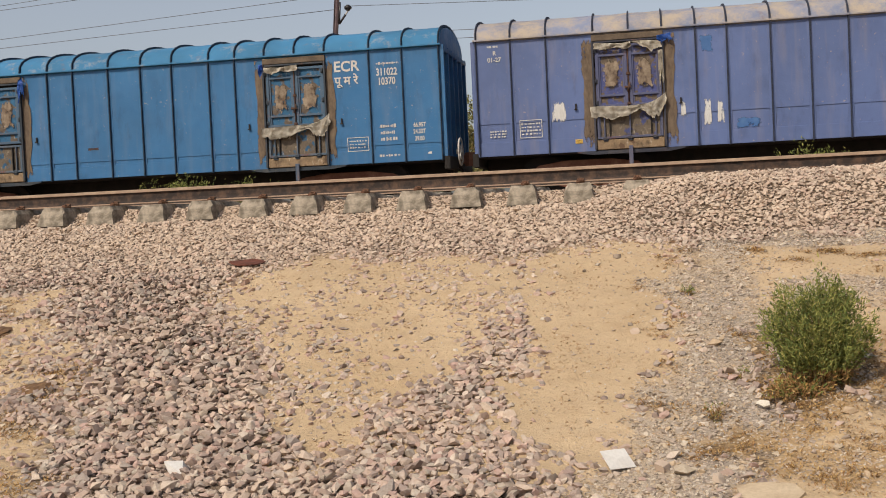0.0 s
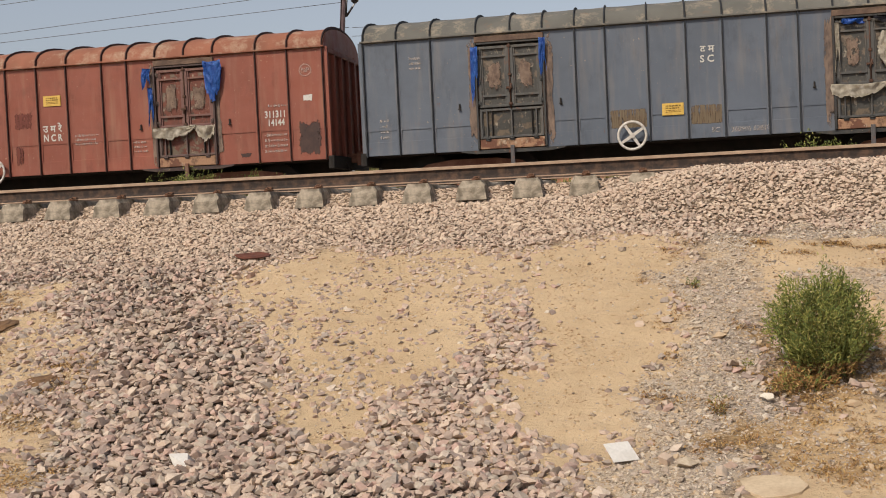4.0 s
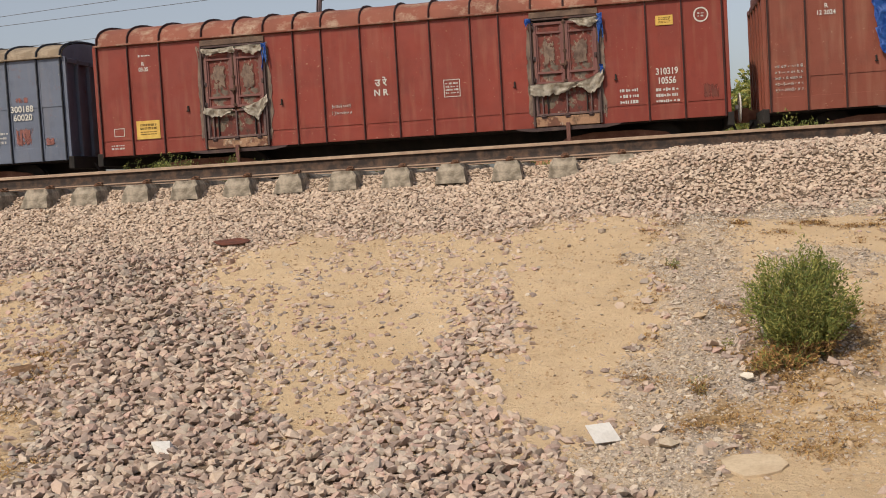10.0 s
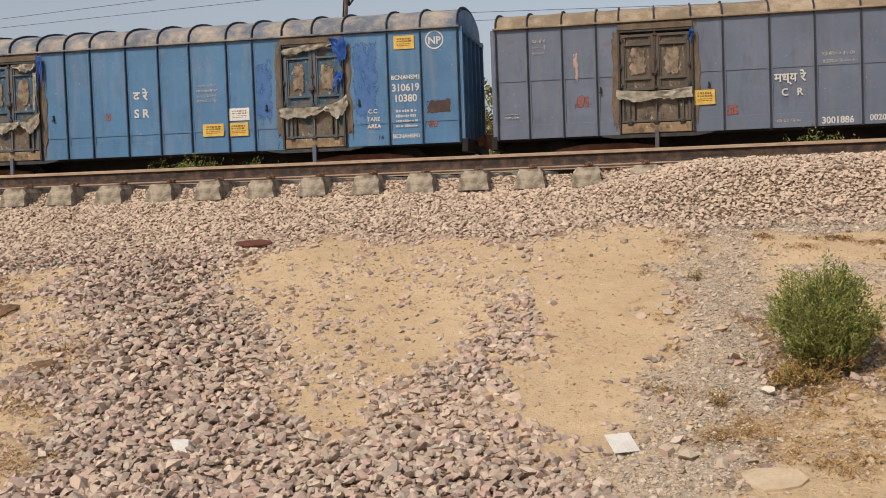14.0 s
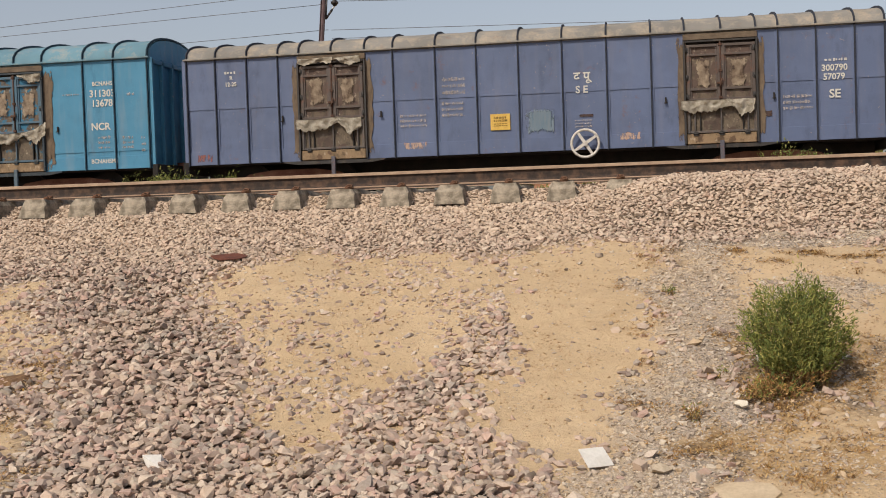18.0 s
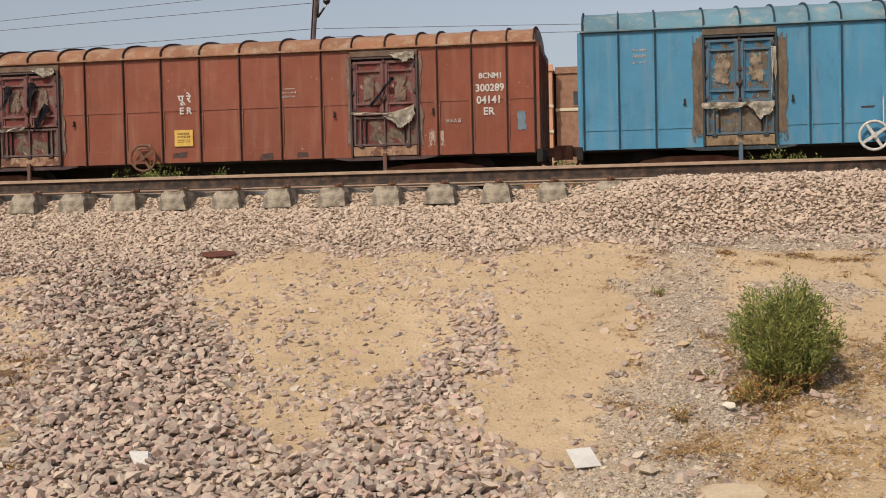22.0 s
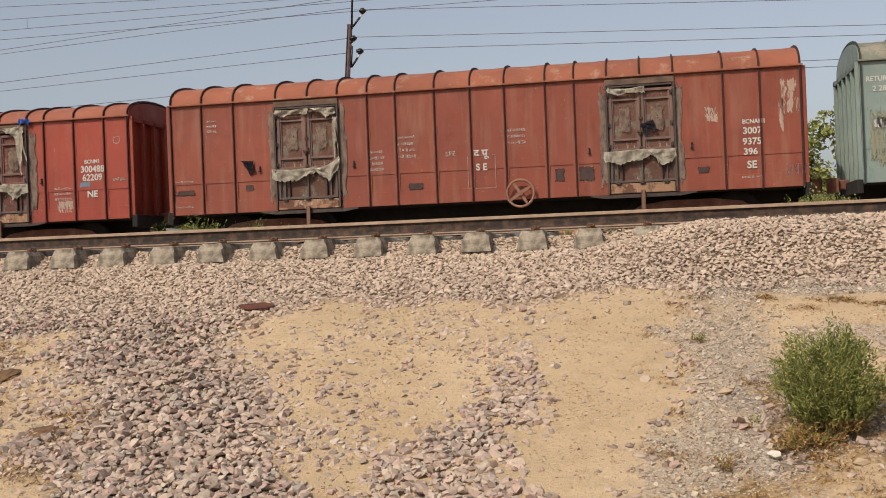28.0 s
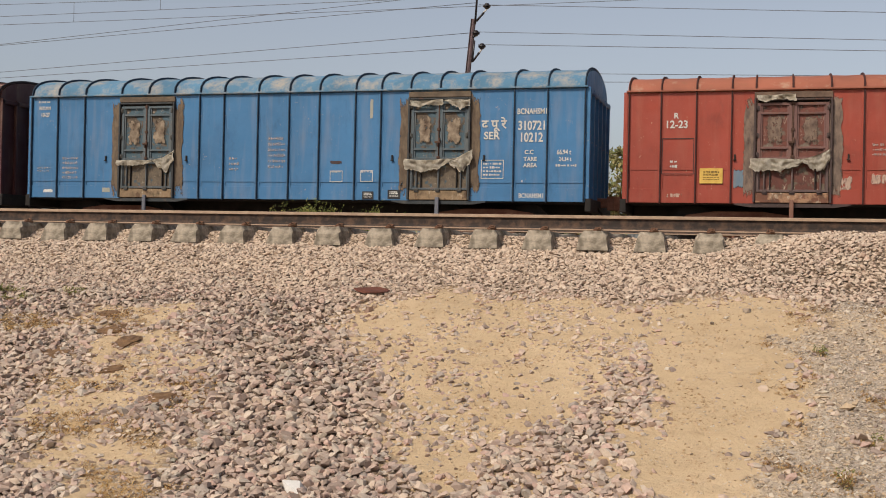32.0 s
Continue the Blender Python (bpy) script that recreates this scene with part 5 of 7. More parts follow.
MARKS = {
    0: [
        ("bars", 0.43, 3.36, 0.28, 0.10, 1, "w"),
        ("text", 0.45, 3.17, "R", 0.13, "w"),
        ("text", 0.44, 3.02, "01-27", 0.14, "w"),
        ("bars", 0.47, 1.41, 0.38, 0.18, 3, "w"),
        ("box", 1.20, 1.49, 0.50, 0.40, "w"),
        ("bars", 1.20, 1.49, 0.43, 0.30, 4, "w"),
        ("patch", 1.84, 1.84, 0.35, 0.47, "white"),
        ("patch", 4.26, 1.49, 0.12, 0.25, "white"),
        ("patch", 4.53, 1.74, 0.12, 0.34, "white"),
        ("patch", 5.05, 1.65, 0.17, 0.61, "white"),
        ("patch", 5.31, 1.63, 0.17, 0.56, "white"),
        ("patch", 5.88, 1.35, 0.59, 0.24, "blue"),
        ("patch", 5.06, 3.11, 0.28, 0.39, "blue"),
        ("plate", 2.25, 1.15, 0.16, 0.09),
    ],
    1: [
        ("text", 12.24, 3.05, "ECR", 0.33, "w"),
        ("text", 12.23, 2.75, "पू म रे", 0.26, "w"),
        ("bars", 13.19, 3.17, 0.50, 0.10, 1, "w"),
        ("text", 13.18, 2.90, "311022", 0.23, "w"),
        ("text", 13.17, 2.69, "10370", 0.23, "w"),
        ("bars", 13.17, 1.60, 0.38, 0.44, 3, "w"),
        ("text", 13.89, 1.69, "66.95T", 0.14, "w"),
        ("text", 13.88, 1.54, "24.33T", 0.14, "w"),
        ("text", 13.88, 1.38, "39.80", 0.14, "w"),
        ("box", 12.44, 1.37, 0.50, 0.32, "w"),
        ("bars", 12.44, 1.37, 0.41, 0.22, 3, "w"),
        ("bars", 13.18, 1.08, 0.50, 0.10, 1, "w"),
        ("bars", 0.46, 3.27, 0.28, 0.11, 1, "w"),
        ("text", 0.45, 3.03, "R", 0.13, "w"),
        ("text", 0.44, 2.82, "08-28", 0.15, "w"),
        ("patch", 0.35, 2.35, 0.66, 2.41, "cream"),
        ("patch", 1.19, 2.35, 0.68, 2.26, "cream"),
        ("patch", 1.84, 2.30, 0.34, 2.20, "cream"),
        ("patch", 5.92, 1.62, 0.29, 0.06, "dark"),
        ("bars", 1.16, 1.77, 0.51, 0.40, 4, "f"),
        ("patch", 14.09, 1.09, 0.14, 0.06, "white"),
    ],
    2: [
        ("text", 13.18, 3.06, "BCNAM1", 0.14, "f"),
        ("text", 13.24, 2.85, "300996", 0.23, "w"),
        ("text", 13.23, 2.61, "62810", 0.22, "w"),
        ("ring", 13.98, 3.19, 0.15, "w"),
        ("text", 13.98, 3.12, "NP", 0.16, "w"),
        ("text", 7.67, 2.76, "द म", 0.21, "w"),
        ("text", 7.66, 2.55, "S C", 0.21, "w"),
        ("plate", 6.90, 1.58, 0.46, 0.26),
        ("text", 7.79, 1.03, "SC", 0.15, "f"),
        ("text", 8.52, 1.02, "300996 62810", 0.15, "f"),
        ("bars", 1.23, 2.96, 0.27, 0.33, 3, "f"),
        ("bars", 12.29, 1.47, 0.70, 0.38, 3, "f"),
        ("bars", 0.46, 1.52, 0.21, 0.50, 3, "f"),
        ("patch", 13.86, 1.08, 0.18, 0.08, "white"),
        ("patch", 5.95, 1.43, 0.60, 0.30, "rust"),
        ("patch", 7.60, 1.43, 0.60, 0.30, "rust"),
        ("patch", 12.20, 1.43, 0.60, 0.30, "rust"),
    ],
    3: [
        ("ring", 13.97, 2.99, 0.15, "f"),
        ("text", 13.97, 2.94, "NP", 0.15, "f"),
        ("bars", 13.29, 2.22, 0.52, 0.10, 1, "f"),
        ("text", 13.20, 1.95, "311311", 0.22, "w"),
        ("text", 13.21, 1.76, "14144", 0.21, "w"),
        ("bars", 13.19, 1.36, 0.55, 0.50, 4, "f"),
        ("plate", 7.60, 2.68, 0.45, 0.25),
        ("text", 7.57, 1.94, "उ म रे", 0.23, "w"),
        ("text", 7.57, 1.72, "N C R", 0.23, "w"),
        ("bars", 8.45, 1.71, 0.59, 0.30, 3, "f"),
        ("patch", 0.32, 2.42, 0.17, 0.29, "white"),
        ("patch", 0.52, 2.47, 0.14, 0.16, "white"),
        ("patch", 6.79, 2.23, 0.56, 0.48, "brown"),
        ("patch", 6.67, 1.38, 0.23, 0.58, "brown"),
        ("patch", 14.02, 1.43, 0.52, 0.79, "dark"),
        ("patch", 14.00, 2.36, 0.29, 0.17, "white"),
        ("bars", 1.21, 2.81, 0.25, 0.29, 2, "f"),
        ("bars", 9.82, 1.46, 0.36, 0.32, 3, "f"),
        ("bars", 0.48, 1.96, 0.47, 0.13, 1, "f"),
        ("patch", 12.45, 1.11, 0.26, 0.10, "dark"),
    ],
    4: [
        ("text", 13.23, 2.01, "300399", 0.23, "w"),
        ("text", 13.18, 1.80, "64738", 0.21, "w"),
        ("bars", 13.21, 2.23, 0.59, 0.10, 1, "f"),
        ("text", 6.87, 1.83, "उ रे", 0.22, "w"),
        ("text", 6.85, 1.55, "N R", 0.20, "w"),
        ("plate", 8.48, 1.52, 0.65, 0.22),
        ("text", 7.99, 0.98, "300399 64738", 0.17, "w"),
        ("bars", 1.22, 3.29, 0.32, 0.11, 1, "w"),
        ("text", 1.24, 3.05, "R", 0.13, "w"),
        ("text", 1.23, 2.91, "12 2024", 0.13, "w"),
        ("bars", 12.54, 1.31, 0.42, 0.55, 3, "w"),
        ("bars", 6.83, 2.37, 0.35, 0.23, 3, "f"),
        ("bars", 13.85, 1.55, 0.34, 0.07, 1, "f"),
        ("bars", 0.43, 1.63, 0.58, 0.62, 4, "f"),
        ("bars", 13.89, 2.69, 0.17, 0.15, 1, "f"),
        ("bars", 7.59, 1.48, 0.45, 0.31, 1, "f"),
        ("patch", 13.17, 1.33, 0.57, 0.42, "brown"),
    ],
    5: [
        ("text", 13.18, 1.90, "310319", 0.20, "w"),
        ("text", 13.17, 1.70, "10556", 0.20, "w"),
        ("bars", 13.18, 1.45, 0.50, 0.37, 3, "w"),
        ("bars", 12.37, 1.48, 0.43, 0.38, 3, "w"),
        ("plate", 13.17, 3.06, 0.37, 0.21),
        ("ring", 13.95, 3.12, 0.16, "w"),
        ("bars", 13.95, 3.12, 0.15, 0.12, 2, "w"),
        ("text", 6.83, 2.11, "उ रे", 0.22, "w"),
        ("text", 6.82, 1.89, "N R", 0.20, "w"),
        ("box", 8.45, 1.94, 0.37, 0.39, "w"),
        ("bars", 8.45, 1.94, 0.29, 0.28, 4, "w"),
        ("plate", 1.19, 1.49, 0.58, 0.43),
        ("bars", 1.20, 3.22, 0.29, 0.09, 1, "w"),
        ("text", 1.16, 2.99, "R", 0.12, "w"),
        ("text", 1.17, 2.86, "03-25", 0.13, "w"),
        ("box", 0.46, 1.47, 0.26, 0.19, "w"),
        ("bars", 0.40, 1.13, 0.32, 0.14, 2, "w"),
        ("patch", 14.09, 1.48, 0.42, 0.37, "brown"),
        ("bars", 5.90, 1.64, 0.49, 0.31, 1, "f"),
    ],
    6: [
        ("text", 14.47, 2.12, "300188", 0.21, "w"),
        ("text", 14.48, 1.92, "60020", 0.21, "w"),
        ("text", 6.32, 1.90, "मध्य रे", 0.26, "w"),
        ("text", 6.36, 1.60, "C   R", 0.22, "w"),
        ("text", 7.28, 0.97, "3001886", 0.20, "w"),
        ("text", 8.09, 1.00, "0020", 0.17, "w"),
        ("plate", 4.54, 1.65, 0.45, 0.32),
        ("bars", 0.99, 2.93, 0.29, 0.40, 3, "f"),
        ("patch", 10.03, 1.52, 0.58, 0.18, "red"),
        ("patch", 1.92, 1.68, 0.40, 0.32, "red"),
        ("patch", 5.12, 1.35, 0.33, 0.29, "red"),
        ("patch", 14.48, 2.40, 0.49, 0.17, "red"),
        ("patch", 14.46, 1.52, 0.54, 0.49, "red"),
        ("patch", 15.13, 1.38, 0.36, 0.22, "red"),
        ("bars", 6.27, 1.07, 0.55, 0.12, 1, "f"),
        ("bars", 13.92, 1.53, 0.27, 0.32, 3, "w"),
        ("patch", 9.23, 1.74, 0.29, 0.05, "dark"),
        ("bars", 9.17, 1.53, 0.29, 0.08, 1, "f"),
        ("patch", 1.79, 2.47, 0.14, 0.81, "pale"),
        ("bars", 0.35, 1.44, 0.32, 0.16, 2, "f"),
        ("bars", 7.33, 2.36, 0.67, 0.31, 1, "f"),
    ],
    7: [
        ("plate", 1.19, 1.56, 0.60, 0.42),
        ("bars", 1.19, 3.35, 0.30, 0.10, 1, "w"),
        ("text", 1.18, 3.10, "R", 0.13, "w"),
        ("text", 1.18, 2.94, "3.25", 0.14, "w"),
        ("patch", 1.20, 1.10, 0.60, 0.24, "red"),
        ("patch", 0.40, 1.70, 0.30, 0.30, "greyblue"),
        ("ring", 13.87, 3.24, 0.21, "w"),
        ("text", 13.87, 3.15, "NP", 0.23, "w"),
        ("text", 13.18, 2.39, "BCNAHSM1", 0.14, "w"),
        ("text", 13.17, 2.13, "310619", 0.23, "w"),
        ("text", 13.16, 1.89, "10380", 0.23, "w"),
        ("bars", 13.18, 1.51, 0.51, 0.46, 3, "w"),
        ("text", 13.16, 1.07, "BCNAHSM1", 0.13, "w"),
        ("text", 12.40, 1.66, "C.C.", 0.13, "w"),
        ("text", 12.40, 1.48, "TARE", 0.13, "w"),
        ("text", 12.41, 1.32, "AREA", 0.13, "w"),
        ("text", 6.74, 2.24, "द रे", 0.30, "w"),
        ("text", 6.75, 1.83, "S R", 0.28, "w"),
        ("plate", 13.17, 3.22, 0.48, 0.30),
        ("plate", 8.53, 1.45, 0.52, 0.29),
        ("plate", 9.15, 1.44, 0.49, 0.31),
        ("wplate", 9.18, 1.79, 0.51, 0.29),
        ("bars", 8.41, 2.32, 0.52, 0.47, 4, "f"),
        ("patch", 5.90, 1.89, 0.17, 0.24, "red"),
        ("patch", 13.77, 1.36, 0.28, 0.20, "red"),
        ("patch", 13.92, 1.75, 0.61, 0.30, "dark"),
        ("patch", 1.93, 2.78, 0.65, 1.36, "blue"),
        ("patch", 9.80, 2.25, 0.45, 1.55, "blue"),
        ("patch", 12.24, 2.38, 0.65, 2.03, "blue"),
        ("wplate", 1.75, 1.85, 0.21, 0.22),
        ("text", 12.56, 1.06, "14", 0.13, "k"),
    ],
    8: [
        ("bars", 14.54, 2.61, 0.46, 0.11, 1, "w"),
        ("text", 14.51, 2.38, "300790", 0.19, "w"),
        ("text", 14.50, 2.19, "57079", 0.19, "w"),
        ("text", 14.51, 1.81, "SE", 0.25, "w"),
        ("text", 9.18, 2.45, "द पू", 0.26, "w"),
        ("text", 9.17, 2.17, "S E", 0.22, "w"),
        ("plate", 7.35, 1.61, 0.44, 0.36),
        ("bars", 13.75, 1.75, 0.61, 0.37, 3, "f"),
        ("bars", 1.11, 3.03, 0.32, 0.11, 1, "w"),
        ("text", 1.11, 2.87, "R", 0.12, "w"),
        ("text", 1.10, 2.72, "12-25", 0.13, "w"),
        ("patch", 0.40, 1.08, 0.50, 0.24, "red"),
        ("bars", 6.33, 2.47, 0.54, 0.44, 2, "f"),
        ("bars", 6.28, 1.95, 0.49, 0.39, 2, "f"),
        ("patch", 9.24, 1.67, 0.31, 0.06, "dark"),
        ("patch", 5.40, 1.16, 0.66, 0.20, "pale"),
        ("patch", 8.26, 1.60, 0.60, 0.50, "greyblue"),
        ("patch", 10.2, 1.18, 0.60, 0.20, "pale"),
        ("bars", 9.20, 1.50, 0.39, 0.20, 3, "f"),
        ("bars", 5.38, 1.73, 0.61, 0.34, 2, "f"),
        ("patch", 13.13, 1.53, 0.15, 0.12, "dark"),
    ],
    9: [
        ("text", 13.25, 2.90, "BCNAHS", 0.14, "w"),
        ("text", 13.24, 2.64, "311303", 0.23, "w"),
        ("text", 13.23, 2.41, "13678", 0.23, "w"),
        ("text", 13.17, 1.86, "NCR", 0.23, "w"),
        ("text", 6.88, 2.90, "उ", 0.28, "w"),
        ("text", 6.87, 2.56, "N", 0.26, "w"),
        ("text", 7.61, 2.91, "म", 0.27, "w"),
        ("text", 7.62, 2.58, "C", 0.26, "w"),
        ("text", 8.41, 2.90, "रे", 0.27, "w"),
        ("text", 8.43, 2.58, "R", 0.25, "w"),
        ("bars", 13.25, 1.56, 0.32, 0.35, 3, "f"),
        ("bars", 13.86, 1.54, 0.31, 0.34, 3, "f"),
        ("bars", 14.24, 1.49, 0.12, 0.44, 3, "f"),
        ("text", 13.24, 1.07, "BCNAHSM1", 0.14, "w"),
        ("bars", 1.26, 2.94, 0.31, 0.40, 3, "f"),
        ("patch", 6.35, 1.55, 0.09, 0.91, "white"),
        ("patch", 7.23, 2.16, 0.09, 1.93, "white"),
        ("patch", 8.92, 2.22, 0.09, 2.16, "pale"),
        ("bars", 12.45, 2.72, 0.42, 0.07, 1, "f"),
        ("bars", 13.97, 2.67, 0.22, 0.12, 1, "f"),
        ("bars", 6.85, 1.99, 0.45, 0.64, 4, "f"),
        ("patch", 6.01, 1.67, 0.30, 0.05, "dark"),
    ],
    10: [
        ("text", 14.57, 2.60, "BCNM1", 0.17, "w"),
        ("text", 14.55, 2.31, "300289", 0.23, "w"),
        ("text", 14.53, 2.04, "04141", 0.24, "w"),
        ("text", 14.52, 1.79, "ER", 0.23, "w"),
        ("text", 7.40, 2.32, "पू रे", 0.25, "w"),
        ("text", 7.42, 2.05, "E R", 0.22, "w"),
        ("plate", 7.36, 1.49, 0.45, 0.38),
        ("patch", 7.26, 1.10, 0.36, 0.14, "dark"),
        ("patch", 9.36, 1.01, 0.30, 0.15, "dark"),
        ("patch", 10.21, 1.02, 0.27, 0.12, "dark"),
        ("bars", 1.16, 2.90, 0.22, 0.16, 2, "w"),
        ("text", 1.16, 2.60, "12-24", 0.13, "w"),
        ("bars", 9.93, 2.45, 0.35, 0.27, 3, "f"),
        ("patch", 15.25, 1.64, 0.19, 0.44, "greyblue"),
        ("bars", 1.18, 1.42, 0.39, 0.13, 1, "f"),
        ("bars", 1.80, 1.44, 0.33, 0.10, 1, "f"),
        ("patch", 0.48, 1.09, 0.36, 0.18, "dark"),
        ("bars", 13.75, 1.68, 0.40, 0.15, 1, "f"),
        ("bars", 6.38, 1.33, 0.31, 0.13, 2, "f"),
        ("patch", 13.33, 1.29, 0.48, 0.49, "pale"),
    ],
    11: [
        ("text", 13.20, 2.54, "BCNAM1", 0.12, "w"),
        ("text", 13.21, 2.30, "3007", 0.25, "w"),
        ("text", 13.20, 2.09, "9762", 0.25, "w"),
        ("text", 13.19, 1.88, "554", 0.25, "w"),
        ("text", 12.50, 2.25, "द पू", 0.29, "w"),
        ("text", 12.52, 1.95, "SE", 0.29, "w"),
        ("plate", 5.88, 2.29, 0.52, 0.33),
        ("plate", 1.18, 1.46, 0.47, 0.27),
        ("text", 0.39, 3.06, "RETURN", 0.15, "w"),
        ("text", 0.39, 2.85, "2 28", 0.16, "w"),
        ("bars", 13.27, 1.37, 0.31, 0.32, 3, "w"),
        ("bars", 13.92, 1.39, 0.42, 0.45, 3, "w"),
        ("patch", 0.42, 2.17, 0.47, 0.25, "white"),
        ("patch", 6.80, 1.43, 0.70, 0.37, "rust"),
        ("patch", 7.61, 1.43, 0.67, 0.34, "rust"),
        ("patch", 8.47, 1.43, 0.71, 0.34, "rust"),
        ("patch", 9.20, 1.42, 0.50, 0.33, "rust"),
        ("patch", 9.85, 1.38, 0.52, 0.38, "rust"),
        ("patch", 5.09, 1.46, 0.58, 0.34, "rust"),
        ("patch", 2.04, 1.43, 0.84, 0.35, "rust"),
        ("patch", 1.10, 1.48, 0.64, 0.30, "rust"),
        ("patch", 0.41, 1.86, 0.59, 1.36, "rustpale"),
        ("patch", 12.28, 1.43, 0.70, 0.30, "blue"),
        ("patch", 7.59, 1.02, 0.48, 0.14, "red"),
        ("box", 8.55, 2.51, 0.29, 0.39, "k"),
        ("bars", 6.90, 2.27, 0.35, 0.13, 1, "f"),
        ("bars", 7.68, 2.10, 0.45, 0.31, 2, "f"),
        ("bars", 9.24, 2.38, 0.24, 0.21, 1, "f"),
        ("patch", 6.03, 1.53, 0.30, 0.07, "greyblue"),
        ("patch", 13.95, 2.26, 0.42, 0.27, "greyblue"),
    ],
    12: [
        ("text", 6.74, 1.97, "SPE", 0.16, "f"),
        ("text", 7.43, 1.93, "द पू", 0.23, "w"),
        ("text", 7.44, 1.62, "S E", 0.21, "w"),
        ("bars", 5.72, 2.24, 0.43, 0.58, 4, "f"),
        ("bars", 5.02, 1.96, 0.36, 0.53, 4, "f"),
        ("bars", 1.06, 2.98, 0.27, 0.36, 3, "f"),
        ("patch", 0.34, 1.45, 0.46, 0.12, "dark"),
        ("patch", 5.92, 1.33, 0.35, 0.16, "dark"),
        ("patch", 9.76, 1.43, 0.40, 0.32, "dark"),
        ("patch", 9.19, 1.41, 0.21, 0.29, "dark"),
        ("patch", 12.32, 1.37, 0.27, 0.14, "dark"),
        ("patch", 1.94, 1.50, 0.21, 0.13, "dark"),
        ("tarp", 1.92, 1.97, 0.29, 0.31),
        ("bars", 0.31, 1.11, 0.46, 0.10, 1, "f"),
        ("bars", 8.26, 2.34, 0.41, 0.42, 2, "f"),
        ("bars", 0.33, 1.71, 0.46, 0.10, 1, "f"),
        ("box", 7.44, 1.58, 0.64, 0.75, "f"),
        ("text", 13.40, 2.32, "BCNAM1", 0.13, "w"),
        ("text", 13.36, 2.10, "3007", 0.20, "w"),
        ("text", 13.35, 1.87, "9375", 0.20, "w"),
        ("text", 13.31, 1.65, "396", 0.20, "w"),
        ("text", 13.33, 1.36, "SE", 0.22, "w"),
        ("patch", 14.16, 2.85, 0.46, 1.05, "pale"),
        ("patch", 13.97, 2.47, 0.13, 0.91, "pale"),
        ("patch", 14.26, 1.28, 0.53, 0.31, "red"),
        ("bars", 13.34, 1.17, 0.46, 0.10, 1, "f"),
        ("patch", 12.52, 2.56, 0.35, 0.45, "pale"),
    ],
    13: [
        ("text", 7.24, 2.18, "N E", 0.23, "w"),
        ("text", 7.24, 1.87, "उ पू", 0.21, "w"),
        ("text", 1.06, 2.77, "R", 0.17, "w"),
        ("text", 1.07, 2.56, "12-23", 0.23, "w"),
        ("bars", 1.03, 1.77, 0.17, 0.21, 2, "w"),
        ("plate", 1.83, 1.51, 0.49, 0.33),
        ("patch", 2.40, 1.46, 0.22, 0.39, "greyblue"),
        ("bars", 5.29, 2.07, 0.36, 0.30, 3, "f"),
        ("bars", 9.11, 2.13, 0.40, 0.51, 4, "f"),
        ("text", 7.33, 0.97, "300488", 0.18, "f"),
        ("text", 8.19, 0.99, "62209", 0.18, "f"),
        ("patch", 4.59, 1.35, 0.41, 0.38, "pale"),
        ("patch", 5.35, 1.45, 0.62, 0.26, "pale"),
        ("patch", 8.22, 1.42, 0.56, 0.38, "pale"),
        ("patch", 9.16, 1.46, 0.62, 0.36, "pale"),
        ("patch", 13.86, 1.26, 0.52, 0.40, "pale"),
        ("bars", 6.43, 2.11, 0.38, 0.15, 1, "f"),
        ("bars", 10.29, 2.23, 0.21, 0.24, 1, "f"),
        ("box", 1.11, 1.94, 0.69, 0.79, "k"),
        ("bars", 8.15, 2.35, 0.41, 0.25, 1, "f"),
        ("patch", 1.05, 1.08, 0.47, 0.11, "pale"),
        ("patch", 6.36, 1.61, 0.50, 0.06, "dark"),
        ("text", 14.60, 2.28, "BCNM1", 0.13, "w"),
        ("text", 14.60, 2.07, "300488", 0.22, "w"),
        ("text", 14.59, 1.87, "62209", 0.22, "w"),
        ("text", 14.58, 1.47, "NE", 0.22, "w"),
        ("ring", 15.25, 2.81, 0.10, "f"),
        ("bars", 13.82, 1.58, 0.46, 0.39, 3, "f"),
        ("bars", 15.29, 1.87, 0.32, 0.18, 1, "f"),
        ("patch", 14.40, 1.78, 0.30, 0.13, "greyblue"),
    ],
    14: [
        ("text", 13.19, 2.91, "BCNAHSM1", 0.18, "w"),
        ("text", 13.19, 2.55, "310721", 0.29, "w"),
        ("text", 13.17, 2.28, "10212", 0.29, "w"),
        ("text", 12.30, 2.59, "द पू रे", 0.28, "w"),
        ("text", 12.25, 2.34, "SER", 0.24, "w"),
        ("text", 13.13, 2.00, "C.C", 0.13, "w"),
        ("text", 13.16, 1.84, "TARE", 0.13, "w"),
        ("text", 13.16, 1.70, "AREA", 0.13, "w"),
        ("text", 13.93, 1.99, "66.94 t", 0.15, "w"),
        ("text", 13.96, 1.84, "24.34 t", 0.13, "w"),
        ("bars", 13.99, 1.74, 0.49, 0.10, 1, "w"),
        ("box", 12.28, 1.65, 0.53, 0.43, "w"),
        ("bars", 12.28, 1.65, 0.43, 0.34, 4, "w"),
        ("text", 13.20, 1.00, "BCNAHSM1", 0.15, "w"),
        ("text", 0.40, 3.17, "RETURN", 0.12, "w"),
        ("text", 0.41, 2.99, "10-27", 0.15, "w"),
        ("bars", 0.38, 3.37, 0.34, 0.10, 1, "w"),
        ("box", 8.46, 1.48, 0.32, 0.27, "w"),
        ("bars", 8.46, 1.59, 0.29, 0.07, 1, "w"),
        ("box", 9.23, 1.49, 0.31, 0.27, "w"),
        ("bars", 9.23, 1.59, 0.28, 0.07, 1, "w"),
        ("kplate", 9.27, 1.03, 0.28, 0.19),
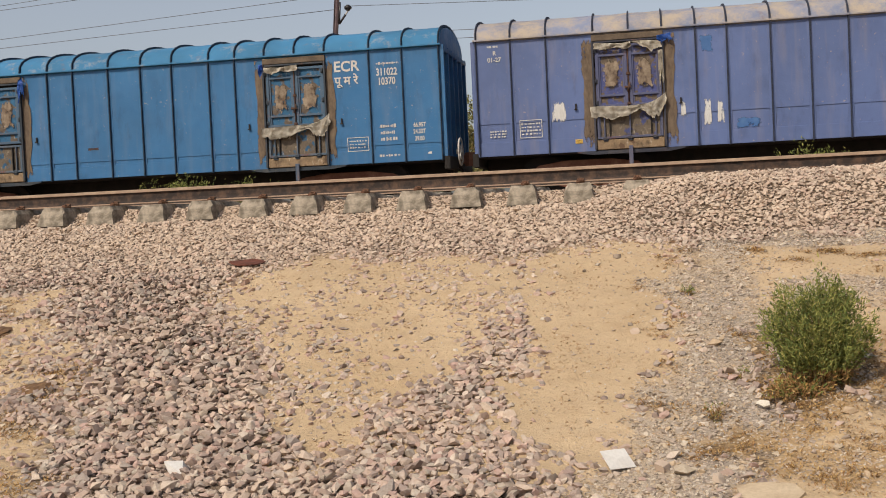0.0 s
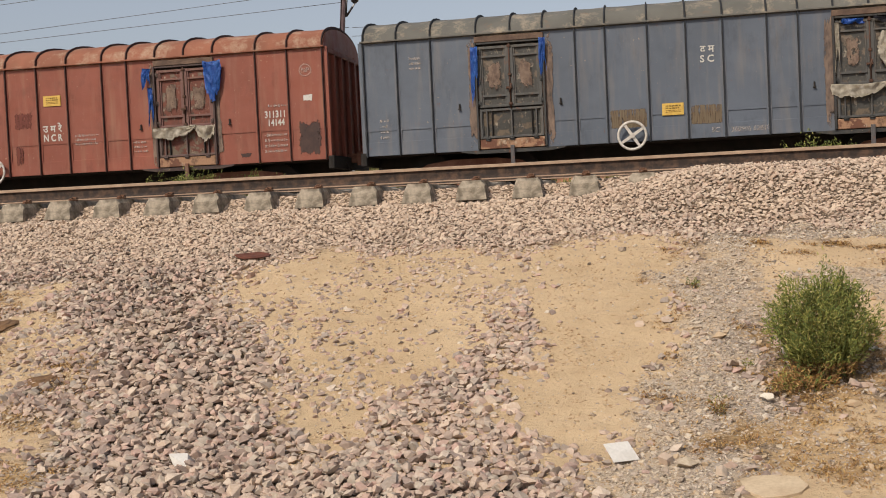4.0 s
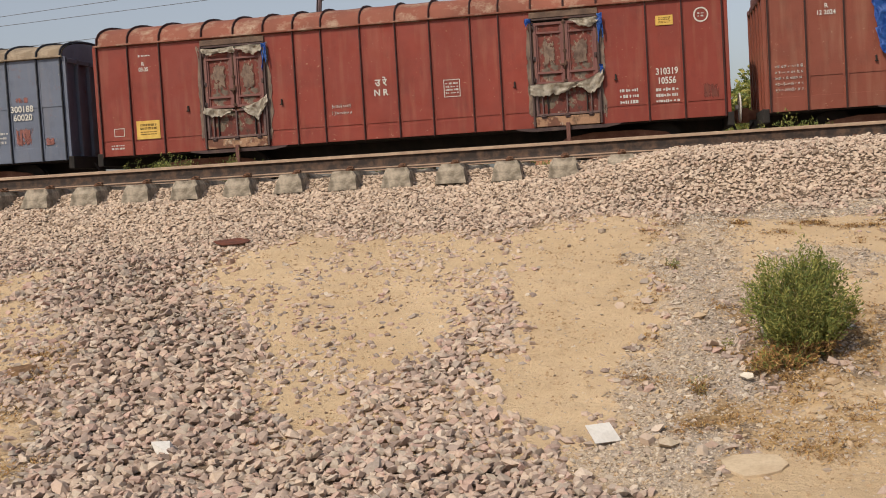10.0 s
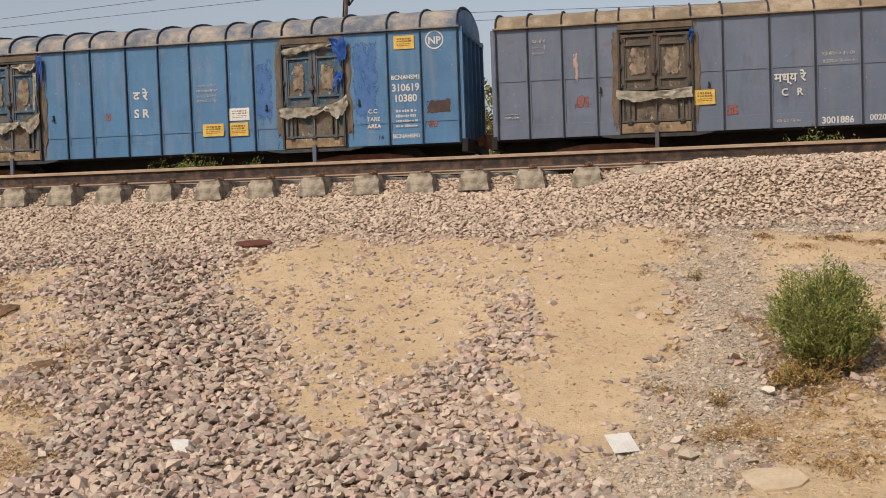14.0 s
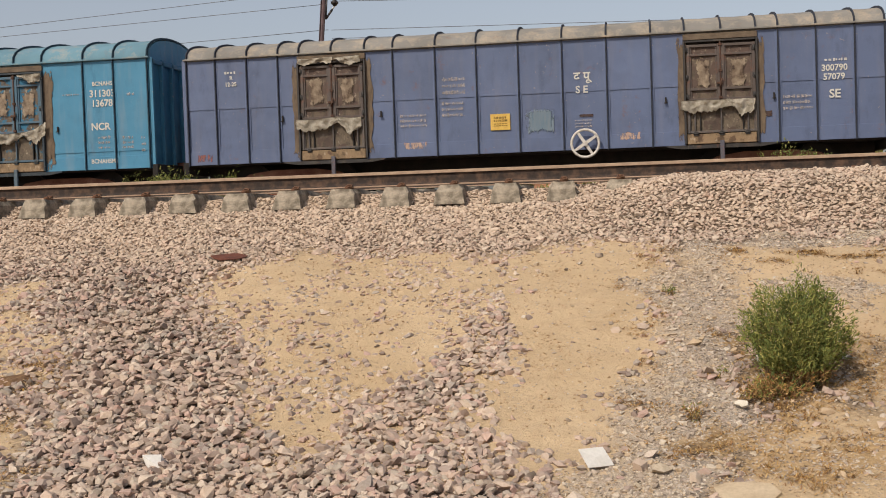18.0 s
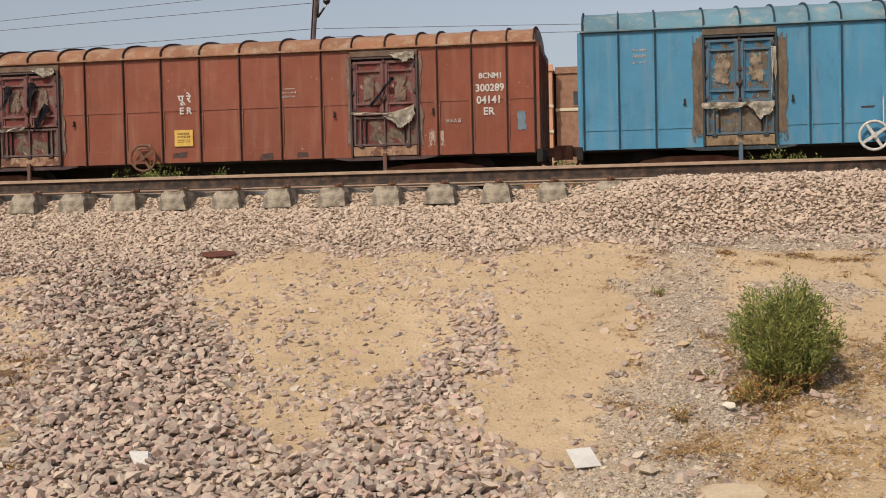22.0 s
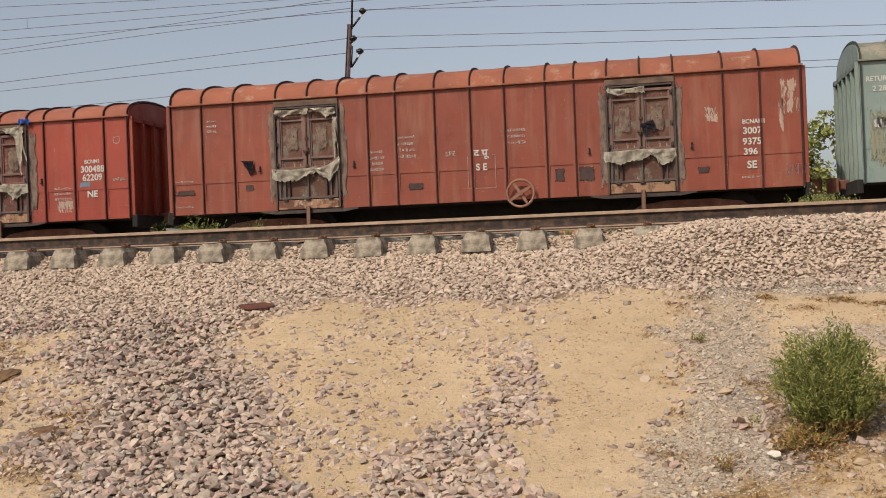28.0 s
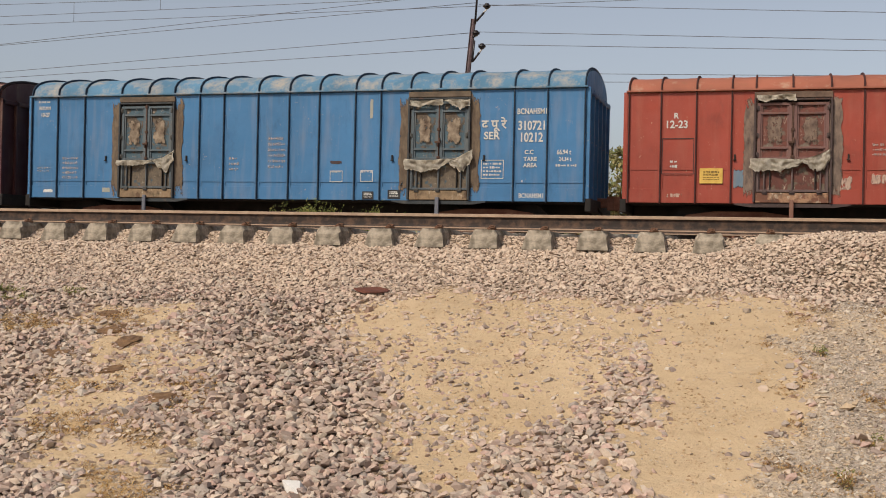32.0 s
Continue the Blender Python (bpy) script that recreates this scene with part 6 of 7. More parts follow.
        ("kplate", 9.92, 1.06, 0.31, 0.21),
        ("patch", 9.32, 3.07, 0.07, 0.40, "cream"),
        ("patch", 8.45, 1.81, 0.29, 0.08, "dark"),
        ("bars", 1.18, 1.68, 0.46, 0.61, 5, "f"),
        ("bars", 0.41, 1.64, 0.40, 0.15, 2, "f"),
        ("patch", 0.54, 1.09, 0.34, 0.10, "white"),
        ("patch", 2.23, 1.12, 0.20, 0.10, "cream"),
        ("bars", 5.78, 1.78, 0.27, 0.39, 2, "f"),
        ("bars", 6.91, 2.05, 0.45, 0.82, 3, "f"),
        ("bars", 13.00, 1.38, 0.08, 0.10, 1, "w"),
    ],
}

text_meshes(sorted({(a[3], a[4]) for rows in MARKS.values() for a in rows if a[0] == "text"}))
C = srgb
Z2 = SILL + 0.93
SWAG = ("rag", -0.10, Z2 + 0.03, 1.10, 0.27, 0.02, 0, "swag")
TAIL = ("rag", 0.92, Z2 + 0.02, 0.62, 0.38, 0.0, 0, "tail", 0.24)
TAIL_LOW = ("rag", 0.86, Z2 + 0.04, 0.60, 0.36, 0.0, 8, "tail", 0.06)
BAND = ("rag", -0.08, Z2 + 0.02, 1.62, 0.25, 0.04, 0, "even")
THIN = ("rag", -0.06, Z2 + 0.02, 1.0, 0.14, 0.02, 0, "swag")
LENS = ("rag", 1.02, SILL + 2.02, 0.85, 0.22, 0.0, 80, "lens")
HALF = ("rag", 0.70, Z2 + 0.06, 0.75, 0.40, 0.02, 0, "tail", 0.16)
TOPRAG = ("rag", 0.02, SILL + 2.33, 0.80, 0.15, 0.02, 0)
TOPRAG_R = ("rag", 0.85, SILL + 2.33, 0.62, 0.22, 0.0, 0, "tail")
SIDEWHITE = ("rag", 1.40, SILL + 2.1, 0.10, 1.0, 0.0, 0)
SIDEWHITE_L = ("rag", 0.01, SILL + 2.25, 0.09, 1.2, 0.0, 0)
FRINGE = ("tarp", -0.12, SILL + 2.3, 0.17, 1.25, 0.0, 0)
FRINGE_R = ("tarp", 1.46, SILL + 2.3, 0.15, 0.75, 0.0, 0)


def door_look(rags=(SWAG, TAIL), **more):
    return dict(rags=rags, **more)


# rear end, colours and dress of every wagon, from the front of the train backwards
WAGONS = [
    ("tall", -1.04, "violet-blue covered goods wagon with rusty cream roof", C(98, 117, 167), C(128, 136, 160), 1, C(84, 92, 148), "b", (door_look((SWAG, TAIL, TOPRAG, TOPRAG_R, SIDEWHITE, ("tarp", 1.38, SILL + 2.42, 0.30, 0.18, 0.02, -10))), door_look()), dict(rust=0.3, cake=0.85)),
    ("tall", -16.25, "deep blue covered goods wagon with white lettering", C(46, 114, 166), C(62, 126, 168), 2, C(52, 110, 150), "b", (door_look((("tarp", 0.1, SILL + 2.46, 0.5, 0.12, 0.0, 0), ("tarp", 1.48, SILL + 2.46, 0.15, 0.62, 0, 0))), door_look((SWAG, TAIL, TOPRAG, ("tarp", -0.1, SILL + 2.40, 0.10, 0.3, 0, 0)))), dict(rust=0.15, dust=0.15, end_wheel=True, lap=0.4, seal_w=0.22, cake=0.15)),
    ("tall", -31.58, "slate-grey covered goods wagon with white lettering", C(100, 108, 121), C(106, 104, 98), 3, C(86, 84, 80), "g", (door_look((FRINGE, ("tarp", 1.42, SILL + 2.40, 0.14, 0.9, 0, 0))), door_look((SWAG, TAIL, LENS, SIDEWHITE_L, ("tarp", 0.15, SILL + 2.32, 0.45, 0.14, 0.0, 0), ("black", 0.8, SILL + 2.36, 0.65, 0.10, 0.04, 8), ("tarp", 1.50, SILL + 2.44, 0.17, 1.4, 0, 0)))), dict(rust=0.4, wheel=6.01, lap=0.56, seal_w=0.2)),
    ("tall", -46.91, "faded red-brown covered goods wagon with blue tarpaulin on its doors", C(152, 82, 62), C(148, 94, 72), 4, C(130, 76, 62), "g", (door_look((BAND, ("tarp", -0.24, SILL + 2.46, 0.26, 1.0, 0.0, 6), FRINGE_R, ("black", 0.75, SILL + 2.2, 0.55, 0.62, 0.1, 10), ("tarp", 0.8, SILL + 1.80, 0.5, 0.12, 0.05, -10))), door_look((SWAG, TAIL_LOW, ("tarp", -0.28, SILL + 2.36, 0.20, 0.55, 0, 4), ("tarp", -0.16, SILL + 1.9, 0.12, 1.0, 0, 0), ("tarp", 1.24, SILL + 2.44, 0.44, 0.95, 0.05, 0, "lens")))), dict(rust=0.35, wheel=6.01, seal_w=0.15, cake=0.3)),
    ("tall", -62.30, "red-brown covered goods wagon with torn blue tarpaulin", C(137, 68, 47), C(142, 86, 64), 5, C(124, 70, 58), "g", (door_look((("tarp", -0.46, SILL + 2.30, 0.80, 0.24, 0.0, 42, "lens"), ("tarp", -0.46, SILL + 2.32, 0.34, 0.80, 0.0, -4, "swag"), ("tarp", -0.44, SILL + 1.62, 0.62, 0.62, 0.0, -14, "swag"), ("tarp", 0.12, SILL + 1.78, 0.62, 0.10, 0.02, -14), ("tarp", 0.66, SILL + 2.48, 0.92, 0.62, 0.0, -2, "swag"), ("tarp", 1.40, SILL + 2.50, 0.26, 1.0, 0.0, 0), ("rag", 0.45, Z2 + 0.08, 0.5, 0.16, 0.0, 0, "lens"))), door_look((SWAG, TAIL, LENS, ("tarp", 0.70, SILL + 2.52, 0.80, 0.42, 0.02, 4, "tail"), ("tarp", -0.30, SILL + 1.62, 0.72, 0.18, 0.0, -20, "swag"), ("tarp", -0.16, SILL + 1.5, 0.13, 0.66, 0, 0)))), dict(rust=0.35, wheel=6.02, wheel_m="rust", seal_w=0.16, cake=0.2)),
    ("tall", -77.60, "brick-red covered goods wagon with dusty roof", C(144, 51, 31), C(140, 82, 64), 6, C(130, 62, 50), "g", (door_look((TAIL, ("rag", 0.0, Z2 + 0.05, 0.7, 0.18, 0.02, 6, "swag"), TOPRAG, TOPRAG_R, ("tarp", 1.46, SILL + 2.36, 0.12, 0.6, 0, 0))), door_look((SWAG, TAIL, TOPRAG_R, ("tarp", -0.12, SILL + 2.40, 0.14, 0.18, 0, 0), ("tarp", 1.45, SILL + 2.4, 0.12, 0.65, 0, 0), ("tarp", 1.46, SILL + 1.3, 0.08, 0.3, 0, 0)))), dict(rust=0.2, dust=0.2, end_wheel=True, lap=0.36, seal_w=0.13, cake=0.35)),
    ("low", -94.05, "rust-streaked grey-blue covered goods wagon", C(108, 117, 136), C(142, 124, 102), 7, C(96, 84, 70), "b", (door_look((BAND, ("tarp", 1.5, SILL + 2.2, 0.10, 0.3, 0, 0))), door_look((("rag", 0.72, Z2 + 0.06, 0.62, 0.38, 0.0, 0, "tail", 0.14), TOPRAG_R, ("tarp", -0.2, SILL + 2.3, 0.16, 0.4, 0, 0)))), dict(rust=0.55, dust=0.15, wheel=9.08, lap=1.28, cake=0.5, seal_w=0.16)),
    ("tall", -109.28, "bright blue covered goods wagon with yellow notices", C(78, 126, 168), C(104, 112, 126), 8, C(64, 100, 124), "b", (door_look((SWAG, TAIL, TOPRAG_R, SIDEWHITE, ("tarp", -0.22, SILL + 2.34, 0.16, 0.5, 0, 0), ("tarp", 1.52, SILL + 2.5, 0.13, 0.9, 0, 0))), door_look((SWAG, TAIL, ("tarp", 1.15, SILL + 2.5, 0.4, 0.6, 0.04, 0, "tail"), ("tarp", 1.3, SILL + 1.75, 0.2, 0.5, 0, 16), ("rag", 0.02, SILL + 2.30, 1.2, 0.16, 0.0, -5, "swag")))), dict(rust=0.3, lap=0.5, cake=0.7, seal_w=0.18)),
    ("low", -125.76, "dull violet-grey covered goods wagon", C(98, 112, 146), C(140, 136, 130), 9, C(104, 84, 74), "b", (door_look((SWAG, TAIL_LOW, TOPRAG, TOPRAG_R)), door_look((SWAG, TAIL_LOW))), dict(rust=0.45, dust=0.12, wheel=9.22, lap=1.28, cake=0.5, seal_w=0.16)),
    ("tall", -141.09, "turquoise-blue covered goods wagon with white lettering", C(74, 146, 182), C(104, 142, 158), 10, C(56, 124, 158), "b", (door_look((THIN, TAIL_LOW, SIDEWHITE)), door_look((SWAG, TAIL, TOPRAG_R))), dict(rust=0.12, wheel=6.11, lap=0.42, cake=0.3)),
    ("low", -157.68, "rust-brown covered goods wagon with dark red doors", C(144, 71, 42), C(152, 106, 78), 11, C(128, 58, 52), "g", (door_look((("rag", -0.05, Z2 - 0.02, 0.75, 0.08, 0.0, -4), ("black", 0.26, SILL + 1.95, 0.16, 0.55, 0, 14, "lens"), ("black", 0.84, SILL + 2.0, 0.20, 0.65, 0, 10, "lens"), ("black", 1.22, SILL + 1.5, 0.17, 0.75, 0, 30, "lens"), TOPRAG_R)), door_look((("rag", 0.0, Z2 + 0.10, 0.95, 0.06, 0.0, 5), HALF, ("black", 0.40, SILL + 1.16, 0.85, 0.09, 0.0, -48), TOPRAG_R))), dict(rust=0.5, lap=1.2, wheel=6.40, wheel_m="rust", seal_w=0.11, cake=0.4)),
    ("tall", -172.98, "sage-green covered goods wagon with rusty lower panels", C(143, 160, 152), C(126, 128, 114), 12, C(98, 118, 120), "b", (door_look((SWAG, TAIL_LOW, TOPRAG, SIDEWHITE)), door_look((BAND, TAIL, TOPRAG, TOPRAG_R, SIDEWHITE_L))), dict(rust=0.4, dust=0.2, wheel=5.96, bare_roof=5.9, cake=0.35)),
    ("tall", -188.58, "tall red-brown covered goods wagon with chalk scrawls", C(151, 72, 49), C(158, 94, 70), 13, C(122, 82, 66), "g", (door_look((SWAG, TAIL, TOPRAG, TOPRAG_R, SIDEWHITE)), door_look((SWAG, TAIL_LOW, TOPRAG, ("black", 0.7, SILL + 1.5, 0.3, 0.25, 0, -20)))), dict(rust=0.45, wheel=8.31, wheel_m="rust", seal_w=0.18, cake=0.15)),
    ("low", -205.20, "brick-red covered goods wagon with whitewashed brake wheel", C(167, 66, 45), C(164, 98, 76), 14, C(128, 76, 64), "g", (door_look((SWAG, TAIL, TOPRAG)), door_look((BAND, TAIL_LOW, TOPRAG_R, ("rag", 1.22, SILL + 2.2, 0.22, 1.0, 0, -8), ("tarp", 1.35, SILL + 2.52, 0.3, 0.16, 0, 0)))), dict(rust=0.35, dust=0.18, wheel=6.36, seal_w=0.24, cake=0.1)),
    ("tall", -220.54, "sky-blue covered goods wagon with brown-sealed doors", C(62, 124, 174), C(86, 130, 160), 15, C(84, 108, 120), "b", (door_look((THIN, TAIL)), door_look((SWAG, TAIL, TOPRAG, TOPRAG_R))), dict(rust=0.15, lap=0.42, cake=0.5)),
    ("tall", -235.95, "dark maroon covered goods wagon", C(88, 44, 40), C(92, 52, 46), 16, C(80, 50, 44), "g", (door_look(), door_look()), dict(rust=0.3)),
]
for i, (k, x0, label, col, roof, seed, door_c, seal, dress, more) in enumerate(WAGONS):
    more = dict(more)
    if more.get("wheel_m"):
        more["wheel_m"] = M_CLIP if i == 10 else M_WHEELRUST
    wagon(k, x0, label, col, roof, seed, leaf=daub("smeared_door_sheet", door_c, seed, (92, 79, 66) if seal == "b" else (104, 92, 80), 0.42 if seal == "b" else 0.24),
          frame_c=door_c, seal=M_BROWN if seal == "b" else M_GREYSEAL, dress=dress, marks=MARKS.get(i, ()), **more)


# ---- plants ----
def leaf_cloud(name, tips, size, material, parent, seed, droop=0.3, wide=0.32, label=""):
    """Many small folded leaves at the given places (x, y, z, dir)."""
    r = np.random.default_rng(seed)
    t = np.array(tips, float)
    n = len(t)
    d = t[:, 3:] + r.normal(size=(n, 3)) * 0.35
    d /= np.linalg.norm(d, axis=1)[:, None] + 1e-9
    side = np.cross(d, r.normal(size=(n, 3)))
    side /= np.linalg.norm(side, axis=1)[:, None] + 1e-9
    up, s, p = np.cross(side, d), (size * r.uniform(0.6, 1.3, n))[:, None], t[:, :3]
    verts = np.stack([p, p + d * s * 0.5 + side * s * wide * 0.5 + up * s * 0.06, p + d * s - up * s * droop * 0.3, p + d * s * 0.5 - side * s * wide * 0.5 + up * s * 0.06], 1).reshape(-1, 3).tolist()
    i = np.arange(n) * 4
    faces = np.concatenate([np.stack([i, i + 1, i + 2], -1), np.stack([i, i + 2, i + 3], -1)]).tolist()
    me = rough_mesh(name, verts, faces, None)
    ob = part(name, me, material, parent, label)
    ob["kind"] = "stuff"
    return ob


def bush(x, y, wide, tall, seed, label, stems=46, leaves=60, leaf=0.030, name="bush", material=None, dry=0.22, category="bush", up=0.0, lobes=None, loose=1.0, slim=0.32):
    r = np.random.default_rng(seed)
    b = thing(name, label, category, "", "", at_land(x, y, up))
    bm = bmesh.new()
    tips, low = [], []
    puffs = [(0.0, 0.0, 0.80, 0.20)]
    for k in range(11):
        a, q = k * 2.4 + seed + r.uniform(-0.3, 0.3), r.uniform(0.12, 0.36)
        puffs.append((math.cos(a) * wide * q, math.sin(a) * wide * q * 0.9, r.uniform(0.22, 0.92) * (1.12 - 0.9 * q), r.uniform(0.10, 0.19)))
    if lobes:
        puffs = [(a / wide * wide, b, h / tall, q / wide) for a, b, h, q in lobes]
    for _ in range(stems):
        c = puffs[r.integers(len(puffs))]
        o = r.normal(size=3)
        o *= r.uniform(0.2, 1.0) ** 0.5 / np.linalg.norm(o)
        end = np.array((c[0] + o[0] * wide * c[3], c[1] + o[1] * wide * c[3], max(tall * (c[2] + o[2] * c[3] * 0.9), 0.03)))
        if r.uniform() < 0.22:
            end = end * np.array((1.12, 1.12, r.uniform(1.02, 1.10) if lobes else r.uniform(1.05, 1.30)))
        a = math.atan2(end[1], end[0])
        base = np.array((c[0] * 0.5 + r.normal() * 0.03, c[1] * 0.5 + r.normal() * 0.03, -0.02))
        prev = base
        for k in range(1, 5):
            u = k / 4
            q = base + (end - base) * np.array((u ** 0.9, u ** 0.9, u ** 1.1)) + r.normal(size=3) * 0.014
            add_tube(bm, prev, q, 0.0045 * (1.25 - u), 0.0045 * (1.05 - u), seg=4, caps=False)
            way = (q - prev) / (np.linalg.norm(q - prev) + 1e-6)
            for _ in range(int(leaves / 4 * (0.15 + 1.5 * u * u))):
                w = r.uniform()
                p = prev + (q - prev) * w + r.normal(size=3) * (0.010 + 0.030 * u) * min(1, tall / 0.4) * loose
                out = np.array((math.cos(a), math.sin(a), 0.0)) * 0.5 + way * 0.6 + np.array((0, 0, 0.25)) + r.normal(size=3) * 0.55
                (low if (p[2] < tall * dry or p[0] < -0.30 * wide and p[2] < tall * dry * 1.8) and r.uniform() < 0.75 else tips).append((*p, *out))
            prev = q
    part("stalk", to_mesh(bm, "stalk", False), M_STEM, b, "thin woody stalks")["kind"] = "stuff"
    leaf_cloud("foliage", tips, leaf, material or M_LEAF, b, seed + 1, wide=slim, label="narrow dusty green leaves")
    if low:
        leaf_cloud("dead_leaves", low, leaf * 0.9, M_DRY, b, seed + 2, label="dry brown lower leaves")
    return b


LOBES = [(0.04, 0.0, 0.62, 0.16), (-0.16, -0.10, 0.58, 0.16), (-0.25, 0.10, 0.42, 0.14), (0.18, 0.05, 0.58, 0.16), (0.26, -0.08, 0.40, 0.14), (0.0, -0.20, 0.44, 0.17), (0.05, -0.14, 0.22, 0.15), (-0.10, -0.12, 0.28, 0.15), (-0.08, 0.2, 0.58, 0.15), (0.14, 0.2, 0.57, 0.14), (0.15, -0.15, 0.30, 0.14)]
bush(3.80, -5.02, 1.0, 0.83, 21, "green wild bush with dry lower leaves on sandy ground", 210, 110, 0.036, lobes=LOBES, loose=0.50, slim=0.26, dry=0.12)
bush(3.66, -5.20, 0.62, 0.14, 26, "dead brown undergrowth at the foot of the bush", 60, 40, 0.034, "dry_brush", dry=1.2, category="dry brush")
bush(4.70, -4.99, 0.62, 0.55, 22, "half-dry green bush beside the larger one", 56, 70, 0.036, dry=0.4)
bush(3.10, -5.55, 0.16, 0.12, 23, "small dry grey-green weed on gravel", 14, 22, 0.024, "weed", dry=0.6, category="weed")
bush(3.33, -4.90, 0.12, 0.08, 24, "small dry weed on gravel", 10, 18, 0.02, "weed", dry=0.5, category="weed")
bush(3.02, -3.29, 0.22, 0.07, 25, "low dusty weed on grey chippings", 14, 18, 0.022, "weed", dry=0.3, category="weed")
for i, (x, wide, tall) in enumerate(((-4.75, 0.5, 0.74), (-4.3, 0.6, 0.84), (-3.85, 0.5, 0.80), (-3.2, 0.4, 0.80), (-2.85, 0.25, 0.66), (4.55, 0.35, 0.74), (4.9, 0.5, 0.90), (5.25, 0.35, 0.78), (6.1, 0.3, 0.6))):
    bush(x, 3.35, wide * 1.25, tall - 0.14, 40 + i, "fresh green leafy weed between the tracks", 80, 80, 0.042, "weed", dry=0.05, category="weed")
for i, (x, y, w) in enumerate(((-5.03, -2.73, 0.519), (-5.29, -2.45, 0.410), (-4.48, -2.48, 0.359))):
    bush(x, y, w, 0.10, 60 + i, "low green creeping weed on the ballast edge", 14, 24, 0.03, "weed", dry=0.2, category="weed")


def straw(name, patches, count, seed, label, long=0.075):
    r = np.random.default_rng(seed)
    verts, faces = [], []
    x, y = r.uniform(-5.4, 5.6, count), r.uniform(-8.4, -1.6, count)
    reach = y + 13.1
    ok = (x > 2.4 - 0.82 * reach) & (x < 3.2 + 0.26 * reach) & (r.uniform(size=count) < cover(patches, x, y) * np.clip(0.5 + 3.5 * wavy(x * 4, y * 4, 1.6), 0.03, 1))
    for px_, py_ in zip(x[ok], y[ok]):
        z = float(land(px_, py_))
        n = int(r.integers(2, 6))
        for _ in range(n):
            a, lift, s = r.uniform(0, 6.28), r.uniform(0.02, 0.28), long * r.uniform(0.4, 1.2)
            d, sd = Vector((math.cos(a), math.sin(a), lift)) * s, Vector((-math.sin(a), math.cos(a), 0)) * 0.0035
            p = Vector((px_ + r.normal() * 0.02, py_ + r.normal() * 0.02, z + 0.004))
            i = len(verts)
            verts += [(p + sd)[:], (p - sd)[:], (p + d * 0.6 - sd * 0.7 + Vector((0, 0, 0.01)))[:], (p + d)[:], (p + d * 0.6 + sd * 0.7 + Vector((0, 0, 0.01)))[:]]
            faces += [(i, i + 1, i + 2, i + 4), (i + 4, i + 2, i + 3)]
    return tagged(new(name, rough_mesh(name, verts, faces, M_DRY)), label, "dry grass", kind="stuff")


straw("dry_grass", LITTER, 75000, 31, "trampled dry straw and dead grass on sand", 0.055)
TUFTS = [(2.83, -3.15, 0.10, 0.05, 0), (2.79, -3.92, 0.14, 0.09, 0), (2.74, -4.73, 0.11, 0.13, 0), (2.78, -5.51, 0.16, 0.12, 0), (3.41, -2.15, 0.30, 0.08, 0), (3.39, -2.45, 0.16, 0.10, 0), (4.6, -2.3, 0.3, 0.1, 0), (4.9, -2.9, 0.2, 0.12, 0), (2.82, -3.01, 0.13, 0.04, 0), (2.89, -3.58, 0.11, 0.06, 0), (2.75, -4.01, 0.11, 0.09, 0), (2.69, -4.62, 0.11, 0.08, 0), (2.75, -5.41, 0.17, 0.10, 0), (2.81, -5.96, 0.15, 0.08, 0), (2.95, -2.38, 0.15, 0.07, 0), (3.51, -2.31, 0.41, 0.07, 0), (4.33, -2.38, 0.31, 0.07, 0), (-3.23, -3.15, 0.53, 0.11, 0), (-2.04, -4.78, 0.23, 0.10, 0)]
straw("grass_tufts", TUFTS, 80000, 33, "small dry ochre grass tufts in sand", 0.06)


# ---- loose things on the ground ----
def slab(name, x, y, outline, thick, material, label, category, turn=0.0, tilt=0.0, lift=0.0, bulge=0.0):
    bm = bmesh.new()
    add_prism(bm, outline, "z", 0.0, thick)
    if bulge:
        for v in bm.verts:
            v.co.z += bulge * math.sin(v.co.x * 25) + bulge * math.cos(v.co.y * 31)
    ob = new(name, to_mesh(bm, name))
    ob.data.materials.append(material)
    ob.matrix_basis = at_land(x, y, lift, turn, tilt)
    return tagged(ob, label, category)


def blob(n, rx, ry, seed, wob=0.18):
    r = random.Random(seed)
    return [(rx * math.cos(2 * math.pi * i / n) * (1 + r.uniform(-wob, wob)), ry * math.sin(2 * math.pi * i / n) * (1 + r.uniform(-wob, wob))) for i in range(n)]


slab("paper_sheet", 2.49, -6.27, [(-0.10, -0.07), (0.08, -0.09), (0.10, 0.065), (-0.07, 0.085)], 0.004, M_PAPER, "crumpled white paper card lying on sand", "paper", 42, 34, 0.055, 0.004)
slab("flat_stone", 3.34, -6.70, blob(9, 0.19, 0.16, 8, 0.22), 0.022, mottled("pale_sandstone", srgb(196, 176, 148), srgb(180, 158, 130), 5, 0.95), "flat sand-coloured stone slab sunk in earth", "stone", 0, 10, 0.0)
slab("rusty_plate", -1.27, -2.12, blob(12, 0.17, 0.085, 6, 0.2), 0.008, M_IRONRED, "rusty brown scrap iron plate on ballast", "scrap iron", 8, 18, 0.05, 0.006)
